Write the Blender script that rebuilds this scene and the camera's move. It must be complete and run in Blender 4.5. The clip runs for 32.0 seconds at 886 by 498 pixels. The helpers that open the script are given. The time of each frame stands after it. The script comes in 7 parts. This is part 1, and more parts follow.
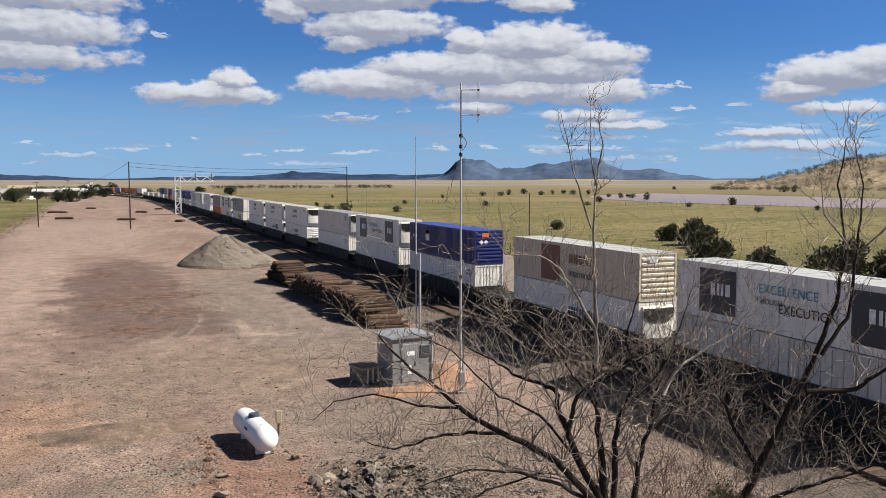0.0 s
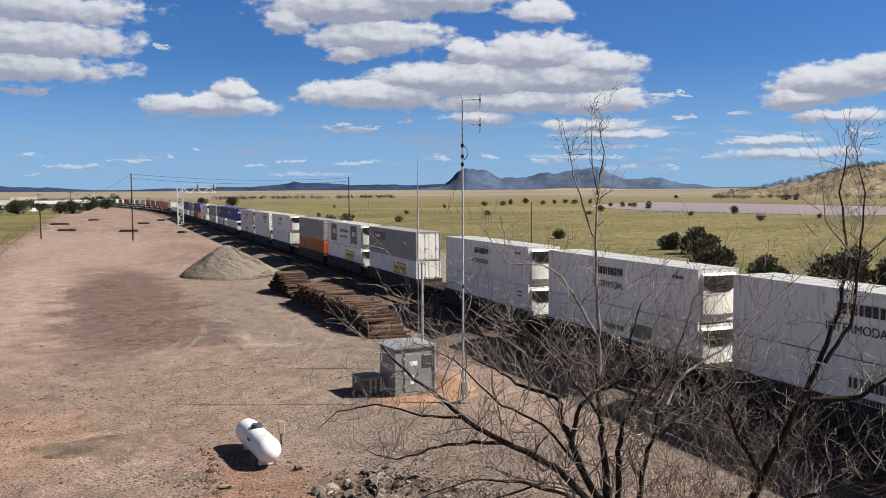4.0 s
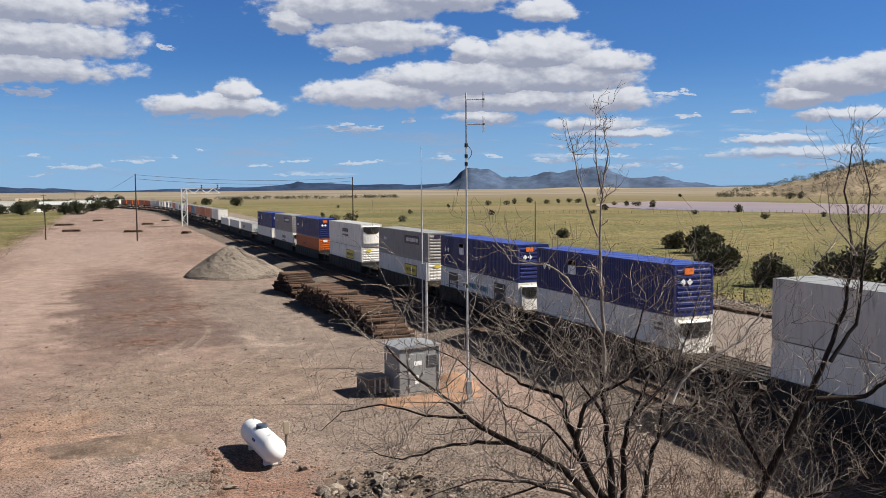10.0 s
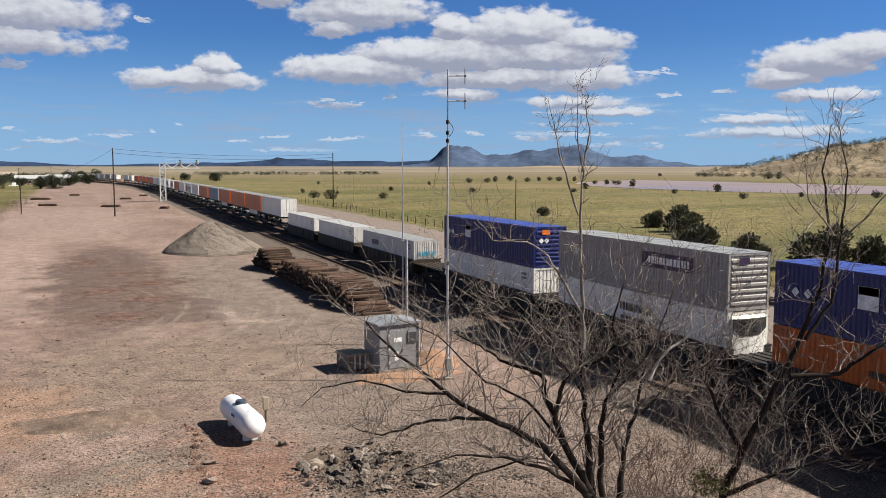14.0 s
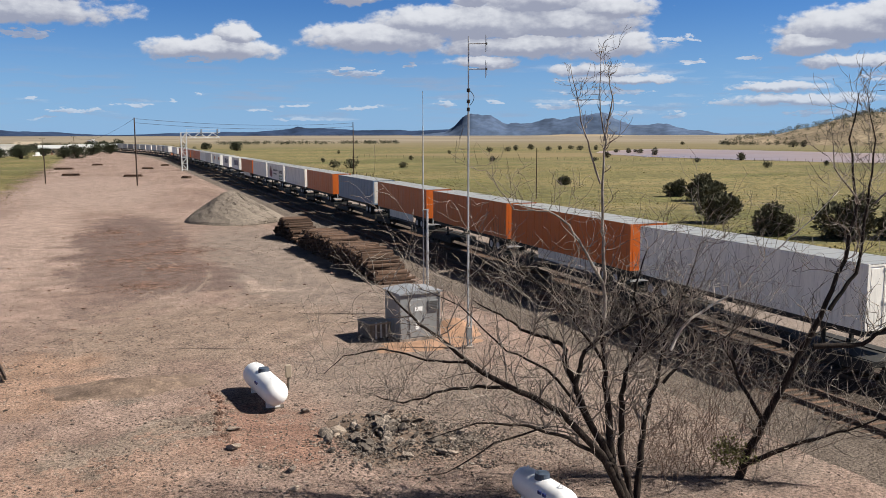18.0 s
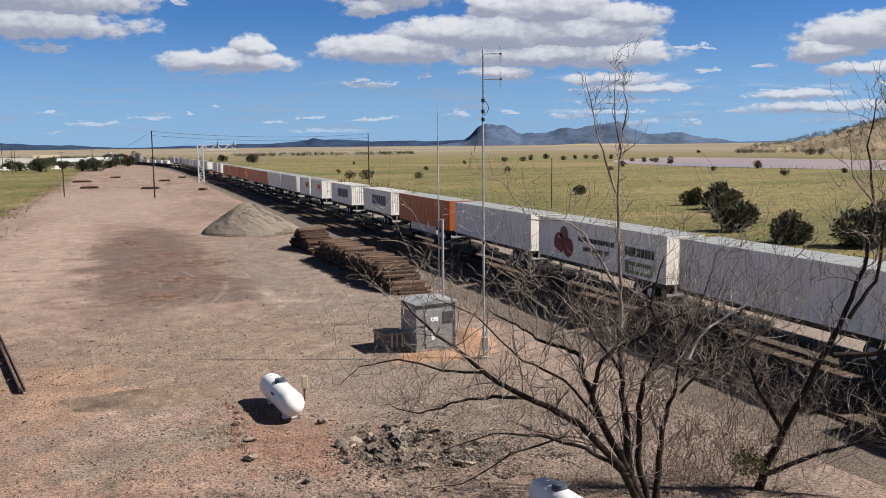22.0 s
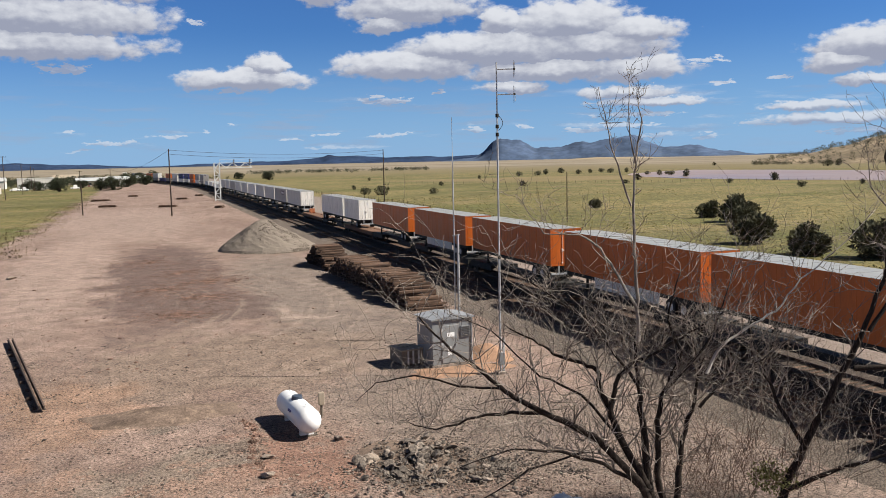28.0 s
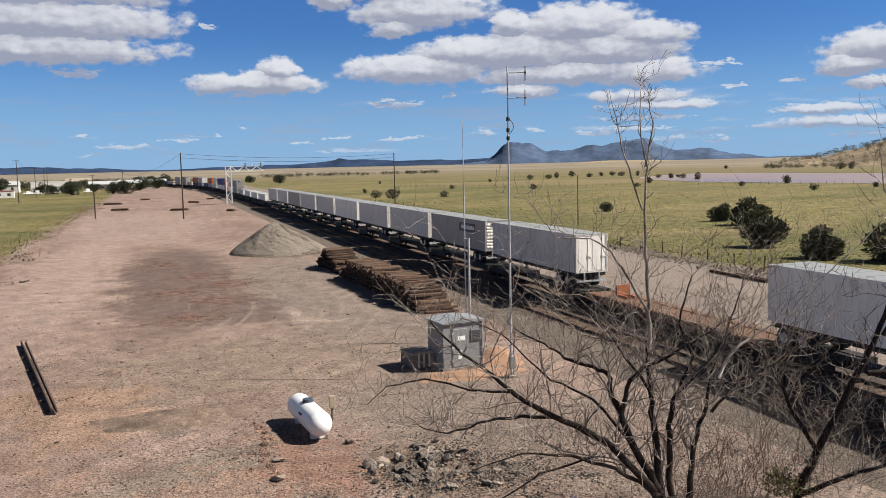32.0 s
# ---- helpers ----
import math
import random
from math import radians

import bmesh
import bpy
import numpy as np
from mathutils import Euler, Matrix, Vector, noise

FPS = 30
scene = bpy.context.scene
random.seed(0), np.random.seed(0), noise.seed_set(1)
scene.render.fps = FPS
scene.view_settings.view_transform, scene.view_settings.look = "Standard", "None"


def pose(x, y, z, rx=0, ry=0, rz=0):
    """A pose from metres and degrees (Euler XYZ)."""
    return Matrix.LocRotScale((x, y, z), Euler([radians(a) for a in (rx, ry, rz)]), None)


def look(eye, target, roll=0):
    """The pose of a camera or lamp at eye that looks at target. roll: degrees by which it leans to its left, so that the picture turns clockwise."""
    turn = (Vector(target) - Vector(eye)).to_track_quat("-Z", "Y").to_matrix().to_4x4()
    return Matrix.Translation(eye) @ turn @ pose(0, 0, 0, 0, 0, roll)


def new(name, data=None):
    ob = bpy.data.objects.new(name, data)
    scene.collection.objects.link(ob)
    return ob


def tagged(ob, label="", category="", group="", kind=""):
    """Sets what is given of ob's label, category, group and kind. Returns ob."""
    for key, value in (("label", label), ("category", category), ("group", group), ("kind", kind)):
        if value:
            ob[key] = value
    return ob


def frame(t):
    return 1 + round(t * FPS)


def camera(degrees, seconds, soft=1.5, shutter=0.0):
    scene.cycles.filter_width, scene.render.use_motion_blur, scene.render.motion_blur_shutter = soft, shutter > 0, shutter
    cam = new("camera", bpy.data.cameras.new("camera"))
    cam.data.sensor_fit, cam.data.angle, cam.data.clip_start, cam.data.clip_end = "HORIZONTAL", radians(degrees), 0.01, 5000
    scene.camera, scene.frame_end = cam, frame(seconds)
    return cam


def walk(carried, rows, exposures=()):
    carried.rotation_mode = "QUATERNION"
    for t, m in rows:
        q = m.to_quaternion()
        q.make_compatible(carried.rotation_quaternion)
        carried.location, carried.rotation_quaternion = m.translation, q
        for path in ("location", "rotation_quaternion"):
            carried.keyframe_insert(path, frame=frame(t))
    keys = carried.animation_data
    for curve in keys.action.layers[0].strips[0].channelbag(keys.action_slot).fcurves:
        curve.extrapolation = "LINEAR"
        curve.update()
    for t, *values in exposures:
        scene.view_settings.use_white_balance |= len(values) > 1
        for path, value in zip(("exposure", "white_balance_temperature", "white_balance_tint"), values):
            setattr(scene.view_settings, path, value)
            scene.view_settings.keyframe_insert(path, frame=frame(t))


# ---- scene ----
# ---------------- camera ----------------
cam = camera(55.189, 32.0, soft=0.8)
PATH = [
    (0, 0.004, -0.007, 11.098, 85.293, 0.016, -21.932),
    (0.5, -0.006, -0.009, 11.101, 85.452, 0.059, -21.791),
    (1, -0.003, -0.022, 11.100, 85.607, 0.042, -21.833),
    (1.5, 0.002, -0.023, 11.100, 85.688, 0.091, -22.000),
    (2, 0.010, -0.028, 11.096, 85.750, 0.117, -22.128),
    (2.5, -0.007, -0.011, 11.099, 85.810, 0.237, -22.161),
    (3, -0.006, -0.017, 11.096, 85.909, 0.266, -22.015),
    (3.5, -0.005, -0.027, 11.088, 85.925, 0.278, -21.938),
    (5.5, -0.010, -0.003, 11.101, 86.145, 0.426, -21.231),
    (6, -0.004, 0.008, 11.103, 86.179, 0.468, -21.118),
    (6.5, -0.027, -0.006, 11.108, 86.257, 0.491, -21.061),
    (7, -0.017, -0.002, 11.101, 86.266, 0.458, -21.025),
    (7.5, -0.025, -0.014, 11.103, 86.269, 0.533, -21.006),
    (8, -0.013, -0.015, 11.098, 86.214, 0.525, -21.034),
    (8.5, -0.003, -0.004, 11.093, 86.192, 0.560, -21.087),
    (9, -0.016, -0.005, 11.101, 86.103, 0.535, -21.167),
    (9.5, -0.013, -0.006, 11.100, 86.019, 0.505, -21.336),
    (10, -0.011, -0.017, 11.105, 85.930, 0.499, -21.563),
    (10.5, -0.015, -0.007, 11.102, 85.823, 0.343, -21.756),
    (11, -0.010, -0.007, 11.093, 85.756, 0.263, -22.047),
    (11.5, -0.012, -0.006, 11.101, 85.650, 0.327, -22.336),
    (12, -0.018, -0.010, 11.085, 85.483, 0.192, -22.607),
    (12.5, -0.018, -0.010, 11.086, 85.274, 0.061, -22.735),
    (13, -0.025, -0.009, 11.089, 85.005, -0.002, -22.775),
    (13.5, -0.025, -0.007, 11.089, 84.749, -0.089, -22.799),
    (14, -0.024, -0.005, 11.086, 84.397, -0.013, -22.856),
    (14.5, -0.025, 0.011, 11.074, 83.837, 0.049, -22.847),
    (16.5, -0.044, 0.013, 11.074, 82.480, 0.193, -22.408),
    (17, -0.038, 0.013, 11.078, 82.451, 0.271, -22.119),
    (17.5, -0.042, 0.020, 11.071, 82.409, 0.137, -21.714),
    (18, -0.041, 0.016, 11.084, 82.325, 0.131, -21.498),
    (18.5, -0.037, 0.016, 11.084, 82.312, 0.204, -21.418),
    (19, -0.046, 0.021, 11.079, 82.282, 0.260, -21.230),
    (19.5, -0.042, 0.021, 11.085, 82.281, 0.276, -21.076),
    (20, -0.050, 0.026, 11.078, 82.411, 0.365, -20.849),
    (20.5, -0.039, 0.032, 11.084, 82.547, 0.446, -20.697),
    (21, -0.050, 0.017, 11.085, 82.748, 0.421, -20.598),
    (21.5, -0.039, 0.013, 11.082, 82.957, 0.514, -20.520),
    (22, -0.032, 0.017, 11.080, 83.020, 0.582, -20.494),
    (22.5, -0.038, 0.019, 11.095, 83.071, 0.686, -20.542),
    (23, -0.035, 0.017, 11.083, 83.039, 0.762, -20.552),
    (23.5, -0.039, 0.006, 11.092, 83.077, 0.817, -20.602),
    (24, -0.031, 0.001, 11.089, 83.151, 0.893, -20.557),
    (24.5, -0.043, 0.008, 11.094, 83.250, 0.946, -20.498),
    (25, -0.032, 0.016, 11.093, 83.542, 1.044, -20.281),
    (25.5, -0.021, 0.010, 11.095, 83.908, 1.171, -20.095),
    (27.5, -0.016, 0.020, 11.095, 84.069, 1.276, -19.668),
    (28, -0.022, 0.017, 11.089, 84.057, 1.233, -19.501),
    (28.5, -0.016, 0.021, 11.094, 84.022, 1.295, -19.415),
    (29, -0.026, 0.013, 11.090, 83.989, 1.246, -19.309),
    (29.5, -0.028, 0.010, 11.095, 83.996, 1.231, -19.116),
    (30, -0.021, 0.012, 11.093, 83.973, 1.198, -18.973),
    (30.5, -0.024, 0.009, 11.089, 84.019, 1.203, -18.875),
    (31, -0.028, 0.007, 11.101, 84.079, 1.166, -18.885),
    (31.5, -0.022, 0.019, 11.101, 84.197, 1.161, -18.850),
    (32, -0.027, 0.014, 11.099, 84.298, 1.271, -18.782),
]
walk(cam, [(t, pose(x, y, z, rx, ry, rz)) for t, x, y, z, rx, ry, rz in PATH])
scene.view_settings.exposure = 0.92

# ---------------- sun and sky ----------------
SUN_AZ, SUN_EL = radians(110.8), radians(43.6)   # clockwise from +Y, above the horizon
SUN_DIR = Vector((math.sin(SUN_AZ) * math.cos(SUN_EL), math.cos(SUN_AZ) * math.cos(SUN_EL), math.sin(SUN_EL)))
sun_data = bpy.data.lights.new("sun", "SUN")
sun_data.energy, sun_data.angle, sun_data.color = 5.0, radians(0.45), (1.0, 0.945, 0.85)
sun = new("sun", sun_data)
sun.matrix_world = look(SUN_DIR * 100, (0, 0, 0))


class Nodes:
    """Short-hand for building node trees."""

    def __init__(self, tree):
        self.t = tree

    def add(self, kind, **inputs):
        n = self.t.nodes.new(kind)
        for k, v in inputs.items():
            self.put(n, k, v)
        return n

    def put(self, n, key, v):
        sock = n.inputs[int(key[1:])] if key[0] == "i" and key[1:].isdigit() else n.inputs[key.replace("_", " ")]
        if isinstance(v, bpy.types.NodeSocket):
            self.t.links.new(v, sock)
        else:
            sock.default_value = v

    def math(self, op, a, b=0.0, c=0.0, clamp=False):
        n = self.add("ShaderNodeMath", i0=a, i1=b, i2=c)
        n.operation, n.use_clamp = op, clamp
        return n.outputs[0]

    def ramp(self, v, lo, hi, a=0.0, b=1.0, smooth=True):
        n = self.add("ShaderNodeMapRange", i0=v, i1=lo, i2=hi, i3=a, i4=b)
        n.interpolation_type = "SMOOTHSTEP" if smooth else "LINEAR"
        n.clamp = True
        return n.outputs[0]

    def noise(self, vec, scale, detail=4.0, rough=0.55, distort=0.0):
        n = self.add("ShaderNodeTexNoise", Scale=scale, Detail=detail, Roughness=rough, Distortion=distort)
        if vec is not None:
            self.put(n, "Vector", vec)
        return n.outputs["Fac"]

    def mix(self, f, a, b, mode="MIX"):
        n = self.t.nodes.new("ShaderNodeMix")
        n.data_type, n.blend_type = "RGBA", mode
        for s, v in ((n.inputs[0], f), (n.inputs[6], a), (n.inputs[7], b)):
            if isinstance(v, bpy.types.NodeSocket):
                self.t.links.new(v, s)
            else:
                s.default_value = v if not isinstance(v, tuple) or len(v) == 4 else (*v, 1)
        return n.outputs[2]


# clouds: azimuth and elevation of the centre, half-width, half-height (degrees)
BIG_CLOUDS = [
    (-6.7, 10.97, 8.82, 1.33), (-6.2, 9.0, 8.18, 1.29), (-6.8, 7.34, 7.72, 0.98), (6.5, 5.41, 3.97, 0.72), (8.1, 6.37, 1.22, 0.79), (15.7, 11.86, 5.57, 1.34), (20.6, 12.48, 5.62, 1.13),
    (17.6, 9.88, 4.31, 1.15), (15.7, 8.9, 1.57, 0.58), (11.6, 10.88, 1.25, 0.92), (28.4, 11.37, 2.14, 0.78), (27.9, 8.67, 4.08, 1.45), (23.6, 8.9, 1.36, 0.87), (32.3, 8.03, 2.72, 0.93),
    (29.6, 7.1, 4.43, 1.24), (24.3, 7.13, 5.63, 1.32), (17.5, 6.23, 4.89, 1.04), (20.9, 7.25, 4.15, 1.03), (32.0, 5.58, 3.28, 0.91), (27.0, 5.69, 5.97, 0.74), (24.3, 4.69, 1.96, 0.41),
    (46.4, 6.36, 3.4, 1.14), (48.5, 6.82, 2.68, 0.98), (44.5, 5.38, 2.23, 0.68), (46.7, 4.26, 2.62, 0.4), (31.6, 4.12, 2.93, 0.44), (33.6, 3.49, 3.07, 0.33), (42.8, 2.86, 2.62, 0.31),
    (44.6, 2.08, 3.83, 0.38),
]
FAR_CLOUDS = [
    (-4.2, 6.02, 1.7, 0.4), (3.8, 9.02, 0.69, 0.24), (5.7, 4.68, 1.59, 0.18), (15.6, 3.96, 2.26, 0.3), (15.1, 4.33, 0.53, 0.22), (19.3, 4.58, 0.49, 0.26), (36.8, 5.93, 1.33, 0.29),
    (37.5, 4.58, 1.05, 0.18), (40.9, 4.71, 1.11, 0.18), (31.8, 4.3, 2.74, 0.33), (31.4, 3.57, 3.12, 0.33), (35.8, 3.55, 1.06, 0.29), (32.0, 2.71, 3.11, 0.26), (31.4, 2.05, 2.94, 0.22),
    (42.6, 2.9, 2.79, 0.39), (44.6, 2.11, 4.15, 0.45), (39.6, 1.94, 1.37, 0.29), (48.1, 3.4, 0.84, 0.37), (45.8, 1.29, 2.82, 0.31), (-1.8, 1.51, 1.68, 0.21), (1.7, 1.95, 1.35, 0.14),
    (4.1, 2.21, 0.31, 0.14), (-4.0, 2.16, 0.56, 0.12), (11.7, 1.95, 1.11, 0.13), (16.0, 1.75, 2.07, 0.13), (5.7, 2.65, 0.42, 0.11), (21.6, 2.01, 0.91, 0.23), (24.9, 2.24, 0.61, 0.15),
    (28.8, 1.78, 2.05, 0.19), (36.7, 1.2, 0.85, 0.29), (33.6, 1.39, 1.45, 0.26), (-3.4, 1.06, 1.26, 0.09), (12.6, 1.01, 2.98, 0.11), (9.6, 1.58, 1.1, 0.09),
]


def cloud_field():
    """How deep inside a cloud a direction lies, and how high in its own billow."""
    g = bpy.data.node_groups.new("cloud_field", "ShaderNodeTree")
    g.interface.new_socket("Vector", in_out="INPUT", socket_type="NodeSocketVector")
    g.interface.new_socket("Value", in_out="OUTPUT", socket_type="NodeSocketFloat")
    g.interface.new_socket("Height", in_out="OUTPUT", socket_type="NodeSocketFloat")
    n = Nodes(g)
    gi, go = g.nodes.new("NodeGroupInput"), g.nodes.new("NodeGroupOutput")
    sc = n.add("ShaderNodeVectorMath", i0=gi.outputs[0], i1=(1.0, 1.7, 1.0))
    sc.operation = "MULTIPLY"
    thin = n.add("ShaderNodeVectorMath", i0=gi.outputs[0], i1=(1.0, 3.2, 1.0))
    thin.operation = "MULTIPLY"
    big = n.noise(sc.outputs[0], 0.42, 2.0, 0.5)
    fine = n.noise(sc.outputs[0], 0.9, 7.0, 0.55)
    tiny = n.noise(thin.outputs[0], 1.3, 6.0, 0.62)
    # the outlines are pushed about by slow and quick swirls
    swirl = n.add("ShaderNodeTexNoise", Vector=sc.outputs[0], Scale=0.8, Detail=4.0, Roughness=0.6)
    push = n.add("ShaderNodeVectorMath", i0=swirl.outputs["Color"], i1=(0.5, 0.5, 0.5))
    push.operation = "SUBTRACT"
    bent = n.add("ShaderNodeVectorMath", i0=push.outputs[0], i1=(1.7, 0.8, 0.0), i2=gi.outputs[0])
    bent.operation = "MULTIPLY_ADD"
    sep = n.add("ShaderNodeSeparateXYZ", i0=bent.outputs[0])
    az, el = sep.outputs[0], sep.outputs[1]

    def nearest(clouds, keep):
        best, height = None, None
        for a, e, w, h in clouds:
            dx = n.math("DIVIDE", n.math("SUBTRACT", az, a), w)
            dy = n.math("DIVIDE", n.math("SUBTRACT", el, e), h)
            low = n.math("MAXIMUM", dy, n.math("MULTIPLY", dy, -1.25))
            d = n.math("SQRT", n.math("ADD", n.math("MULTIPLY", dx, dx), n.math("MULTIPLY", low, low)))
            if best is None:
                best, height = d, dy
                continue
            if keep:
                m = n.add("ShaderNodeMix", i0=n.ramp(n.math("SUBTRACT", best, d), -0.12, 0.12), i2=height, i3=dy)
                height = m.outputs[0]
            best = n.math("MINIMUM", best, d)
        return n.math("SUBTRACT", 1.0, best), height
    near, height = nearest(BIG_CLOUDS, True)
    far, _ = nearest(FAR_CLOUDS, False)
    wisp = n.math("ADD", n.math("MINIMUM", far, 0.55), n.math("MULTIPLY", n.math("SUBTRACT", tiny, 0.54), 3.0))
    wisp = n.math("MINIMUM", n.math("SUBTRACT", wisp, 0.03), 0.24)
    f = n.math("ADD", n.math("ADD", near, 0.23), n.math("MULTIPLY", n.math("SUBTRACT", big, 0.48), 0.6))
    f = n.math("ADD", f, n.math("MULTIPLY", n.math("SUBTRACT", fine, 0.5), 1.1))
    f = n.math("MAXIMUM", f, wisp)
    # the sky outside the stretch described above goes on with scattered clouds
    along = n.add("ShaderNodeSeparateXYZ", i0=gi.outputs[0])
    away = n.ramp(n.math("ABSOLUTE", n.math("SUBTRACT", along.outputs[0], 21.0)), 30.0, 38.0)
    high = n.ramp(along.outputs[1], 13.0, 17.0)
    # unseen cumulus, set closer towards the horizon, added to brighten shaded upright walls
    gap = n.ramp(along.outputs[1], 6.0, 48.0, 0.50, 0.66)
    wild = n.math("MULTIPLY", n.math("SUBTRACT", n.noise(sc.outputs[0], 0.09, 6.0, 0.5), gap), 5.0)
    m = n.add("ShaderNodeMix", i0=n.math("MAXIMUM", away, high), i2=n.math("MAXIMUM", f, -1.2), i3=wild)
    g.links.new(m.outputs[0], go.inputs[0])
    g.links.new(n.math("MINIMUM", n.math("MAXIMUM", height, -1.0), 1.0), go.inputs[1])
    return g


def make_world():
    w = bpy.data.worlds.new("sky")
    w.use_nodes = True
    scene.world = w
    w.node_tree.nodes.clear()
    n = Nodes(w.node_tree)
    sky = n.add("ShaderNodeTexSky")
    sky.sky_type, sky.sun_disc = "NISHITA", False
    sky.sun_elevation, sky.sun_rotation = SUN_EL, SUN_AZ
    sky.altitude, sky.air_density, sky.dust_density, sky.ozone_density = 1200, 1.1, 0.4, 2.0
    geo = n.add("ShaderNodeTexCoord")
    sep = n.add("ShaderNodeSeparateXYZ", i0=geo.outputs["Generated"])
    az = n.math("MULTIPLY", n.math("ARCTAN2", sep.outputs[0], sep.outputs[1]), 57.2958)
    el = n.math("MULTIPLY", n.math("ARCSINE", sep.outputs[2]), 57.2958)
    grp = cloud_field()

    def field(da, de):
        v = n.add("ShaderNodeCombineXYZ", i0=n.math("ADD", az, da), i1=n.math("ADD", el, de))
        c = n.add("ShaderNodeGroup")
        c.node_tree = grp
        w.node_tree.links.new(v.outputs[0], c.inputs[0])
        return c.outputs
    (here, tall), (sunward, _), (above, _) = field(0, 0), field(0.28, 0.30), field(0.2, 1.0)
    veil = n.noise(n.add("ShaderNodeCombineXYZ", i0=n.math("MULTIPLY", az, 0.16), i1=n.math("MULTIPLY", el, 1.3)).outputs[0], 1.0, 5.0, 0.6)
    veil = n.math("MULTIPLY", n.ramp(veil, 0.48, 0.68), n.ramp(el, 6.0, 2.5, 0.0, 0.5))
    cover = n.math("MULTIPLY", n.math("MAXIMUM", n.ramp(here, -0.04, 0.38), veil), n.math("MULTIPLY", n.ramp(el, 0.0, 1.6), n.ramp(el, 0.5, 6.0, 0.72, 1.0)))
    billow = n.noise(n.add("ShaderNodeCombineXYZ", i0=az, i1=n.math("MULTIPLY", el, 1.8)).outputs[0], 0.9, 4.0, 0.5)
    lit = n.math("ADD", n.math("MULTIPLY", n.math("SUBTRACT", here, sunward), 0.75), n.math("MULTIPLY", n.math("SUBTRACT", billow, 0.5), 0.4))
    lit = n.math("ADD", lit, n.math("MULTIPLY", tall, 0.42))
    lit = n.math("SUBTRACT", lit, n.math("MULTIPLY", n.math("MAXIMUM", above, 0.0), 0.30))
    cloud = n.mix(n.ramp(lit, -0.62, 0.60), (0.175, 0.190, 0.245, 1), (0.390, 0.402, 0.43, 1))
    # above the view the sky is dimmed and greyed to weaken fill light
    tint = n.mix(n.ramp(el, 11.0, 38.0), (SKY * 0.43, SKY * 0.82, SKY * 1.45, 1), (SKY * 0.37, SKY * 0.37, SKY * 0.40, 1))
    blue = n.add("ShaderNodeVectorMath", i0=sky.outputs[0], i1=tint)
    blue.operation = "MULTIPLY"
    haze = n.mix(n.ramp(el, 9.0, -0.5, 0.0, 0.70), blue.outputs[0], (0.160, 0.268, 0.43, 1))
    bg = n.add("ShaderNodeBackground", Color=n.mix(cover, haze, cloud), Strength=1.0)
    out = n.add("ShaderNodeOutputWorld")
    w.node_tree.links.new(bg.outputs[0], out.inputs[0])


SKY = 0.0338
make_world()


# ---------------- materials ----------------
def material(name, colour, rough=0.7, metal=0.0, spread=0.12, scale=3.0, grain=40.0, bump=0.15, stretch=(1, 1, 1), dirt=None, dirt_amount=0.3,
             space="Object", per_object=0.0, spec=0.4):
    """Colour varied at two scales, with relief and, if given, stains of a second colour."""
    m = bpy.data.materials.new(name)
    m.use_nodes = True
    n = Nodes(m.node_tree)
    b = m.node_tree.nodes["Principled BSDF"]
    tc = n.add("ShaderNodeTexCoord")
    if space == "World":
        vec = n.add("ShaderNodeNewGeometry").outputs["Position"]
    else:
        vec = tc.outputs[space]
    mp = n.add("ShaderNodeMapping", Vector=vec, Scale=stretch)
    v = mp.outputs[0]
    a, g = n.noise(v, scale, 5, 0.6), n.noise(v, grain, 3, 0.6)
    c = colour
    lo = tuple(x * (1 - spread * 1.6) for x in c)
    hi = tuple(min(1, x * (1 + spread * 1.6)) for x in c)
    col = n.mix(n.ramp(a, 0.3, 0.7), (*lo, 1), (*hi, 1))
    k = n.ramp(g, 0.3, 0.7, 1 - spread, 1 + spread)
    col = n.mix(1.0, col, n.add("ShaderNodeCombineColor", i0=k, i1=k, i2=k).outputs[0], "MULTIPLY")
    if dirt:
        s = n.noise(v, scale * 2.3, 6, 0.65, 0.4)
        col = n.mix(n.math("MULTIPLY", n.ramp(s, 0.52, 0.72), dirt_amount), col, (*dirt, 1))
    if per_object:
        r = n.add("ShaderNodeObjectInfo").outputs["Random"]
        k = n.ramp(r, 0, 1, 1 - per_object, 1 + per_object, smooth=False)
        col = n.mix(1.0, col, n.add("ShaderNodeCombineColor", i0=k, i1=k, i2=k).outputs[0], "MULTIPLY")
    n.put(b, "Base_Color", col)
    n.put(b, "Roughness", n.ramp(a, 0.2, 0.8, max(0.02, rough - 0.1), min(1, rough + 0.1)))
    b.inputs["Metallic"].default_value = metal
    b.inputs["Specular IOR Level"].default_value = spec
    if bump:
        bp = n.add("ShaderNodeBump", Strength=bump, Distance=0.02, Height=n.math("ADD", g, n.math("MULTIPLY", a, 0.6)))
        n.put(b, "Normal", bp.outputs[0])
    return m


STREAK = (1.6, 1.6, 0.22)   # stains run down upright faces


def paint(name, c, rough=0.5, grime=(0.10, 0.085, 0.07), amount=0.5, **kw):
    return material(name, c, rough, 0.0, 0.05, 1.2, 14.0, 0.04, STREAK, grime, amount, **kw)


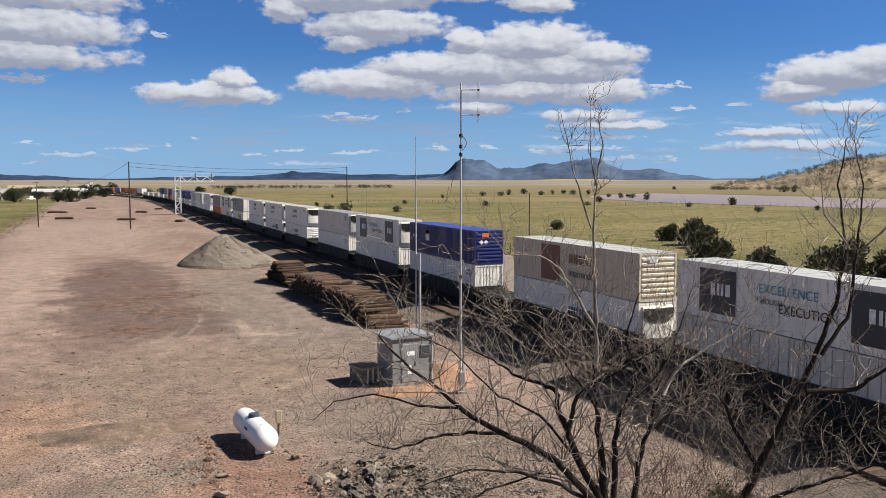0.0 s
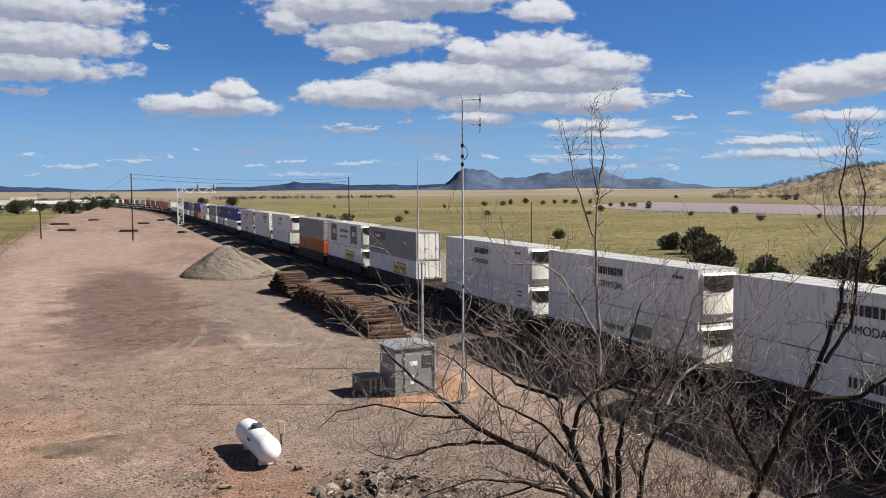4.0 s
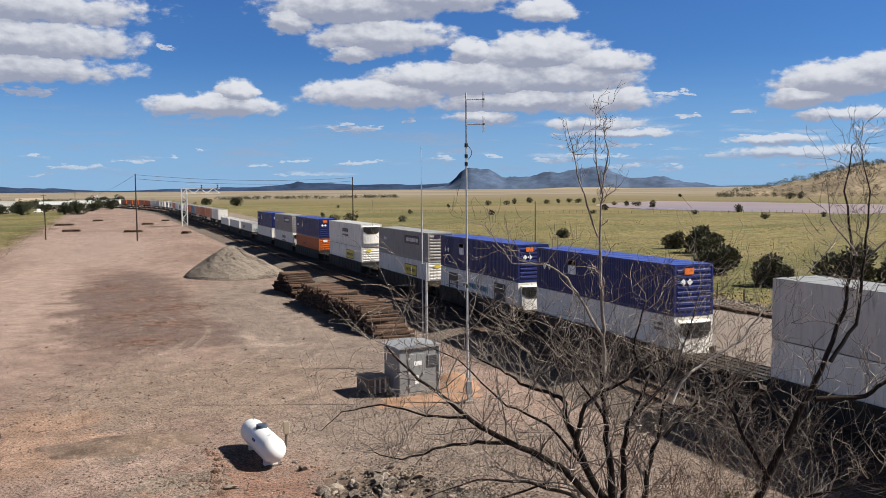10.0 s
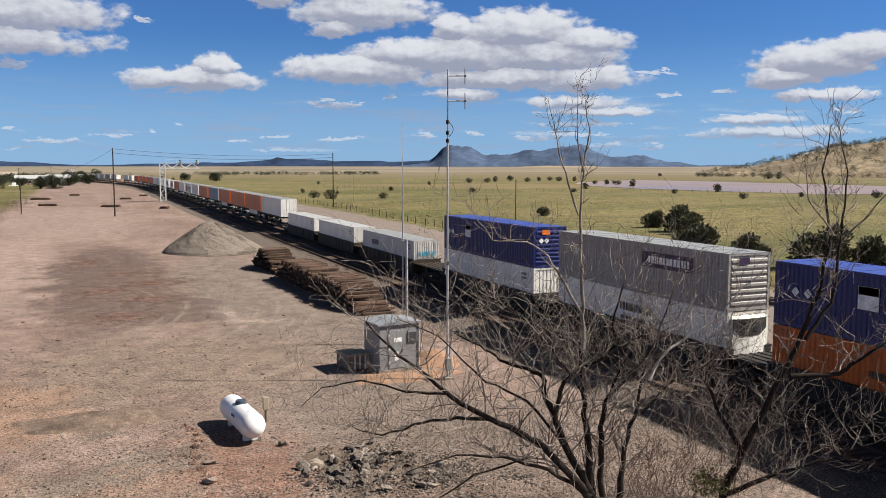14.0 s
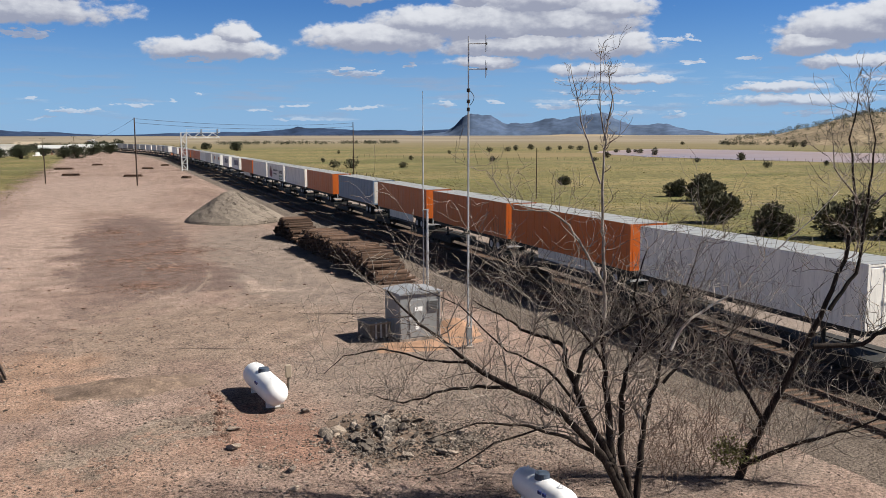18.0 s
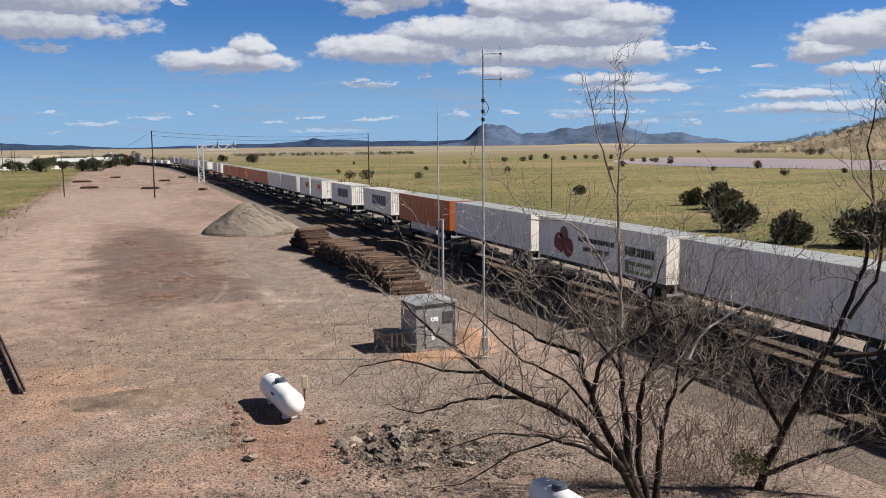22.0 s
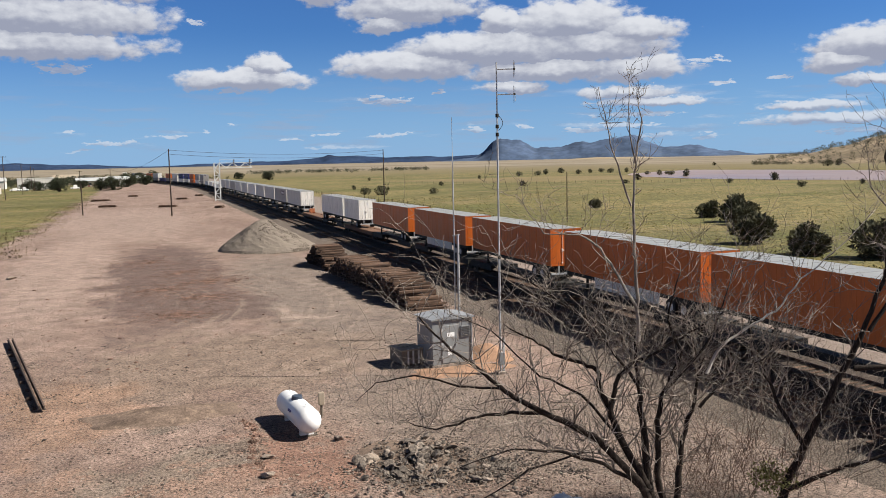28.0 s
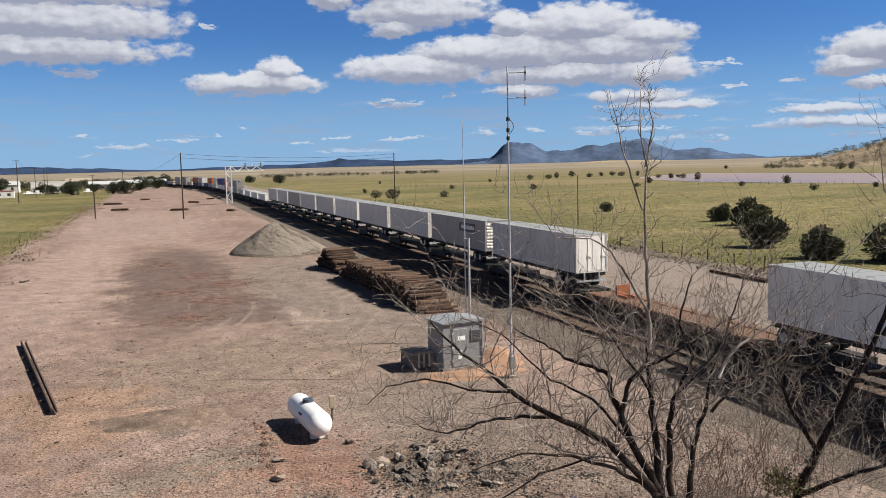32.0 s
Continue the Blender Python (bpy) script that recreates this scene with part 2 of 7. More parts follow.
M = {
    "white": paint("white_paint", (0.80, 0.765, 0.70)),
    "cream": paint("rusty_cream_paint", (0.62, 0.54, 0.42), 0.6, (0.22, 0.10, 0.05), 0.7),
    "pale": paint("pale_grey_paint", (0.60, 0.572, 0.525)),
    "grey": paint("grey_paint", (0.325, 0.305, 0.285)),
    "navy": paint("navy_paint", (0.014, 0.023, 0.129), 0.42, (0.03, 0.03, 0.05), 0.4),
    "orange": paint("orange_paint", (0.47, 0.105, 0.013), 0.45, (0.16, 0.05, 0.02), 0.45),
    "steel_blue": paint("steel_blue_paint", (0.125, 0.19, 0.275)),
    "teal": paint("pale_teal_paint", (0.30, 0.60, 0.50)),
    # same navy paint, brightened in colour to look sunlit on top
    "navy_sunlit_roof": paint("navy_sunlit_roof_paint", (0.030, 0.060, 0.27), 0.5, (0.10, 0.10, 0.14), 0.4),
    "roof": paint("container_roof", (0.37, 0.375, 0.37), 0.55, (0.22, 0.19, 0.16), 0.35),
    "roof_grey": paint("trailer_roof", (0.25, 0.255, 0.25), 0.45, (0.2, 0.18, 0.16), 0.4),
    "panel_dark": material("dark_decal", (0.035, 0.042, 0.055), 0.45, bump=0.02),
    "panel_yellow": material("yellow_decal", (0.72, 0.55, 0.03), 0.45, bump=0.02, dirt=(0.2, 0.15, 0.05)),
    "panel_orange": material("orange_decal", (0.70, 0.16, 0.02), 0.45, bump=0.02),
    "panel_purple": material("purple_decal", (0.036, 0.018, 0.055), 0.45, bump=0.02),
    "panel_green": material("green_decal", (0.15, 0.20, 0.09), 0.45, bump=0.02),
    "panel_red": material("dark_red_decal", (0.17, 0.03, 0.035), 0.5, bump=0.02),
    "panel_brown": material("brown_decal", (0.18, 0.075, 0.05), 0.5, bump=0.02),
    "ink_blue": material("blue_lettering", (0.014, 0.022, 0.105), 0.45, bump=0.0),
    "ink_teal": material("teal_lettering", (0.05, 0.25, 0.36), 0.45, bump=0.0),
    "ink_black": material("black_lettering", (0.02, 0.02, 0.02), 0.45, bump=0.0),
    "ink_white": material("white_lettering", (0.75, 0.75, 0.75), 0.45, bump=0.0),
    "rust": material("rusty_deck_steel", (0.13, 0.068, 0.040), 0.85, 0.0, 0.2, 2.0, 25, 0.2, dirt=(0.30, 0.16, 0.08), dirt_amount=0.6),
    "car_black": material("grimy_black_steel", (0.015, 0.014, 0.012), 0.75, 0.0, 0.25, 1.5, 20, 0.15, dirt=(0.07, 0.05, 0.035), dirt_amount=0.6),
    "car_brown": material("faded_brown_steel", (0.040, 0.026, 0.015), 0.75, 0.0, 0.2, 1.5, 20, 0.15, dirt=(0.04, 0.03, 0.02), dirt_amount=0.6),
    "steel": material("galvanised_steel", (0.40, 0.41, 0.42), 0.5, 0.25, 0.08, 2.0, 30, 0.05),
    "gantry": material("pale_aluminium_paint", (0.60, 0.60, 0.585), 0.5, 0.1, 0.06, 2.0, 30, 0.05),
    "rail": material("railhead_steel", (0.060, 0.040, 0.031), 0.8, 0.1, 0.15, 2.0, 30, 0.1, dirt=(0.10, 0.05, 0.03), dirt_amount=0.6),
    "wheel": material("wheel_steel", (0.035, 0.028, 0.023), 0.6, 0.4, 0.2, 3.0, 30, 0.1),
    "rubber": material("tyre_rubber", (0.018, 0.018, 0.018), 0.85, bump=0.1),
    "tie": material("weathered_tie_wood", (0.088, 0.052, 0.034), 0.9, 0.0, 0.3, 1.2, 18, 0.4, (0.6, 4, 4), (0.035, 0.025, 0.02), 0.7, per_object=0.35),
    "pole": material("creosoted_pole_wood", (0.041, 0.027, 0.020), 0.9, 0.0, 0.25, 3.0, 30, 0.3, (4, 4, 0.3)),
    "tank": material("tank_white_enamel", (0.720, 0.720, 0.720), 0.35, 0.0, 0.02, 1.0, 12, 0.02, dirt=(0.45, 0.40, 0.34), dirt_amount=0.2),
    "tank_dome": material("tank_dome_blue_steel", (0.045, 0.06, 0.085), 0.5),
    "hut": material("hut_grey_sheet", (0.213, 0.220, 0.226), 0.5, 0.2, 0.06, 1.5, 20, 0.05, STREAK, (0.16, 0.13, 0.11), 0.4),
    "hut_roof": material("hut_roof_sheet", (0.275, 0.289, 0.302), 0.45, 0.3, 0.06, 1.5, 20, 0.05, (1, 1, 1), (0.2, 0.17, 0.14), 0.4),
    "hut_dark": material("louvre_dark", (0.05, 0.05, 0.05), 0.6),
    "aged_box": material("weathered_box_board", (0.151, 0.123, 0.096), 0.8, 0.0, 0.2, 3, 30, 0.2),
    "ballast": None,
    "stone": material("grey_field_stone", (0.125, 0.102, 0.085), 0.92, 0.0, 0.35, 3.0, 25, 0.5, (1, 1, 1), (0.27, 0.22, 0.18), 0.6, per_object=0.55),
    "boulder": material("tan_field_boulder", (0.235, 0.188, 0.150), 0.92, 0.0, 0.25, 3.0, 25, 0.5, (1, 1, 1), (0.33, 0.28, 0.23), 0.6),
    "pebble": material("yard_pebbles", (0.137, 0.103, 0.083), 0.92, 0.0, 0.5, 0.9, 9, 0.3, (1, 1, 1), (0.46, 0.40, 0.34), 0.8, "World"),
    "bark": material("dry_grey_bark", (0.024, 0.018, 0.015), 0.95, 0.0, 0.3, 4.0, 30, 0.8, (3, 3, 0.6), (0.11, 0.092, 0.078), 0.5, spec=0.15),
    # pale patches in the twig colour stand in for twigs catching sun
    "twig": material("twig_bark_sunlit_patches", (0.195, 0.165, 0.138), 0.9, 0.0, 0.35, 1.2, 30, 0.2, (1, 1, 1), (0.46, 0.41, 0.36), 0.8, "World"),
    "dead_wood": material("barkless_white_wood", (0.20, 0.175, 0.15), 0.85, 0.0, 0.3, 3.0, 30, 0.4, (3, 3, 0.6), (0.09, 0.065, 0.05), 0.85),
    "white_wood": material("sun_bleached_bare_wood", (0.46, 0.42, 0.37), 0.85, 0.0, 0.2, 3.0, 30, 0.4, (3, 3, 0.6), (0.16, 0.13, 0.11), 0.7),
    "juniper": material("juniper_foliage", (0.088, 0.086, 0.052), 0.85, 0.0, 0.35, 2.0, 14, 0.3, (1, 1, 1), (0.115, 0.105, 0.06), 0.5, "World", spec=0.2),
    "leaf": material("green_tree_foliage", (0.036, 0.042, 0.024), 0.85, 0.0, 0.35, 0.6, 6, 0.3, (1, 1, 1), (0.10, 0.095, 0.045), 0.5, "World", spec=0.2),
    "grass": material("dry_grass_tufts", (0.150, 0.130, 0.042), 0.95, 0.0, 0.4, 0.25, 3, 0.1, (1, 1, 1), (0.30, 0.26, 0.13), 0.6, "World", spec=0.1),
    "scrub": material("weed_clumps", (0.105, 0.105, 0.040), 0.95, 0.0, 0.4, 0.3, 3, 0.1, (1, 1, 1), (0.20, 0.17, 0.08), 0.6, "World", spec=0.1),
    "dry_weed": material("dead_brown_weeds", (0.150, 0.118, 0.070), 0.95, 0.0, 0.4, 0.5, 4, 0.1, (1, 1, 1), (0.17, 0.13, 0.08), 0.6, "World", spec=0.1),
    "wall_white": material("white_stucco", (0.515, 0.499, 0.468), 0.85, 0.0, 0.05, 0.6, 10, 0.1, STREAK, (0.4, 0.35, 0.3), 0.3),
    "wall_tan": material("tan_stucco", (0.309, 0.254, 0.192), 0.85, 0.0, 0.06, 0.6, 10, 0.1),
    "roof_red": material("red_roofing", (0.234, 0.066, 0.047), 0.7, 0.0, 0.1, 1.0, 12, 0.1),
    "roof_pale": material("pale_metal_roofing", (0.458, 0.466, 0.466), 0.5, 0.2, 0.05, 1.0, 12, 0.05),
    "glass": material("dark_window_glass", (0.03, 0.035, 0.04), 0.08, bump=0.0, spec=0.6),
    # the blue of distance haze is mixed into both ridge base colours
    "hazed_ridge": material("haze_tinted_wooded_mountain", (0.066, 0.093, 0.150), 0.95, 0.0, 0.15, 0.006, 0.03, 0.0, (1, 1, 1), (0.10, 0.125, 0.16), 0.6, "World", spec=0.0),
    "hazed_dark_ridge": material("haze_tinted_dark_ridge", (0.026, 0.042, 0.082), 0.95, 0.0, 0.15, 0.006, 0.03, 0.0, (1, 1, 1), (0.05, 0.066, 0.10), 0.5, "World", spec=0.0),
    "machine": material("orange_machine_paint", (0.36, 0.12, 0.045), 0.7, dirt=(0.12, 0.06, 0.035), dirt_amount=0.7),
    "hill": None, "ground": None, "water": None,
}


def ground_material():
    """Yard dirt, grass range and far plain, each in its own stretch of the plan."""
    m = bpy.data.materials.new("yard_dirt_and_range_grass")
    m.use_nodes = True
    n = Nodes(m.node_tree)
    b = m.node_tree.nodes["Principled BSDF"]
    pos = n.add("ShaderNodeNewGeometry").outputs["Position"]
    sep = n.add("ShaderNodeSeparateXYZ", i0=pos)
    x, y = sep.outputs[0], sep.outputs[1]

    def mapped(sx, sy):
        return n.add("ShaderNodeMapping", Vector=pos, Scale=(sx, sy, 1)).outputs[0]
    # yard: pinkish dirt with stretches of red gravel, grey gravel, bare soil and tyre marks
    fine, speck, mid = n.noise(pos, 9.0, 6, 0.74), n.noise(pos, 21.0, 3, 0.7), n.noise(pos, 0.6, 7, 0.74)
    sway = n.add("ShaderNodeTexNoise", Vector=pos, Scale=0.22, Detail=6.0, Roughness=0.68)
    shift = n.add("ShaderNodeVectorMath", i0=sway.outputs["Color"], i1=(0.5, 0.5, 0.5))
    shift.operation = "SUBTRACT"
    fray = n.add("ShaderNodeVectorMath", i0=shift.outputs[0], i1=(12.0, 24.0, 0.0), i2=pos)
    fray.operation = "MULTIPLY_ADD"
    fs = n.add("ShaderNodeSeparateXYZ", i0=fray.outputs[0])

    def patch(cx, cy, rx, ry, soft=0.30, lean=0.0):
        dx = n.math("SUBTRACT", fs.outputs[0], cx)
        dy = n.math("SUBTRACT", fs.outputs[1], cy)
        dx = n.math("SUBTRACT", dx, n.math("MULTIPLY", dy, lean))
        dx, dy = n.math("DIVIDE", dx, rx), n.math("DIVIDE", dy, ry)
        d = n.math("SQRT", n.math("ADD", n.math("MULTIPLY", dx, dx), n.math("MULTIPLY", dy, dy)))
        d = n.math("ADD", d, n.math("MULTIPLY", n.math("SUBTRACT", fine, 0.5), 1.1))
        return n.ramp(d, 1.0 + soft, 1.0 - soft)

    def ground_patch(col, tone, amount, *where):
        return n.mix(n.math("MULTIPLY", patch(*where), amount), col, (*tone, 1))
    blot = n.noise(mapped(0.10, 0.045), 1.0, 6, 0.65)
    dirt = n.mix(n.ramp(blot, 0.38, 0.62), (0.160, 0.110, 0.086, 1), (0.212, 0.152, 0.120, 1))
    # broad drifts of paler dust and darker fines
    dust = n.noise(mapped(0.16, 0.10), 1.0, 7, 0.7)
    dirt = n.mix(n.math("MULTIPLY", n.ramp(dust, 0.52, 0.66), 0.6), dirt, (0.280, 0.207, 0.166, 1))
    dirt = n.mix(n.math("MULTIPLY", n.ramp(dust, 0.44, 0.34), 0.5), dirt, (0.128, 0.094, 0.078, 1))
    dirt = ground_patch(dirt, (0.255, 0.188, 0.151), 0.75, -9.0, 104.0, 5.5, 42.0)
    dirt = ground_patch(dirt, (0.236, 0.176, 0.142), 0.7, -4.0, 190.0, 14.0, 55.0)
    dirt = ground_patch(dirt, (0.150, 0.120, 0.098), 0.85, 14.0, 74.0, 6.5, 34.0)
    dirt = ground_patch(dirt, (0.170, 0.126, 0.094), 0.8, 4.5, 49.0, 9.0, 8.0)
    dirt = ground_patch(dirt, (0.085, 0.057, 0.048), 0.82, 1.6, 92.0, 5.8, 33.0, 0.20, 0.03)
    dirt = ground_patch(dirt, (0.095, 0.066, 0.055), 0.85, 5.0, 70.0, 4.5, 9.0)
    dirt = ground_patch(dirt, (0.240, 0.142, 0.085), 0.45, -4.2, 42.0, 3.6, 6.0)
    dirt = ground_patch(dirt, (0.226, 0.136, 0.088), 0.4, -1.0, 28.5, 5.0, 3.6)
    dirt = ground_patch(dirt, (0.165, 0.090, 0.062), 0.75, 4.6, 30.6, 2.2, 3.6)
    dirt = ground_patch(dirt, (0.162, 0.128, 0.102), 0.8, 11.0, 36.0, 5.0, 6.0)
    dirt = ground_patch(dirt, (0.098, 0.080, 0.062), 0.85, -0.2, 38.6, 1.9, 1.7, 0.5)
    dirt = ground_patch(dirt, (0.140, 0.118, 0.092), 0.7, 1.0, 31.5, 2.6, 1.6)
    dirt = ground_patch(dirt, (0.30, 0.23, 0.18), 0.6, 10.0, 62.0, 1.5, 2.2)
    dirt = ground_patch(dirt, (0.175, 0.137, 0.110), 0.75, 18.0, 28.0, 6.5, 8.0)
    # wheels have swept round the bend past the gravel heap
    wx, wy = n.math("SUBTRACT", x, -18.0), n.math("SUBTRACT", y, 72.0)
    ring = n.math("SQRT", n.math("ADD", n.math("MULTIPLY", wx, wx), n.math("MULTIPLY", wy, wy)))
    turn = n.add("ShaderNodeCombineXYZ", i0=n.math("ADD", n.math("MULTIPLY", ring, 1.7), n.math("MULTIPLY", mid, 0.9)),
                 i1=n.math("MULTIPLY", n.math("ARCTAN2", wy, wx), 1.6))
    mark = n.math("MULTIPLY", n.ramp(n.noise(turn.outputs[0], 1.0, 2, 0.5), 0.55, 0.68), patch(9.0, 64.0, 8.0, 26.0))
    dirt = n.mix(n.math("MULTIPLY", mark, 0.45), dirt, (0.250, 0.194, 0.150, 1))
    rut = n.noise(mapped(0.55, 0.05), 1.0, 4, 0.6)
    dirt = n.mix(n.math("MULTIPLY", n.ramp(rut, 0.56, 0.72), 0.25), dirt, (0.240, 0.180, 0.138, 1))
    k = n.ramp(mid, 0.30, 0.70, 0.74, 1.36)
    dirt = n.mix(1.0, dirt, n.add("ShaderNodeCombineColor", i0=k, i1=k, i2=k).outputs[0], "MULTIPLY")
    k = n.ramp(fine, 0.37, 0.63, 0.52, 1.58)
    dirt = n.mix(1.0, dirt, n.add("ShaderNodeCombineColor", i0=k, i1=k, i2=k).outputs[0], "MULTIPLY")
    dirt = n.mix(1.0, dirt, (0.985, 0.985, 1.03, 1), "MULTIPLY")
    smooth = n.ramp(n.noise(pos, 0.13, 4, 0.6), 0.40, 0.60, 0.35, 1.0)
    dirt = n.mix(n.math("MULTIPLY", n.math("MULTIPLY", n.ramp(speck, 0.57, 0.63), smooth), 0.65), dirt, (0.310, 0.258, 0.216, 1))
    dirt = n.mix(n.math("MULTIPLY", n.math("MULTIPLY", n.ramp(speck, 0.43, 0.37), smooth), 0.85), dirt, (0.040, 0.031, 0.026, 1))
    # range: green-yellow grass in drifts, tan plain far off
    g1, g2, g3 = n.noise(mapped(0.010, 0.018), 1.0, 5, 0.6), n.noise(pos, 0.35, 5, 0.65), n.noise(pos, 3.0, 4, 0.7)
    grass = n.mix(n.ramp(g1, 0.40, 0.60), (0.106, 0.097, 0.037, 1), (0.172, 0.140, 0.060, 1))
    grass = n.mix(n.math("MULTIPLY", n.ramp(g2, 0.46, 0.64), 0.75), grass, (0.070, 0.074, 0.032, 1))
    streak = n.noise(mapped(0.012, 0.05), 1.0, 5, 0.62)
    grass = n.mix(n.math("MULTIPLY", n.ramp(streak, 0.50, 0.62), 0.35), grass, (0.200, 0.152, 0.082, 1))
    grass = n.mix(n.math("MULTIPLY", n.ramp(streak, 0.44, 0.36), 0.6), grass, (0.082, 0.090, 0.028, 1))
    k = n.ramp(g3, 0.36, 0.64, 0.66, 1.34)
    grass = n.mix(1.0, grass, n.add("ShaderNodeCombineColor", i0=k, i1=k, i2=k).outputs[0], "MULTIPLY")
    # bunches of taller grass, bare straw between them
    g4, g5 = n.noise(pos, 1.1, 5, 0.72), n.noise(mapped(0.05, 0.11), 1.0, 6, 0.7)
    k = n.ramp(g4, 0.36, 0.64, 0.58, 1.42)
    grass = n.mix(1.0, grass, n.add("ShaderNodeCombineColor", i0=k, i1=k, i2=k).outputs[0], "MULTIPLY")
    grass = n.mix(n.math("MULTIPLY", n.ramp(g5, 0.54, 0.68), 0.5), grass, (0.215, 0.160, 0.092, 1))
    grass = n.mix(n.math("MULTIPLY", n.ramp(g5, 0.42, 0.33), 0.5), grass, (0.062, 0.066, 0.028, 1))
    grass = ground_patch(grass, (0.205, 0.150, 0.085), 0.6, 215.0, 430.0, 75.0, 60.0, 0.35, -0.4)
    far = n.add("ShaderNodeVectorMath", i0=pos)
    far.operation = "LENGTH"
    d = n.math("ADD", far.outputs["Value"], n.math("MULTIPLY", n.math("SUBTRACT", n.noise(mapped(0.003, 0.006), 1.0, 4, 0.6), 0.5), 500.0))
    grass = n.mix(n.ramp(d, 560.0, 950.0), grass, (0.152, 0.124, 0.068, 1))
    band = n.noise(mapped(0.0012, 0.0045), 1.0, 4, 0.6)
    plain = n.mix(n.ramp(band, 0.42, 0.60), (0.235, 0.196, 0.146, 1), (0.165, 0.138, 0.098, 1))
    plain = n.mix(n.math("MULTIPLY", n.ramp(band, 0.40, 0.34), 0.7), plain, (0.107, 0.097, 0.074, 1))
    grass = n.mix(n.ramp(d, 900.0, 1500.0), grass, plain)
    # where the yard is
    wob = n.math("MULTIPLY", n.math("SUBTRACT", n.noise(pos, 0.09, 5, 0.65), 0.5), 16.0)
    left = n.ramp(n.math("ADD", x, n.math("MULTIPLY", wob, 1.1)), -21.0, -18.5)
    east = n.math("ADD", x, n.math("MULTIPLY", wob, 0.28))
    right = n.ramp(east, 57.5, 55.5)
    end = n.ramp(n.math("ADD", y, n.math("MULTIPLY", wob, 3.0)), 760.0, 700.0)
    near = n.ramp(y, 45.0, 75.0)
    left = n.math("MAXIMUM", left, n.math("SUBTRACT", 1.0, near))
    yard = n.math("MULTIPLY", n.math("MULTIPLY", left, right), end)
    stony = n.ramp(east, 30.0, 33.0)
    dirt = n.mix(n.math("MULTIPLY", stony, 0.75), dirt, n.mix(n.ramp(fine, 0.3, 0.7), (0.135, 0.112, 0.096, 1), (0.245, 0.210, 0.182, 1)))
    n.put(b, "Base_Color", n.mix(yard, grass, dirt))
    b.inputs["Roughness"].default_value = 0.95
    b.inputs["Specular IOR Level"].default_value = 0.15
    bp = n.add("ShaderNodeBump", Strength=0.9, Distance=0.06, Height=n.math("ADD", n.math("MULTIPLY", fine, 0.7), n.math("ADD", mid, n.math("MULTIPLY", speck, 0.4))))
    n.put(b, "Normal", bp.outputs[0])
    return m


def hill_material():
    m = material("stony_grass_hill", (0.215, 0.170, 0.115), 0.95, 0.0, 0.25, 0.02, 0.25, 0.0, (1, 1, 1), (0.15, 0.125, 0.075), 0.7, "World", spec=0.1)
    return m


M["ground"], M["hill"] = ground_material(), hill_material()
M["plain_knoll"] = material("dry_grass_knoll", (0.28, 0.225, 0.15), 0.95, 0.0, 0.10, 0.01, 0.05, 0.0, (1, 1, 1), (0.26, 0.22, 0.15), 0.6, "World", spec=0.05)
M["water"] = material("muddy_pond_water", (0.25, 0.185, 0.158), 0.34, 0.0, 0.05, 0.01, 0.4, 0.03, (1, 1, 1), None, 0, "World", spec=0.2)


def ballast_material():
    """Dark crushed stone, darker still for train shade; yard dirt silts the yard-side shoulder."""
    m = bpy.data.materials.new("grey_crushed_stone")
    m.use_nodes = True
    n = Nodes(m.node_tree)
    b = m.node_tree.nodes["Principled BSDF"]
    pos = n.add("ShaderNodeNewGeometry").outputs["Position"]
    x = n.add("ShaderNodeSeparateXYZ", i0=pos).outputs[0]
    big, grain = n.noise(pos, 0.6, 6, 0.65), n.noise(pos, 13.0, 4, 0.72)
    # near-black tone deepens the shade beside and under the train
    col = n.mix(n.ramp(grain, 0.36, 0.64), (0.030, 0.023, 0.018, 1), (0.100, 0.079, 0.064, 1))
    silt = n.mix(n.ramp(grain, 0.36, 0.64), (0.062, 0.049, 0.041, 1), (0.215, 0.174, 0.144, 1))
    edge = n.math("ADD", x, n.math("MULTIPLY", n.math("SUBTRACT", big, 0.5), 4.0))
    n.put(b, "Base_Color", n.mix(n.ramp(edge, 25.6, 23.6), col, silt))
    b.inputs["Roughness"].default_value = 0.95
    b.inputs["Specular IOR Level"].default_value = 0.15
    bp = n.add("ShaderNodeBump", Strength=1.0, Distance=0.05, Height=n.math("ADD", grain, big))
    n.put(b, "Normal", bp.outputs[0])
    return m


M["ballast"] = ballast_material()


# ---------------- mesh helpers ----------------
def part(name, bm, mat, parent=None, label="", at=None, smooth=False):
    """Links a bmesh as one mesh object, under a thing or a part if given."""
    me = bpy.data.meshes.new(name)
    bm.to_mesh(me)
    bm.free()
    return piece(name, me, mat, parent, label, at, smooth)


def piece(name, me, mat=None, parent=None, label="", at=None, smooth=False):
    if mat and not me.materials:
        me.materials.append(mat)
    if smooth:
        me.polygons.foreach_set("use_smooth", [True] * len(me.polygons))
    ob = new(name, me)
    if parent:
        ob.parent = parent
    if at is not None:
        ob.matrix_basis = at
    if label:
        ob["label"] = label
    return ob


def empty(name, m=None):
    ob = new(name)
    ob.empty_display_size = 0.2
    if m is not None:
        ob.matrix_basis = m
    return ob


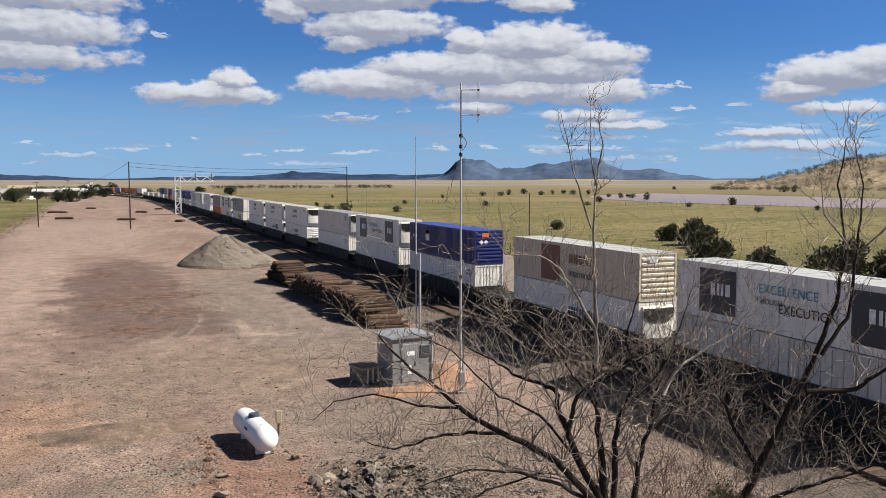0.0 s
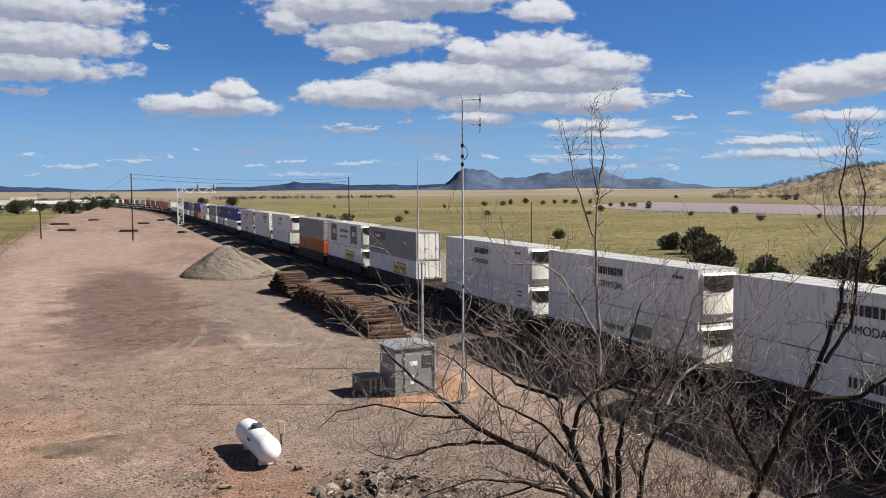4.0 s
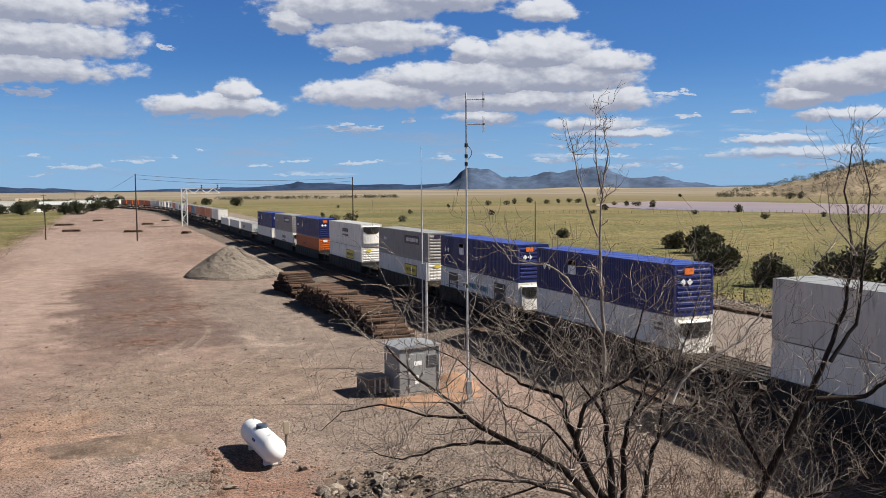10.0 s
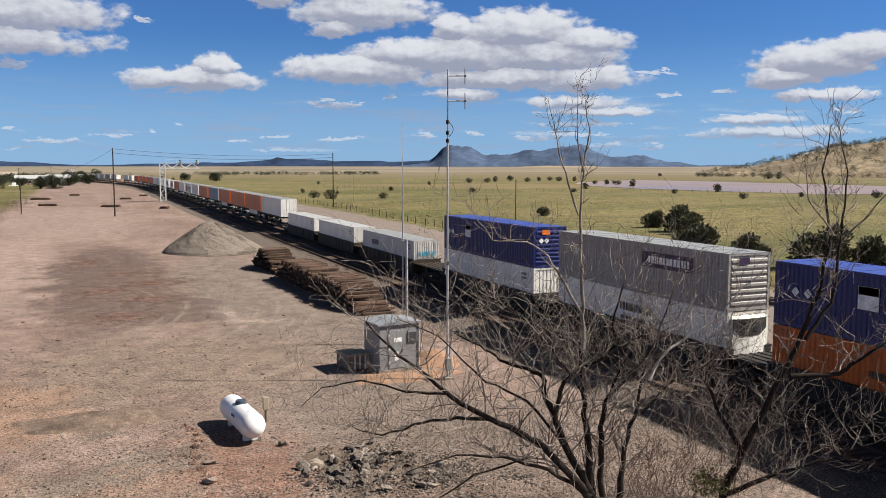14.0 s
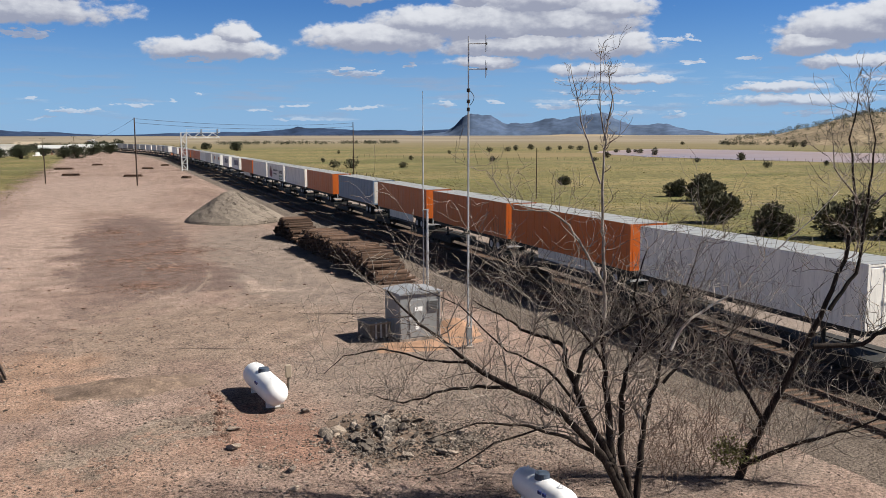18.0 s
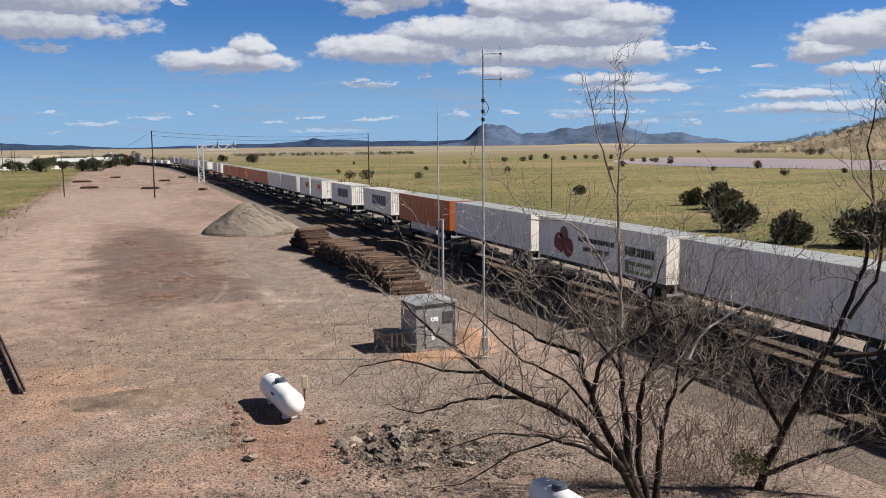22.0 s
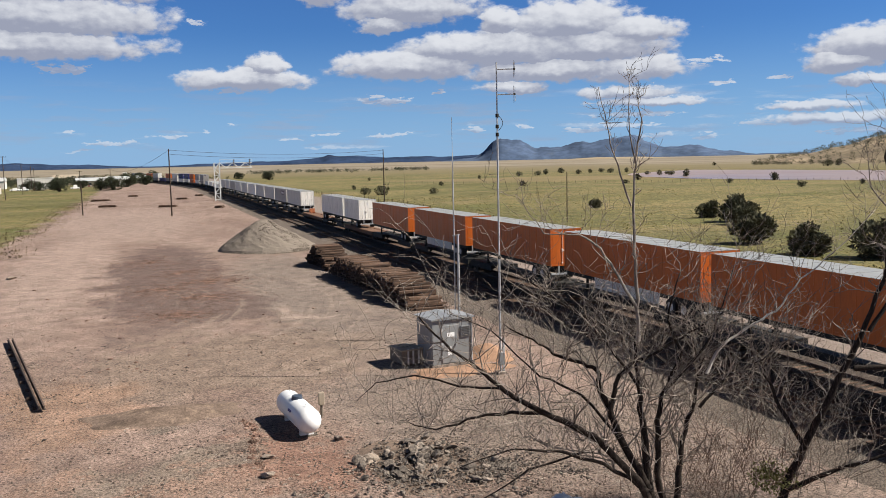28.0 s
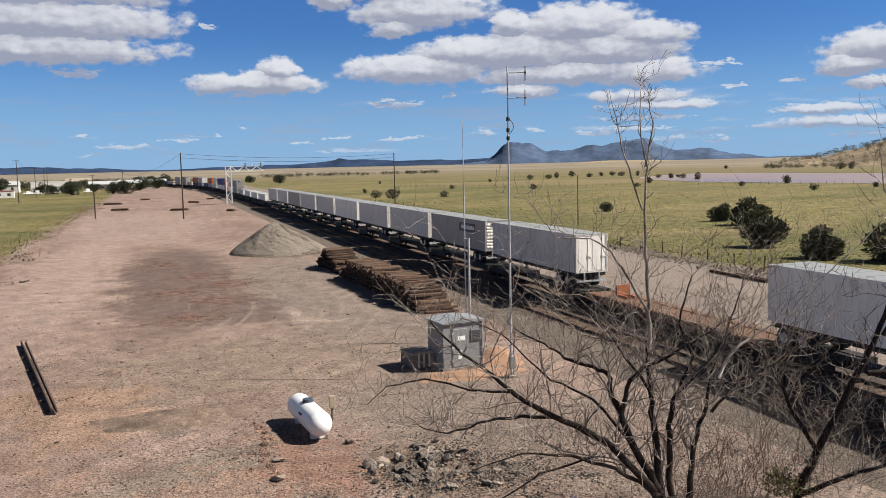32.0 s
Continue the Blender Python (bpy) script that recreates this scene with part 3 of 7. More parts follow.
def box(bm, x0, x1, y0, y1, z0, z1, bevel=0.0):
    v = [bm.verts.new(p) for p in ((x0, y0, z0), (x1, y0, z0), (x1, y1, z0), (x0, y1, z0), (x0, y0, z1), (x1, y0, z1), (x1, y1, z1), (x0, y1, z1))]
    f = [bm.faces.new([v[i] for i in q]) for q in ((0, 3, 2, 1), (4, 5, 6, 7), (0, 1, 5, 4), (1, 2, 6, 5), (2, 3, 7, 6), (3, 0, 4, 7))]
    if bevel:
        edges = list({e for q in f for e in q.edges})
        bmesh.ops.bevel(bm, geom=edges, offset=bevel, segments=1, affect="EDGES")
    return bm


def boxed(*a, bevel=0.0):
    return box(bmesh.new(), *a, bevel=bevel)


def rod(bm, a, b, r0, r1=None, n=8, caps=True):
    a, b = Vector(a), Vector(b)
    r1 = r0 if r1 is None else r1
    d = (b - a).normalized()
    u = d.orthogonal().normalized()
    w = d.cross(u)
    ring = []
    for p, r in ((a, r0), (b, r1)):
        ring.append([bm.verts.new(p + (u * math.cos(t) + w * math.sin(t)) * r) for t in (2 * math.pi * i / n for i in range(n))])
    for i in range(n):
        j = (i + 1) % n
        bm.faces.new((ring[0][i], ring[0][j], ring[1][j], ring[1][i]))
    if caps:
        bm.faces.new(ring[0][::-1])
        bm.faces.new(ring[1])
    return bm


def tube(bm, pts, radii, n=5):
    """A tapered, bent limb through pts."""
    prev = None
    for k, (p, r) in enumerate(zip(pts, radii)):
        d = (pts[min(k + 1, len(pts) - 1)] - pts[max(k - 1, 0)]).normalized()
        u = d.cross(Vector((0.31, 0.85, 0.42))).normalized()
        w = d.cross(u)
        ring = [bm.verts.new(p + (u * math.cos(t) + w * math.sin(t)) * r) for t in (2 * math.pi * i / n for i in range(n))]
        if prev:
            for i in range(n):
                j = (i + 1) % n
                bm.faces.new((prev[i], prev[j], ring[j], ring[i]))
        prev = ring
    bm.faces.new(prev)


def mesh_from(name, verts, faces):
    me = bpy.data.meshes.new(name)
    me.from_pydata(verts, [], faces)
    me.update()
    return me


# ---------------- ground, distance ----------------
RAIL_Z, TRACK_X, SIDING_X = 0.66, 30.22, 25.85
CURVE_Y, CURVE_R, BEND = 400.0, 1034.0, 0.21


def on_track(u, x=TRACK_X):
    """Place and heading on the line, u metres along it: straight, a long curve to the west, then back to the first heading."""
    if u <= CURVE_Y:
        return x, u, 0.0
    first = min((u - CURVE_Y) / CURVE_R, BEND)
    back = min(max((u - CURVE_Y) / CURVE_R - BEND, 0.0), BEND)
    rest = max(u - CURVE_Y - 2 * BEND * CURVE_R, 0.0)
    a = first - back
    cx = TRACK_X - CURVE_R * (1 - math.cos(first)) - CURVE_R * (math.cos(a) - math.cos(first))
    cy = CURVE_Y + CURVE_R * math.sin(first) + CURVE_R * (math.sin(first) - math.sin(a)) + rest
    d = x - TRACK_X
    return cx + d * math.cos(a), cy + d * math.sin(a), a


def spread(lo, hi, near, far, grow):
    """Grid lines from lo to hi: fine between near and far, coarser outside."""
    xs, step, x = [], grow, near
    while x < far:
        xs.append(x)
        x += grow
    s = grow
    while x < hi:
        xs.append(x)
        s *= 1.25
        x += s
    xs.append(hi)
    s, x = grow, near
    low = []
    while x > lo:
        s *= 1.25
        x -= s
        low.append(max(x, lo))
    return low[::-1] + xs


def ground_z(x, y):
    d = math.hypot(x, y)
    z = 0.0
    if d > 900:
        z += min(1.0, (d - 900) / 3600) ** 1.5 * 9.0
    if x > 33 or x < -9 or y > 330:   # rolling outside the graded yard
        k = min(1.0, max((x - 33) / 60, (-9 - x) / 40, (y - 330) / 300))
        if 215 < x < 960 and 140 < y < 620:
            k *= 0.06   # the pond's flat
        z += k * 1.1 * noise.noise(Vector((x * 0.011, y * 0.011, 3.0))) * (1.4 if d < 700 else 1.0)
    if -12 < x < 24 and y < 110:
        z += 0.10 * noise.noise(Vector((x * 0.16, y * 0.16, 0.0))) + 0.035 * noise.noise(Vector((x * 0.7, y * 0.7, 5.0)))
    return z


def build_ground():
    xs = spread(-4200, 4600, -16, 26, 0.8)
    ys = spread(-400, 4700, 16, 70, 0.8)
    verts = [(x, y, ground_z(x, y)) for y in ys for x in xs]
    w = len(xs)
    faces = [(j * w + i, j * w + i + 1, (j + 1) * w + i + 1, (j + 1) * w + i) for j in range(len(ys) - 1) for i in range(w - 1)]
    me = mesh_from("ground", verts, faces)
    ob = piece("ground", me, M["ground"], smooth=True)
    tagged(ob, "reddish gravel yard running out into green-gold grass range", "ground", kind="structure")


build_ground()


def ridge(name, label, dist, az0, az1, tops, depth, mat, rough, seed, cat="mountain"):
    """Far relief: a strip of hills whose crest runs through (azimuth, height) pairs, at the distance given."""
    n, rows = 150, 7
    verts, faces = [], []
    for i in range(n + 1):
        az = az0 + (az1 - az0) * i / n
        h = 0.0
        for (a, ha), (b, hb) in zip(tops, tops[1:]):
            if a <= az <= b:
                k = (az - a) / (b - a)
                k = k * k * (3 - 2 * k) * 0.5 + k * 0.5
                h = ha + (hb - ha) * k
        for j in range(rows):
            f = j / (rows - 1)
            r = dist + depth * (f - 0.5)
            fall = math.sin(math.pi * min(1, f * 0.98 + 0.01)) ** 0.8 if j not in (0, rows - 1) else 0.0
            a = radians(az)
            p = Vector((r * math.sin(a), r * math.cos(a), 0))
            bumps = rough * noise.fractal(Vector((p.x * 0.006, p.y * 0.006, seed)), 0.7, 2.1, 5)
            verts.append((p.x, p.y, max(-3.0, (h + bumps * min(1.0, h / 40 + 0.15)) * fall - (3.0 if fall == 0 else 0.0))))
    for i in range(n):
        for j in range(rows - 1):
            a = i * rows + j
            faces.append((a, a + rows, a + rows + 1, a + 1))
    ob = piece(name, mesh_from(name, verts, faces), mat, smooth=True)
    return tagged(ob, label, cat, kind="structure")


# haze over the horizon relief comes from its tinted materials
ridge("mountain_range", "wooded mesa and long peak tinted haze blue on the horizon", 4250, 18.6, 41.0,
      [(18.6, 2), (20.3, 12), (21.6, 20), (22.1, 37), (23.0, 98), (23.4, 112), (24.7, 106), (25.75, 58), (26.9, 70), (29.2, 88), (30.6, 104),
       (32.1, 106), (33.1, 72), (34.0, 54), (34.7, 61), (36.0, 55), (37.7, 31), (39.4, 16), (41.0, 2)], 700, M["hazed_ridge"], 16.0, 4.0)
ridge("low_ridge", "long dark ridge tinted haze blue under the sky", 4550, -14.0, 24.0,
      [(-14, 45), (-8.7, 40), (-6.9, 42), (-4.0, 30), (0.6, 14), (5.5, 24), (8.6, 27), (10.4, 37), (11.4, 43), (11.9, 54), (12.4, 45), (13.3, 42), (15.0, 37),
       (17.2, 38), (19.6, 33), (22.0, 36), (24.0, 20)], 500, M["hazed_dark_ridge"], 5.0, 9.0)
ridge("far_ridge", "faint low ridge tinted haze blue beyond the plain", 4650, 22.0, 56.0,
      [(22, 6), (30, 10), (37.7, 12), (44, 16), (56, 20)], 400, M["hazed_ridge"], 4.0, 2.0)
ridge("knoll", "low tan grass knoll on the plain", 3500, 25.0, 37.0,
      [(25, 0), (27, 5), (29.9, 12), (32.4, 11), (34.2, 6), (37, 0)], 900, M["plain_knoll"], 2.0, 6.0, "hill")
ridge("near_hill", "stony grass hill dotted with dark juniper", 1150, 39.5, 62.0,
      [(39.5, 0), (40.3, 4), (42.3, 9), (44.3, 18), (46.5, 30), (48.5, 38), (53, 52), (58, 40), (62, 0)], 520, M["hill"], 5.0, 12.0, "hill")


# ---------------- the train ----------------
SPEED = 27.497
GAUGE = 1.435
MESHES = {}


def shared(key, make):
    """One mesh for all alike pieces."""
    if key not in MESHES:
        bm = make()
        me = bpy.data.meshes.new(key[0])
        bm.to_mesh(me)
        bm.free()
        MESHES[key] = me
    return MESHES[key]


def ribbed_wall(length, height, pitch, deep, flat):
    """An upright sheet in the YZ plane, facing -X, with pressed ribs."""
    bm = bmesh.new()
    ys, xs = [], []
    n = max(1, round(length / pitch))
    p = length / n
    for i in range(n):
        for f, x in ((0.0, 0.0), (flat, 0.0), (flat + (1 - flat) * 0.3, deep), (flat + (1 - flat) * 0.7, deep)):
            ys.append((i + f) * p)
            xs.append(x)
    ys.append(length)
    xs.append(0.0)
    low = [bm.verts.new((x, y, 0)) for x, y in zip(xs, ys)]
    top = [bm.verts.new((x, y, height)) for x, y in zip(xs, ys)]
    for i in range(len(ys) - 1):
        bm.faces.new((low[i + 1], low[i], top[i], top[i + 1]))
    return bm


def wall_mesh(style, length, height):
    if style == "rib":       # close narrow ribs
        return shared(("side_wall", style, length, height), lambda: ribbed_wall(length, height, 0.26, 0.05, 0.45))
    if style == "post":      # plates between dark shallow posts
        return shared(("side_wall", style, length, height), lambda: ribbed_wall(length, height, 0.62, 0.17, 0.88))
    if style == "seam":      # smooth sheets with riveted seams
        return shared(("side_wall", style, length, height), lambda: ribbed_wall(length, height, 1.22, -0.012, 0.96))
    return shared(("side_wall", style, length, height), lambda: ribbed_wall(length, height, 1.21, 0.012, 0.975))


def roof_mesh(length, width):
    def make():
        bm = bmesh.new()
        box(bm, 0, width, 0, length, 0, 0.03)
        n = int(length / 1.2)
        for i in range(n):
            y = (i + 0.5) * length / n
            box(bm, 0.12, width - 0.12, y - 0.03, y + 0.03, 0.03, 0.042)
        return bm
    return shared(("roof", length, width), make)


def frame_mesh(length, width, height):
    """Corner posts, top and bottom rails with corner castings."""
    def make():
        bm = bmesh.new()
        for x in (0, width - 0.10):
            box(bm, x - 0.004, x + 0.104, 0, length, 0, 0.16)
            box(bm, x - 0.004, x + 0.104, 0, length, height - 0.10, height - 0.002)
            for y in (0, length - 0.12):
                box(bm, x - 0.012, x + 0.112, y - 0.012, y + 0.132, 0, height)
        for y in (0, length - 0.1):
            box(bm, 0.1, width - 0.1, y, y + 0.1, 0, 0.15)
            box(bm, 0.1, width - 0.1, y, y + 0.1, height - 0.12, height - 0.002)
        return bm
    return shared(("frame", length, width, height), make)


def door_mesh(kind, w, h):
    """One leaf of the end doors, facing -Y."""
    def make():
        bm = bmesh.new()
        box(bm, 0.01, w - 0.01, 0, 0.05, 0, h)
        if kind == "panel":
            box(bm, 0.08, w - 0.08, -0.012, 0.0, 0.08, h - 0.08)
        return bm
    return shared(("door", kind, w, h), make)


def lock_rod_mesh(h):
    def make():
        bm = bmesh.new()
        rod(bm, (0, 0, 0), (0, 0, h), 0.015, n=6)
        for z in (0.12, h * 0.45, h - 0.12):
            box(bm, -0.05, 0.05, -0.025, 0.02, z - 0.05, z + 0.05)
        box(bm, -0.02, 0.34, -0.03, -0.005, h * 0.40, h * 0.43)
        return bm
    return shared(("lock_rod", h), make)


def nose_mesh(w, h):
    """End wall of a refrigerated box with a ledge and a sunk sill under the unit."""
    def make():
        bm = bmesh.new()
        box(bm, 0.0, w, 0.0, 0.10, 0.0, h)
        box(bm, 0.06, w - 0.06, -0.10, 0.0, h * 0.105, h * 0.135)
        box(bm, 0.06, w - 0.06, -0.06, 0.0, 0.0, h * 0.05)
        return bm
    return shared(("end_wall", w, h), make)


def bulge(w, n=12):
    """Plan of the unit's rounded front: across, outward."""
    return [(0.13 + (w - 0.26) * i / n, -0.06 - 0.20 * math.sin(math.pi * (0.12 + 0.76 * i / n)) ** 0.7) for i in range(n + 1)]


def unit_mesh(w, h):
    def make():
        bm = bmesh.new()
        pts = bulge(w)
        lo = [bm.verts.new((x, y, h * 0.145)) for x, y in pts]
        mid = [bm.verts.new((x, y, h * 0.90)) for x, y in pts]
        top = [bm.verts.new((x, y * 0.55, h * 0.955)) for x, y in pts]
        for i in range(len(pts) - 1):
            bm.faces.new((lo[i], lo[i + 1], mid[i + 1], mid[i]))
            bm.faces.new((mid[i], mid[i + 1], top[i + 1], top[i]))
        for ring in (lo, top):
            a, b = bm.verts.new((0.13, 0.0, ring[0].co.z)), bm.verts.new((w - 0.13, 0.0, ring[0].co.z))
            bm.faces.new(ring + [b, a])
        for k in (0, -1):
            bm.faces.new((lo[k], mid[k], top[k], bm.verts.new((pts[k][0], 0.0, h * 0.955)), bm.verts.new((pts[k][0], 0.0, h * 0.145))))
        bmesh.ops.recalc_face_normals(bm, faces=bm.faces[:])
        return bm
    return shared(("cooling_unit", w, h), make)


def grille_mesh(w, h):
    """Black condenser opening: wide at the top, its lower corners cut off."""
    def make():
        bm = bmesh.new()
        pts = bulge(w)
        n = len(pts) - 1
        cols = []
        for i, (x, y) in enumerate(pts):
            e = min(i, n - i) / (n / 2)
            low = 0.585 + 0.13 * max(0.0, 1 - e / 0.45)
            cols.append([bm.verts.new((x, y - 0.012, h * (low + (0.915 - low) * k / 5))) for k in range(6)])
        for i in range(n):
            for k in range(5):
                bm.faces.new((cols[i][k], cols[i + 1][k], cols[i + 1][k + 1], cols[i][k + 1]))
        for k in range(4):
            z = h * (0.68 + 0.055 * k)
            box(bm, w * 0.32, w * 0.68, -0.292, -0.268, z, z + 0.02)
        return bm
    return shared(("grille", w, h), make)


def bars_mesh(w, h, seed, rows):
    """Illegible writing: plain bars of its size."""
    def make():
        rnd = random.Random(seed)
        bm = bmesh.new()
        rh = h / rows
        for k in range(rows):
            y = 0.0
            while y < w:
                b = rnd.uniform(0.16, 0.5) * rh
                if y + b > w:
                    break
                box(bm, -0.004, 0.0, y, y + b, k * rh + rh * 0.12, (k + 1) * rh - rh * 0.12)
                y += b + rh * rnd.choice((0.14, 0.14, 0.2))
        if not bm.verts:
            box(bm, -0.004, 0, 0, w, 0, h)
        return bm
    return shared(("bars", w, h, seed, rows), make)


def words(text, size, mat, parent, m, label=""):
    """Lettering that stands on a wall facing -X and reads from the west."""
    cu = bpy.data.curves.new("lettering", "FONT")
    cu.body, cu.size, cu.extrude, cu.align_x = text, size, 0.003, "CENTER"
    cu.materials.append(mat)
    ob = new("lettering", cu)
    ob.parent = parent
    ob.matrix_basis = m @ Matrix(((0, 0, -1, 0), (-1, 0, 0, 0), (0, 1, 0, 0), (0, 0, 0, 1)))
    if label:
        ob["label"] = label
    return ob


def decals(root, marks, length, height):
    """Panels, bars and words on the west side. y runs from the near end, z from the floor."""
    for mark in marks:
        kind = mark[0]
        if kind == "panel":
            _, mat, y, z, w, h = mark
            bm = boxed(-0.046, -0.030, y, y + w, z, z + h)
            if mat == "panel_yellow":
                part("sign_border", boxed(-0.040, -0.028, y - 0.09, y + w + 0.09, z - 0.09, z + h + 0.09), M["ink_black"], root)
            part("sign_panel", bm, M[mat], root)
        elif kind == "bars":
            _, mat, y, z, w, h, rows = mark
            piece("lettering", shared(("barset", mat, w, h, rows), lambda: bars_mesh_copy(w, h, int(w * 7 + h * 13 + rows), rows)), M[mat], root, at=pose(-0.048, y, z))
        elif kind == "words":
            _, mat, y, z, size, text = mark
            words(text, size, M[mat], root, pose(-0.050, y, z))
        elif kind == "end_bars":
            _, mat, x, z, w, h = mark
            piece("lettering", shared(("end_bars", mat, w, h), lambda: bars_mesh_copy(w, h, 5, 1)), M[mat], root, at=pose(x, -0.085, z, 0, 0, -90))
        elif kind == "disc":
            _, mat, y, z, q = mark
            part("emblem", rod(bmesh.new(), (-0.048, y, z), (-0.030, y, z), q, n=20), M[mat], root)
        elif kind == "diamond":
            _, mat, y, z, s = mark
            bm = bmesh.new()
            v = [bm.verts.new((-0.05, y + a * s, z + b * s)) for a, b in ((0, -1), (-1, 0), (0, 1), (1, 0))]
            w2 = [bm.verts.new((-0.03, y + a * s, z + b * s)) for a, b in ((0, -1), (-1, 0), (0, 1), (1, 0))]
            bm.faces.new(v)
            for i in range(4):
                bm.faces.new((v[i], w2[i], w2[(i + 1) % 4], v[(i + 1) % 4]))
            part("placard", bm, M[mat], root)


def bars_mesh_copy(w, h, seed, rows):
    me = bars_mesh(w, h, seed, rows)
    bm = bmesh.new()
    bm.from_mesh(me)
    return bm


NAMES = {"white": "white", "cream": "rust-streaked cream", "pale": "pale grey", "grey": "grey", "navy": "navy blue", "orange": "orange",
         "steel_blue": "steel blue", "teal": "pale teal"}
WALLS = {"rib": "ribbed", "post": "post-sided", "seam": "riveted", "plate": "smooth-sided"}


def cargo_box(root, colour, style, end, length, width, height, marks=(), roof="roof", end_colour=None):
    """Walls, roof, frame and end of a container or van body under root; origin at the near west bottom corner."""
    wm = M[colour]
    side = wall_mesh(style, length, height - 0.03)
    for name, m in (("side_wall", pose(0, 0, 0)), ("side_wall", pose(width, length, 0, 0, 0, 180))):
        piece(name, shared(("side_wall", style, length, height, colour), lambda: copy_bm(side)), wm, root, at=m)
    piece("roof", shared(("roof", length, width, roof), lambda: copy_bm(roof_mesh(length, width))), M[roof], root, at=pose(0, 0, height - 0.03))
    piece("edge_frame", shared(("frame", length, width, height, colour), lambda: copy_bm(frame_mesh(length, width, height))), wm, root)
    back = shared(("end_wall", colour, width, height), lambda: boxed(0.1, width - 0.1, -0.04, 0.0, 0.1, height - 0.1))
    piece("end_wall", back, wm, root, at=pose(0, length - 0.02, 0))
    ec = end_colour or colour
    if end == "reefer":
        piece("end_wall", shared(("end_wall", "nose", ec, width, height), lambda: copy_bm(nose_mesh(width - 0.2, height - 0.2))), M[ec], root, at=pose(0.1, 0.02, 0.1))
        piece("cooling_unit", shared(("cooling_unit", ec, width, height), lambda: copy_bm(unit_mesh(width - 0.2, height - 0.2))), M[ec], root, at=pose(0.1, 0.03, 0.1))
        piece("grille", shared(("grille", width, height), lambda: copy_bm(grille_mesh(width - 0.2, height - 0.2))), M["car_black"], root, at=pose(0.1, 0.02, 0.1))
    elif end == "wall":
        piece("end_wall", shared(("end_wall", "ribbed", ec, width, height), lambda: copy_bm(ribbed_wall(width - 0.22, height - 0.2, 0.3, 0.04, 0.6))), M[ec], root,
              at=pose(0.11, 0.04, 0.1) @ pose(width - 0.22, 0, 0, 0, 0, 90))
    elif end == "slat":
        piece("end_wall", shared(("end_wall", "slat", ec, width, height), lambda: boxed(0.1, width - 0.1, -0.02, 0.03, 0.1, height - 0.1)), M[ec], root, at=pose(0, 0.05, 0))
        n = 8
        for i in range(n):
            z = 0.22 + (i + 0.5) * (height - 0.44) / n
            piece("end_rib", shared(("end_rib", ec, width), lambda: rib_bm(width)), M[ec], root, at=pose(0.18, 0.03, z))
        part("end_sign", boxed(0.62, 1.25, -0.062, -0.05, height - 0.55, height - 0.2), M["panel_orange" if colour == "navy" else "panel_purple" if colour == "grey" else "panel_yellow" if any(k[1] == "panel_yellow" for k in marks) else "ink_white"], root)
        if colour == "navy":
            for x in (0.55, 0.98):
                bm = bmesh.new()
                v = [bm.verts.new((x + a * 0.2, -0.066 + y, height * 0.66 + b * 0.2)) for y in (0, 0.02) for a, b in ((0, -1), (1, 0), (0, 1), (-1, 0))]
                bm.faces.new(v[:4])
                for i in range(4):
                    bm.faces.new((v[i], v[4 + i], v[4 + (i + 1) % 4], v[(i + 1) % 4]))
                part("placard", bm, M["ink_white"], root)
    else:
        w = (width - 0.24) / 2
        for i in (0, 1):
            d = piece("door", shared(("door", end, ec, w, height), lambda: copy_bm(door_mesh(end, w, height - 0.26))), M[ec], root, at=pose(0.12 + i * w, 0.02, 0.14))
            for k in range(5 if end != "panel" else 0):
                piece("bar", shared(("bar", ec, height), lambda: boxed(-0.06, 0.06, -0.03, -0.001, 0.04, height - 0.30)), M[ec], d, at=pose((k + 0.5) * w / 5, 0, 0))
            for x in ((0.72 * w,) if end == "panel" else (0.25 * w, 0.72 * w)):
                piece("lock_rod", shared(("lock_rod", height), lambda: copy_bm(lock_rod_mesh(height - 0.24))), M[ec], d, at=pose(x, -0.032, -0.02))
    decals(root, marks, length, height)


def rib_bm(width):
    """A pressed horizontal ridge with sloping faces."""
    bm = bmesh.new()
    w = width - 0.36
    v = [bm.verts.new((x, y, z)) for x in (0, w) for y, z in ((0.0, -0.13), (-0.07, -0.06), (-0.07, 0.05), (0.0, 0.10))]
    for i in range(3):
        bm.faces.new((v[i], v[i + 4], v[i + 5], v[i + 1]))
    bm.faces.new(v[3::-1])
    bm.faces.new(v[4:8])
    bmesh.ops.recalc_face_normals(bm, faces=bm.faces[:])
    return bm


def copy_bm(me):
    if isinstance(me, bmesh.types.BMesh):
        return me
    bm = bmesh.new()
    bm.from_mesh(me)
    return bm


MOVING = []   # thing, place along the train, height, offset to the west edge


def container(s, z, length, colour, style, end, marks=(), end_colour=None, height=2.86, note=""):
    root = empty("shipping_container")
    cargo_box(root, colour, style, end, length, 2.6, height, marks, "navy_sunlit_roof" if colour == "navy" else "roof_grey" if colour in ("grey", "pale", "orange") else "roof", end_colour)
    what = {"reefer": "cooled", "slat": "slat-doored", "panel": "flat-doored", "bar": "bar-doored", "wall": "closed-ended"}[end]
    under = "riding in a well car" if z < 2 else "stacked on another container"
    tagged(root, f"{NAMES[colour]} {WALLS[style]} {what} container {under}", "container", "containers on the train")
    MOVING.append((root, s, z, -1.3))
    return root


def wheel_mesh():
    def make():
        bm = bmesh.new()
        rod(bm, (-0.07, 0, 0), (0.06, 0, 0), 0.42, n=20)
        rod(bm, (0.06, 0, 0), (0.09, 0, 0), 0.46, n=20)
        rod(bm, (-0.10, 0, 0), (-0.07, 0, 0), 0.14, n=10)
        return bm
    return shared(("wheel",), make)


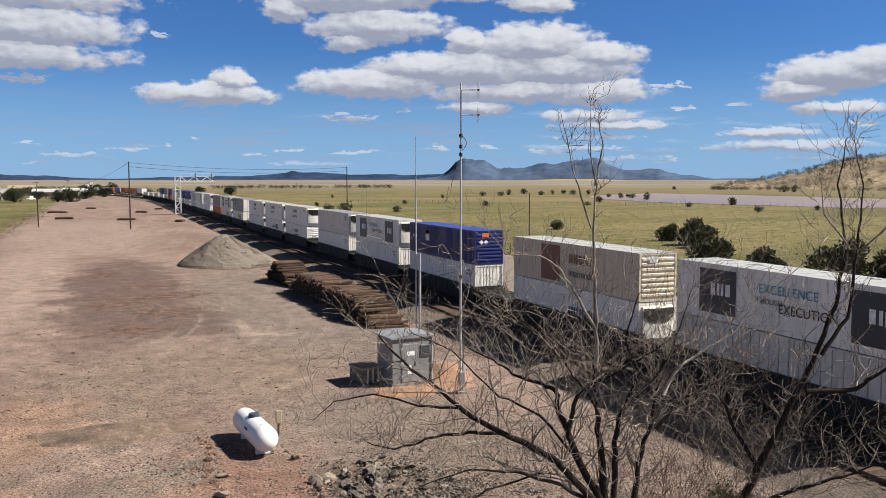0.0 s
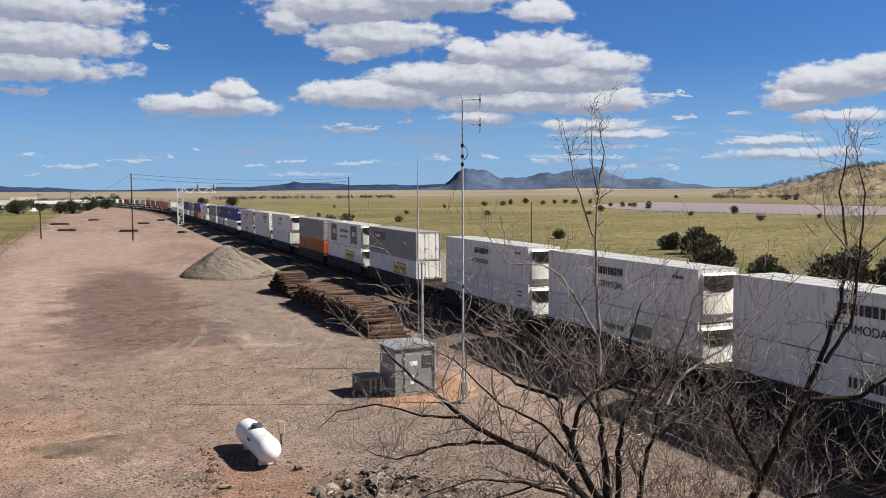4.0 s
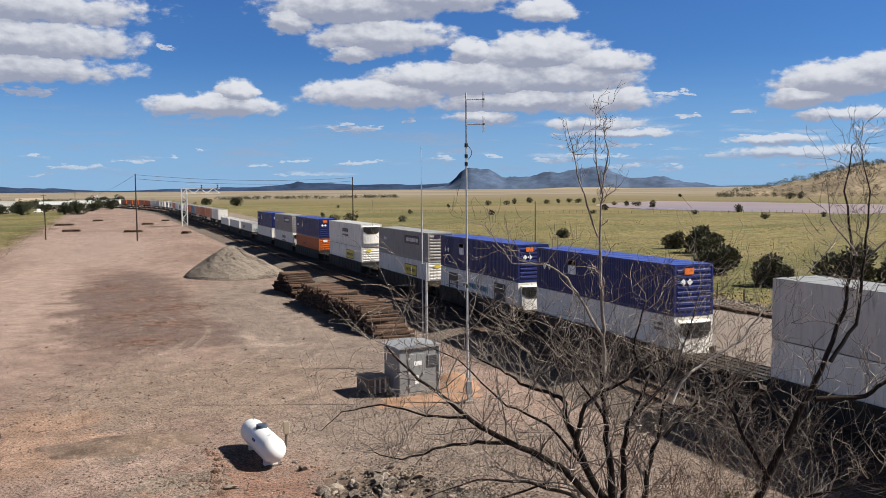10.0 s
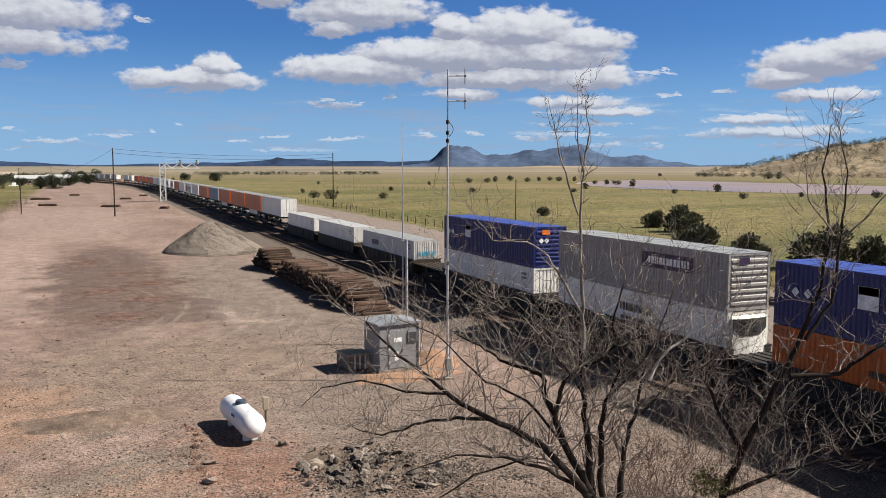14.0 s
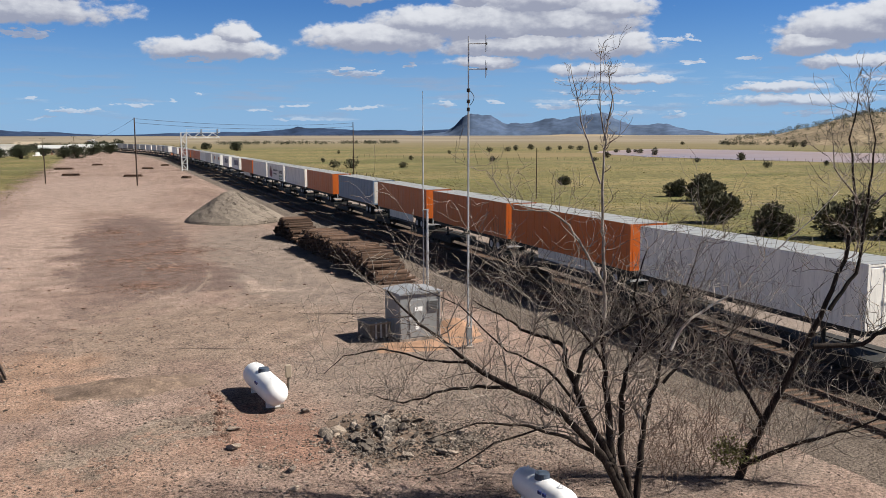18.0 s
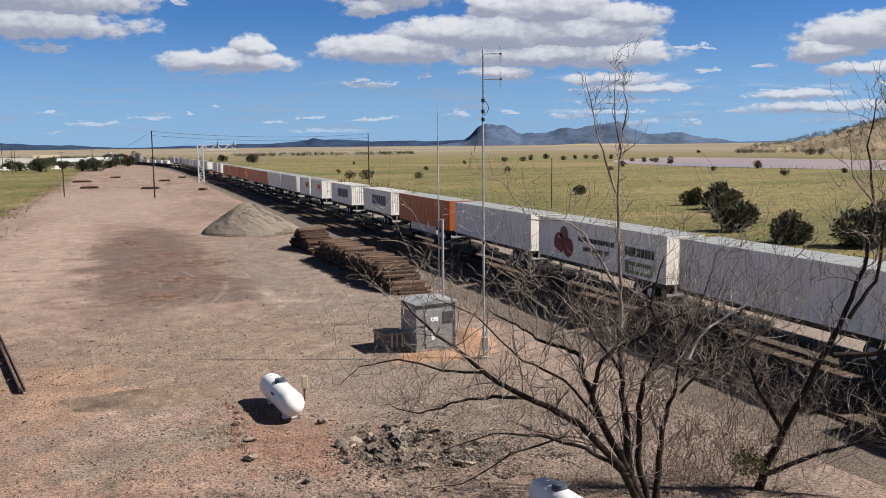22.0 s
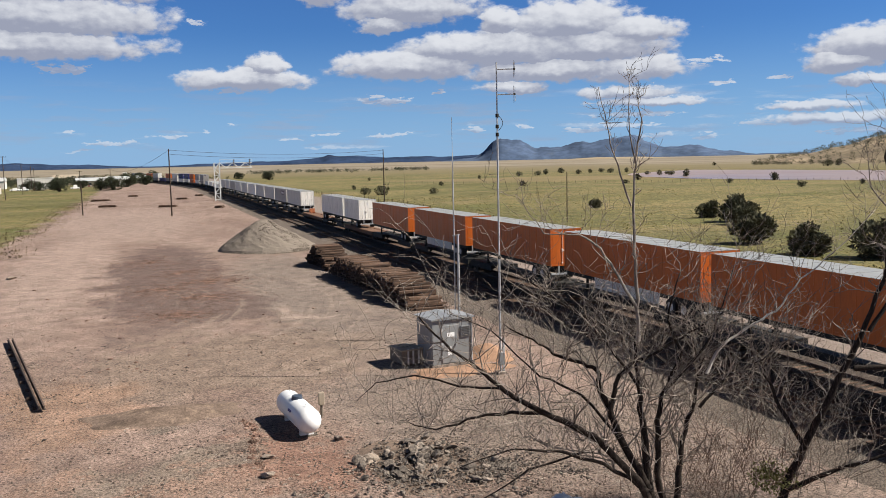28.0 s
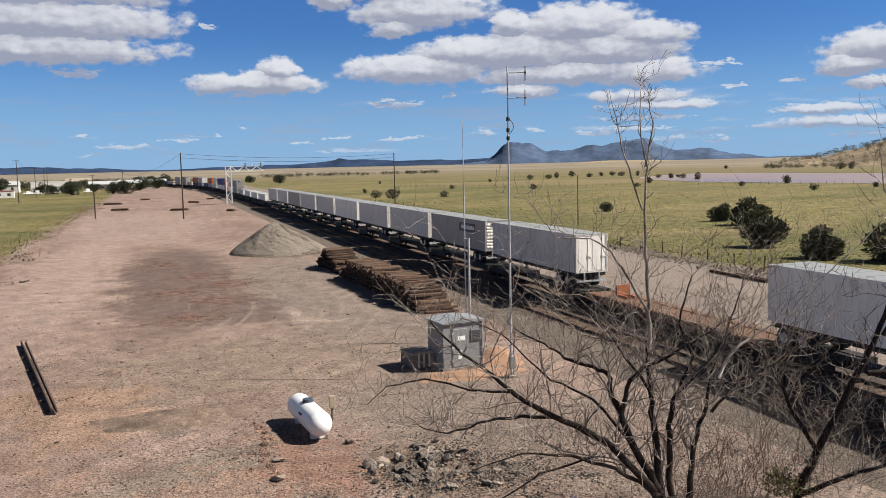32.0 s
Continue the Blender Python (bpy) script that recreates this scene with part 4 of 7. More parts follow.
def side_frame_mesh():
    def make():
        bm = bmesh.new()
        box(bm, -0.08, 0.08, -1.15, 1.15, 0.42, 0.60, 0.03)
        box(bm, -0.10, 0.10, -0.35, 0.35, 0.22, 0.62, 0.03)
        for y in (-0.88, 0.88):
            box(bm, -0.11, 0.11, y - 0.18, y + 0.18, 0.34, 0.62, 0.03)
        return bm
    return shared(("side_frame",), make)


def bogie(parent, y):
    b = empty("bogie", pose(0, y, 0))
    b.parent = parent
    piece("bolster", shared(("bolster",), lambda: boxed(-1.1, 1.1, -0.22, 0.22, 0.45, 0.72, bevel=0.03)), M["car_black"], b)
    for sx in (-1, 1):
        piece("side_frame", shared(("side_frame", 1), lambda: copy_bm(side_frame_mesh())), M["car_black"], b, at=pose(sx * 0.98, 0, 0))
        for y2 in (-0.88, 0.88):
            piece("wheel", shared(("wheel", 1), lambda: copy_bm(wheel_mesh())), M["wheel"], b, at=pose(sx * 0.76, y2, 0.46, 0, 0, 0 if sx < 0 else 180))
    return b


def well_car(s, length, colour, front, back, ladder=True):
    """A well wagon whose well holds a box from s to s + length; front, back: platform lengths at its ends."""
    root = empty("well_car")
    m = M[colour]

    def sill():
        bm = bmesh.new()
        box(bm, -0.02, 0.02, -0.15, length + 0.15, 0.30, 1.42)
        box(bm, -0.07, 0.07, -0.15, length + 0.15, 1.36, 1.46)
        box(bm, -0.07, 0.07, -0.15, length + 0.15, 0.26, 0.36)
        n = int(length / 1.35)
        for i in range(n + 1):
            y = i * length / n
            box(bm, -0.06, -0.02, y - 0.04, y + 0.04, 0.36, 1.36)
        return bm
    for x in (-1.41, 1.41):
        piece("side_sill", shared(("side_sill", length, colour), sill), m, root, at=pose(x, 0, 0, 0, 0, 0 if x < 0 else 180) if x < 0 else pose(x, length, 0, 0, 0, 180))
    piece("well_floor", shared(("well_floor", length), lambda: boxed(-1.38, 1.38, 0, length, 0.22, 0.34)), M["car_black"], root)

    def platform(d):
        def make():
            bm = bmesh.new()
            box(bm, -1.30, 1.30, -d, -0.002, 1.02, 1.12)
            return bm
        return make
    for d, at in ((front, pose(0, -0.15, 0)), (back, pose(0, length + 0.15, 0, 0, 0, 180))):
        d = round(d - 0.15, 2)
        deck = piece("end_platform", shared(("end_platform", d, colour), platform(d)), m, root, at=at)
        piece("bulkhead", shared(("bulkhead", colour), lambda: boxed(-1.38, 1.38, 0, 0.16, 0.3, 1.44)), m, deck)
        piece("draft_sill", shared(("draft_sill", d, colour), lambda: boxed(-0.35, 0.35, -d, -0.002, 0.72, 1.018)), m, deck)
        for i in range(5):
            piece("tread", shared(("tread", d, colour), lambda: boxed(-0.03, 0.03, -d, -0.004, 1.12, 1.16)), m, deck, at=pose(-1.1 + i * 0.55, 0, 0))
    if front > 2.2:
        piece("coupler", shared(("coupler",), lambda: box(boxed(-0.14, 0.14, -0.7, 0, 0.74, 1.0, bevel=0.03), -0.2, 0.2, -0.8, -0.55, 0.70, 1.04, bevel=0.03)), M["car_black"], root, at=pose(0, -front, 0))
        if ladder:
            def steps():
                bm = bmesh.new()
                for x in (-1.25, -0.75):
                    rod(bm, (x, 0, 1.1), (x, 0, 2.0), 0.02, n=6)
                for k in range(3):
                    rod(bm, (-1.25, 0, 1.35 + 0.3 * k), (-0.75, 0, 1.35 + 0.3 * k), 0.018, n=6)
                return bm
            piece("grab_rail", shared(("grab_rail",), steps), m, root, at=pose(0, -front + 0.2, 0))
    bogie(root, -front + 0.9 if front > 2.2 else -front)
    if back > 2.2:
        bogie(root, length + back - 0.9)
    tagged(root, f"{'grimy black' if colour == 'car_black' else 'dusty brown'} steel intermodal well car on the main track", "well car", "wagons of the train")
    MOVING.append((root, s, 0.0, 0.0))


def spine_car(s, length, front, back, deck="car_black"):
    """A low flat wagon for road trailers."""
    root = empty("flat_car")
    d0, d1 = round(-front, 2), round(length + back, 2)
    decks = [(d0 + 0.42, d1 - 0.42)] if deck == "rust" else [(max(d0 + 0.4, -0.5), 4.6), (length - 4.4, min(d1 - 0.4, length + 0.5))]

    def beam():
        bm = bmesh.new()
        box(bm, -0.35, 0.35, d0 + 0.3, d1 - 0.3, 0.62, 1.02)
        for a, b in decks:
            for x in (-1.3, 1.18):
                box(bm, x, x + 0.12, a, b, 0.56, 1.04)
            n = max(1, int((b - a) / 2.4))
            for i in range(n + 1):
                y = a + 0.12 + i * (b - a - 0.24) / n
                box(bm, -1.24, 1.24, y - 0.10, y + 0.10, 0.80, 1.0)
        return bm
    piece("spine", shared(("spine", d0, d1, deck), beam), M[deck], root)
    for a, b in decks:
        a, b = round(a, 2), round(b, 2)
        piece("deck_plate", shared(("deck_plate", a, b, deck), lambda: boxed(-1.17, 1.17, a, b, 1.005, 1.026)), M[deck], root)
        for x in (-0.88, 0.88):
            piece("wheel_track", shared(("wheel_track", a, b, deck), lambda: boxed(-0.30, 0.30, a, b, 1.03, 1.07)), M["rust" if deck == "rust" else "car_black"], root, at=pose(x, 0, 0))
    bogie(root, -front + 0.2 if front < 2.2 else -front + 0.9)
    if back > 2.2:
        bogie(root, length + back - 0.9)
    if front > 2.2:
        piece("coupler", shared(("coupler", 2), lambda: boxed(-0.14, 0.14, -0.8, 0, 0.74, 1.0, bevel=0.03)), M["car_black"], root, at=pose(0, -front + 0.2, 0))
    tagged(root, "grimy steel flat car for road trailers on the main track" if deck != "rust" else "empty rusty-decked flat car on the main track", "flat car", "wagons of the train")
    MOVING.append((root, s, 0.0, 0.0))
    return root


def road_wheels(parent, y, lift):
    for x in (-1.02, 1.02):
        w = piece("wheel", shared(("tyre",), lambda: rod(bmesh.new(), (-0.24, 0, 0), (0.24, 0, 0), 0.5, n=18)), M["rubber"], parent, at=pose(x + 1.3, y, lift + 0.5))
        piece("rim", shared(("rim",), lambda: rod(bmesh.new(), (-0.25, 0, 0), (-0.20, 0, 0), 0.27, n=14)), M["steel"], w)


def trailer(s, length, colour, style, end, marks=(), end_colour=None, roof="roof_grey", skirt=False, chassis_only=False, note="", wheels_near=True):
    """A semi-trailer on a flat car: van body 2.75 m high over its own wheels. Origin on the deck."""
    root = empty("semi_trailer")
    body = empty("van_body", pose(0, 0, 1.18 if not chassis_only else 1.27))
    body.parent = root
    h = 2.84 if not chassis_only else 2.72
    cargo_box(body, colour, style, end, length, 2.6, h, marks, roof, end_colour)
    yw = 1.6 if wheels_near else length - 2.4
    for y in ((yw, yw + 1.3) if length > 10 else (yw,)):
        road_wheels(root, y, 0.0)
    piece("axle_frame", shared(("axle_frame", length > 10), lambda: boxed(0.75, 1.85, -0.6, 2.0, 0.55, 1.15)), M["car_black"], root, at=pose(0, yw, 0))
    yl = length - 2.6 if wheels_near else 2.6

    def legs():
        bm = bmesh.new()
        for x in (0.45, 2.15):
            box(bm, x - 0.07, x + 0.07, -0.07, 0.07, 0.12, 1.2)
            box(bm, x - 0.16, x + 0.16, -0.16, 0.16, 0.02, 0.12)
        rod(bm, (0.45, 0, 0.6), (2.15, 0, 1.1), 0.03, n=6)
        rod(bm, (2.15, 0, 0.6), (0.45, 0, 1.1), 0.03, n=6)
        return bm
    piece("landing_gear", shared(("landing_gear",), legs), M["car_black"], root, at=pose(0, yl, 0))
    piece("underframe", shared(("underframe", length), lambda: boxed(0.10, 2.50, 0.2, length - 0.2, 0.90, 1.16)), M["car_black"], root)
    if wheels_near:
        def bumper():
            bm = bmesh.new()
            box(bm, 0.1, 2.5, 0.0, 0.1, 0.5, 0.62)
            for x in (0.7, 1.9):
                box(bm, x - 0.05, x + 0.05, 0.0, 0.1, 0.62, 1.18)
            return bm
        piece("rear_bumper", shared(("rear_bumper",), bumper), M["steel"], root)
    if skirt:
        piece("side_skirt", shared(("side_skirt", length), lambda: boxed(-0.01, 0.03, 4.0, length - 4.4, 0.45, 1.18)), M["pale"], root)
    what = {"reefer": "cooled", "slat": "slat-doored", "panel": "flat-doored", "bar": "bar-doored", "wall": "closed-ended"}[end]
    tagged(root, f"{NAMES[colour]} {WALLS[style]} {what} semi-trailer carried on a flat car", "trailer", "trailers on the train")
    MOVING.append((root, s, 1.07, -1.3))
    return root


W53 = 16.15
LOW_Z = 0.36          # floor of the wells above the rail
HIGH_Z = LOW_Z + 2.91


def dark_panels(text):
    """White reefer side with two dark panels, and a slogan between them where it can be read."""
    marks = [("panel", "panel_dark", 1.9, 0.35, 2.7, 2.25), ("panel", "panel_dark", 11.6, 0.35, 2.7, 2.25),
             ("bars", "ink_white", 2.3, 1.2, 1.9, 0.8, 1), ("bars", "ink_white", 12.0, 1.2, 1.9, 0.8, 1)]
    if text == "future":
        marks += [("words", "ink_teal", 9.0, 1.75, 0.62, "DELIVERING"), ("words", "ink_black", 7.5, 1.12, 0.62, "THE FUTURE")]
    elif text:
        marks += [("words", "ink_teal", 8.2, 1.80, 0.62, "EXCELLENCE"), ("words", "ink_black", 9.4, 1.30, 0.38, "THROUGH"), ("words", "ink_black", 7.0, 0.98, 0.62, "EXECUTION")]
    else:
        marks += [("bars", "ink_black", 5.6, 1.6, 4.4, 0.5, 1), ("bars", "ink_black", 6.2, 0.9, 3.6, 0.42, 1)]
    return marks


def rail_marks(word):
    return [("bars", "ink_black", 7.0, 1.75, 3.0, 0.62, 1), ("words", "ink_black", 8.6, 1.05, 0.55, word), ("bars", "ink_black", 1.2, 2.2, 1.0, 0.22, 1)]


YELLOW = [("panel", "panel_yellow", 3.4, 1.30, 3.6, 0.95), ("bars", "ink_black", 3.7, 1.55, 3.0, 0.45, 1), ("words", "ink_black", 5.2, 0.72, 0.62, "Intermodal")]
YELLOW_HIGH = [("panel", "panel_yellow", 3.0, 1.55, 3.6, 0.95), ("bars", "ink_black", 3.3, 1.8, 3.0, 0.45, 1), ("words", "ink_black", 4.8, 0.9, 0.62, "Intermodal")]
BLUE_SIDE = [("panel", "ink_white", 10.6, 1.35, 1.0, 0.95), ("panel", "panel_orange", 10.62, 1.95, 0.96, 0.34), ("diamond", "ink_white", 14.2, 1.6, 0.22), ("diamond", "ink_white", 14.9, 1.6, 0.22)]
GREY_SIDE = [("panel", "panel_purple", 2.6, 1.55, 4.4, 0.85), ("bars", "ink_white", 2.9, 1.72, 3.7, 0.5, 1), ("diamond", "ink_white", 13.4, 1.7, 0.2), ("diamond", "ink_white", 13.9, 1.7, 0.2)]
FAR_SIGN = [("panel", "panel_purple", 10.1, 1.55, 4.0, 0.85), ("bars", "ink_white", 11.8, 1.72, 2.0, 0.45, 1), ("diamond", "ink_white", 3.1, 1.6, 0.2), ("diamond", "ink_white", 3.6, 1.6, 0.2)]
LOGO = [("bars", "ink_black", 6.0, 1.6, 3.0, 0.6, 1), ("bars", "ink_black", 6.0, 1.1, 3.0, 0.3, 1)]
BLUE_LOGO = [("bars", "ink_blue", 4.6, 0.95, 3.4, 0.75, 1)]
SMALL = [("bars", "ink_black", 1.0, 2.25, 0.9, 0.2, 1), ("bars", "ink_black", 1.0, 1.95, 0.9, 0.2, 1)]
GREEN_LOGO = [("panel", "panel_green", 4.0, 1.3, 2.2, 0.8), ("bars", "ink_black", 6.8, 1.4, 2.4, 0.4, 1)]
FLEET = [("panel", "panel_dark", 12.0, 0.6, 2.1, 1.9), ("bars", "ink_white", 12.3, 1.1, 1.5, 0.7, 2), ("panel", "panel_dark", 2.2, 0.6, 2.1, 1.9), ("bars", "ink_teal", 5.6, 1.45, 5.2, 0.55, 1),
         ("bars", "ink_black", 5.4, 0.75, 4.6, 0.5, 1)]
RUST_SIDE = [("bars", "panel_brown", 5.2, 1.5, 2.8, 0.8, 1), ("words", "ink_black", 6.4, 0.72, 0.72, "Intermodal"), ("panel", "panel_brown", 9.2, 0.2, 2.6, 2.45)]

# place of the near end along the train, top box, bottom box, wagon colour
STACKS = [
    (21.49, ("white", "plate", "reefer", dark_panels(True)), ("pale", "post", "bar", SMALL), "car_black"),
    (41.21, ("cream", "rib", "slat", RUST_SIDE), ("white", "plate", "reefer", BLUE_LOGO), "car_black"),
    (64.61, ("navy", "rib", "slat", BLUE_SIDE), ("white", "post", "wall", SMALL), "car_black"),
    (84.25, ("white", "plate", "reefer", dark_panels("future")), ("white", "post", "wall", SMALL), "car_black"),
    (103.73, ("pale", "seam", "reefer", SMALL), ("white", "post", "wall", SMALL), "car_black"),
    (127.30, ("white", "plate", "reefer", rail_marks("INTERMODAL")), ("white", "plate", "slat", LOGO), "car_black"),
    (146.15, ("white", "plate", "reefer", rail_marks("INTERMODAL")), ("white", "plate", "reefer", GREEN_LOGO), "car_black"),
    (165.37, ("white", "plate", "reefer", rail_marks("INTERMODAL")), ("white", "seam", "reefer", SMALL), "car_black"),
    (189.50, ("grey", "rib", "panel", FAR_SIGN, "white"), ("white", "plate", "panel", YELLOW), "car_brown"),
    (209.14, ("white", "plate", "reefer", dark_panels(False)), ("white", "plate", "reefer", YELLOW), "car_black"),
    (227.90, ("grey", "rib", "slat", GREY_SIDE[2:]), ("orange", "rib", "slat", [("bars", "ink_black", 11.0, 1.7, 1.6, 0.5, 1)]), "car_brown"),
    (251.15, ("white", "plate", "reefer", rail_marks("INTERMODAL")), ("white", "post", "bar", SMALL), "car_black"),
    (270.45, ("white", "rib", "slat", YELLOW_HIGH), ("white", "plate", "reefer", SMALL), "car_black"),
    (289.94, ("pale", "plate", "reefer", LOGO), ("white", "plate", "reefer", LOGO), "car_black"),
    (313.52, ("navy", "rib", "slat", BLUE_SIDE), ("white", "plate", "reefer", SMALL), "car_brown"),
    (332.68, ("navy", "rib", "slat", BLUE_SIDE), ("white", "plate", "reefer", FLEET), "car_brown"),
    (352.20, ("grey", "rib", "slat", GREY_SIDE), ("white", "rib", "slat", YELLOW), "car_brown"),
    (375.67, ("white", "plate", "reefer", LOGO), ("white", "plate", "slat", YELLOW), "car_black"),
    (398.32, ("navy", "rib", "slat", BLUE_SIDE), ("orange", "rib", "slat", [("bars", "ink_black", 8.6, 1.5, 2.4, 0.4, 1)]), "car_black"),
    (417.54, ("grey", "rib", "slat", GREY_SIDE), ("white", "plate", "reefer", LOGO), "car_black"),
    (437.13, ("navy", "rib", "slat", BLUE_SIDE), ("white", "plate", "wall", SMALL), "car_black"),
    (460.82, None, ("pale", "plate", "bar", SMALL + [("end_bars", "ink_teal", 0.45, 1.35, 1.7, 0.55), ("bars", "ink_blue", 10.6, 1.5, 2.4, 0.7, 1)]), "car_brown"),
    (480.50, None, ("white", "post", "bar", SMALL), "car_brown"),
    (499.20, None, ("white", "seam", "panel", SMALL), "car_black"),
]
# boxes seen only far off, before the tail of the train curves out of sight
tones = (("pale", "plate"), ("grey", "rib"), ("navy", "rib"), ("grey", "post"), ("orange", "rib"), ("grey", "seam"), ("pale", "rib"), ("cream", "rib"))
rnd = random.Random(5)
TAIL = [(1119.0, None, ("white", "plate", "panel", ())), (1138.6, None, ("white", "seam", "panel", ())), (1158.2, None, ("white", "plate", "panel", ())), (1181.0, None, ("pale", "post", "panel", ())),
        (1204.0, ("grey", "rib", "slat", ()), ("grey", "rib", "slat", ())), (1225.0, ("grey", "rib", "slat", ()), ("white", "plate", "reefer", ())), (1247.0, ("orange", "rib", "slat", ()), ("orange", "rib", "slat", ())),
        (1267.0, ("navy", "rib", "slat", ()), ("pale", "plate", "slat", ())), (1287.0, ("navy", "rib", "slat", ()), ("white", "plate", "reefer", ())), (1308.0, ("white", "plate", "reefer", ()), ("pale", "post", "bar", ()))]
s = 1329.0
while s < 1660:
    a, b = rnd.choice(tones), rnd.choice(tones)
    TAIL.append((s, None if rnd.random() < 0.35 else (*a, rnd.choice(("slat", "reefer")), ()), (*b, rnd.choice(("slat", "reefer")), ())))
    s += rnd.choice((19.6, 19.6, 23.4))
STACKS += [(*t, "car_black") for t in TAIL]

CHERRY = [("disc", "panel_red", 12.9, 1.15, 0.75), ("disc", "panel_red", 11.6, 0.95, 0.70), ("disc", "panel_brown", 12.2, 1.85, 0.55), ("bars", "ink_black", 5.6, 1.5, 4.6, 0.42, 1), ("bars", "ink_black", 6.2, 0.9, 3.4, 0.36, 1), ("panel", "panel_green", 1.3, 0.2, 3.0, 0.75), ("bars", "ink_white", 1.6, 0.35, 2.3, 0.4, 1), ("bars", "ink_black", 1.2, 1.2, 3.4, 0.7, 1)]
BLUE_BIG = [("bars", "ink_blue", 2.2, 0.75, 6.4, 1.5, 1)]
SIGN = [("panel", "panel_orange", 0.9, 1.35, 2.4, 0.8), ("bars", "ink_black", 1.1, 1.55, 2.0, 0.4, 1)]
BIRD = [("bars", "ink_black", 13.2, 1.2, 1.4, 0.5, 2), ("panel", "panel_brown", 7.5, 0.2, 4.0, 1.4)]

# place along the train, length, colour, side, end, marks, end colour, skirt
TRAILERS = [
    (520.65, W53, "white", "plate", "panel", (), None, False), (537.82, W53, "orange", "seam", "panel", (), None, True), (554.91, W53, "orange", "seam", "panel", (), None, False),
    (572.95, W53, "orange", "seam", "panel", (), None, True), (590.89, W53, "steel_blue", "seam", "panel", (), "pale", False), (610.38, W53, "orange", "seam", "panel", (), None, False),
    (628.36, W53, "white", "rib", "panel", (), None, False), (645.80, W53, "white", "plate", "panel", CHERRY, None, False), (663.29, W53, "white", "seam", "panel", (), None, False),
    (680.68, W53, "orange", "seam", "panel", (), None, True), (699.95, 12.19, "white", "plate", "wall", BLUE_BIG, None, False), (718.4, 12.19, "white", "plate", "wall", BLUE_BIG, None, False),
    (737.20, 8.6, "white", "seam", "panel", SIGN, None, False), (746.75, 8.4, "white", "seam", "panel", SIGN, None, False), (758.36, W53, "pale", "seam", "panel", (), None, False),
    (775.09, W53, "white", "plate", "panel", (), None, False), (792.1, W53, "orange", "seam", "panel", (), None, False), (809.2, W53, "orange", "seam", "panel", (), None, True),
    (827.6, W53, "orange", "seam", "panel", (), None, False), (845.6, W53, "orange", "seam", "panel", (), None, True), (864.2, W53, "orange", "seam", "panel", (), None, False),
    (888.1, 9.1, "white", "plate", "panel", (), None, False), (898.5, W53, "white", "seam", "panel", (), "pale", False), (935.23, W53, "pale", "plate", "panel", (), "white", False),
    (953.25, W53, "grey", "plate", "slat", GREY_SIDE[:2], "white", False), (970.68, W53, "pale", "seam", "panel", (), None, False), (988.4, W53, "pale", "plate", "panel", (), None, False),
    (1006.2, W53, "white", "plate", "panel", (), None, False), (1024.0, W53, "pale", "seam", "slat", (), "white", False), (1041.8, W53, "pale", "plate", "panel", (), None, False),
    (1059.6, W53, "grey", "plate", "panel", (), None, False), (1077.4, W53, "pale", "plate", "panel", (), None, False), (1095.0, W53, "pale", "seam", "panel", (), None, False),
]


def build_train():
    spots = sorted([s for s, *_ in STACKS] + [t[0] for t in TRAILERS] + [914.5])
    ends = {s: s + W53 for s, *_ in STACKS}
    ends.update({t[0]: t[0] + t[1] for t in TRAILERS})
    ends[914.5] = 933.0

    def gaps(s):
        i = spots.index(s)
        a = (s - ends[spots[i - 1]]) / 2 if i else 1.8
        b = (spots[i + 1] - ends[s]) / 2 if i + 1 < len(spots) else 1.8
        return round(min(a, 3.7), 2), round(min(b, 3.7), 2)
    for s, top, low, car in STACKS:
        a, b = gaps(s)
        well_car(s, W53, car, a, b)
        container(s, LOW_Z, W53, *low)
        if top:
            container(s, HIGH_Z, W53, *top)
    for s, length, colour, style, end, marks, ec, skirt in TRAILERS:
        a, b = gaps(s)
        if length == 8.4:
            pass
        elif length == 8.6:
            spine_car(s, 18.0, a, 1.0)
        else:
            spine_car(s, length, 7.4 if s == 888.1 else a, b, "rust" if s == 888.1 else "car_black")
        near = not (s in (898.5, 520.65))
        trailer(s, length, colour, style, end, marks, ec, "roof" if length == 12.19 else "roof_grey", skirt, length == 12.19, wheels_near=near)
    deck = spine_car(915.4, 17.2, 0.6, 1.6, "rust")
    piece("hitch_stand", shared(("hitch_stand",), lambda: box(box(boxed(-0.5, 0.5, -0.1, 0.1, 1.07, 1.9), -0.4, -0.25, -1.2, 0.1, 1.07, 1.25), 0.25, 0.4, -1.2, 0.1, 1.07, 1.25)), M["machine"], deck, at=pose(0, 15.5, 0), label="rusty orange trailer hitch stand")


build_train()


def train_rows(s, z, west):
    rows = []
    for k in range(9):
        t = 4.0 * k
        x, y, a = on_track(s - SPEED * t)
        m = pose(x, y, RAIL_Z + z, 0, 0, math.degrees(a)) @ pose(west, 0, 0)
        rows.append((t, m))
    return rows


# ---------------- tracks ----------------
def swept(name, profile, us, x, mat, z=0.0, jitter=0.0):
    """A cross-section (x, z pairs) drawn along the line."""
    verts, faces = [], []
    k = len(profile)
    for u in us:
        cx, cy, a = on_track(u, x)
        ca, sa = math.cos(a), math.sin(a)
        for px, pz in profile:
            j = jitter * noise.noise(Vector((cx + px, cy * 0.9, pz * 3))) if jitter else 0.0
            verts.append((cx + (px + j * 1.5) * ca, cy + (px + j * 1.5) * sa, z + pz + (j if pz > 0 else 0)))
    for i in range(len(us) - 1):
        for j in range(k - 1):
            a = i * k + j
            faces.append((a, a + 1, a + k + 1, a + k))
    return mesh_from(name, verts, faces)


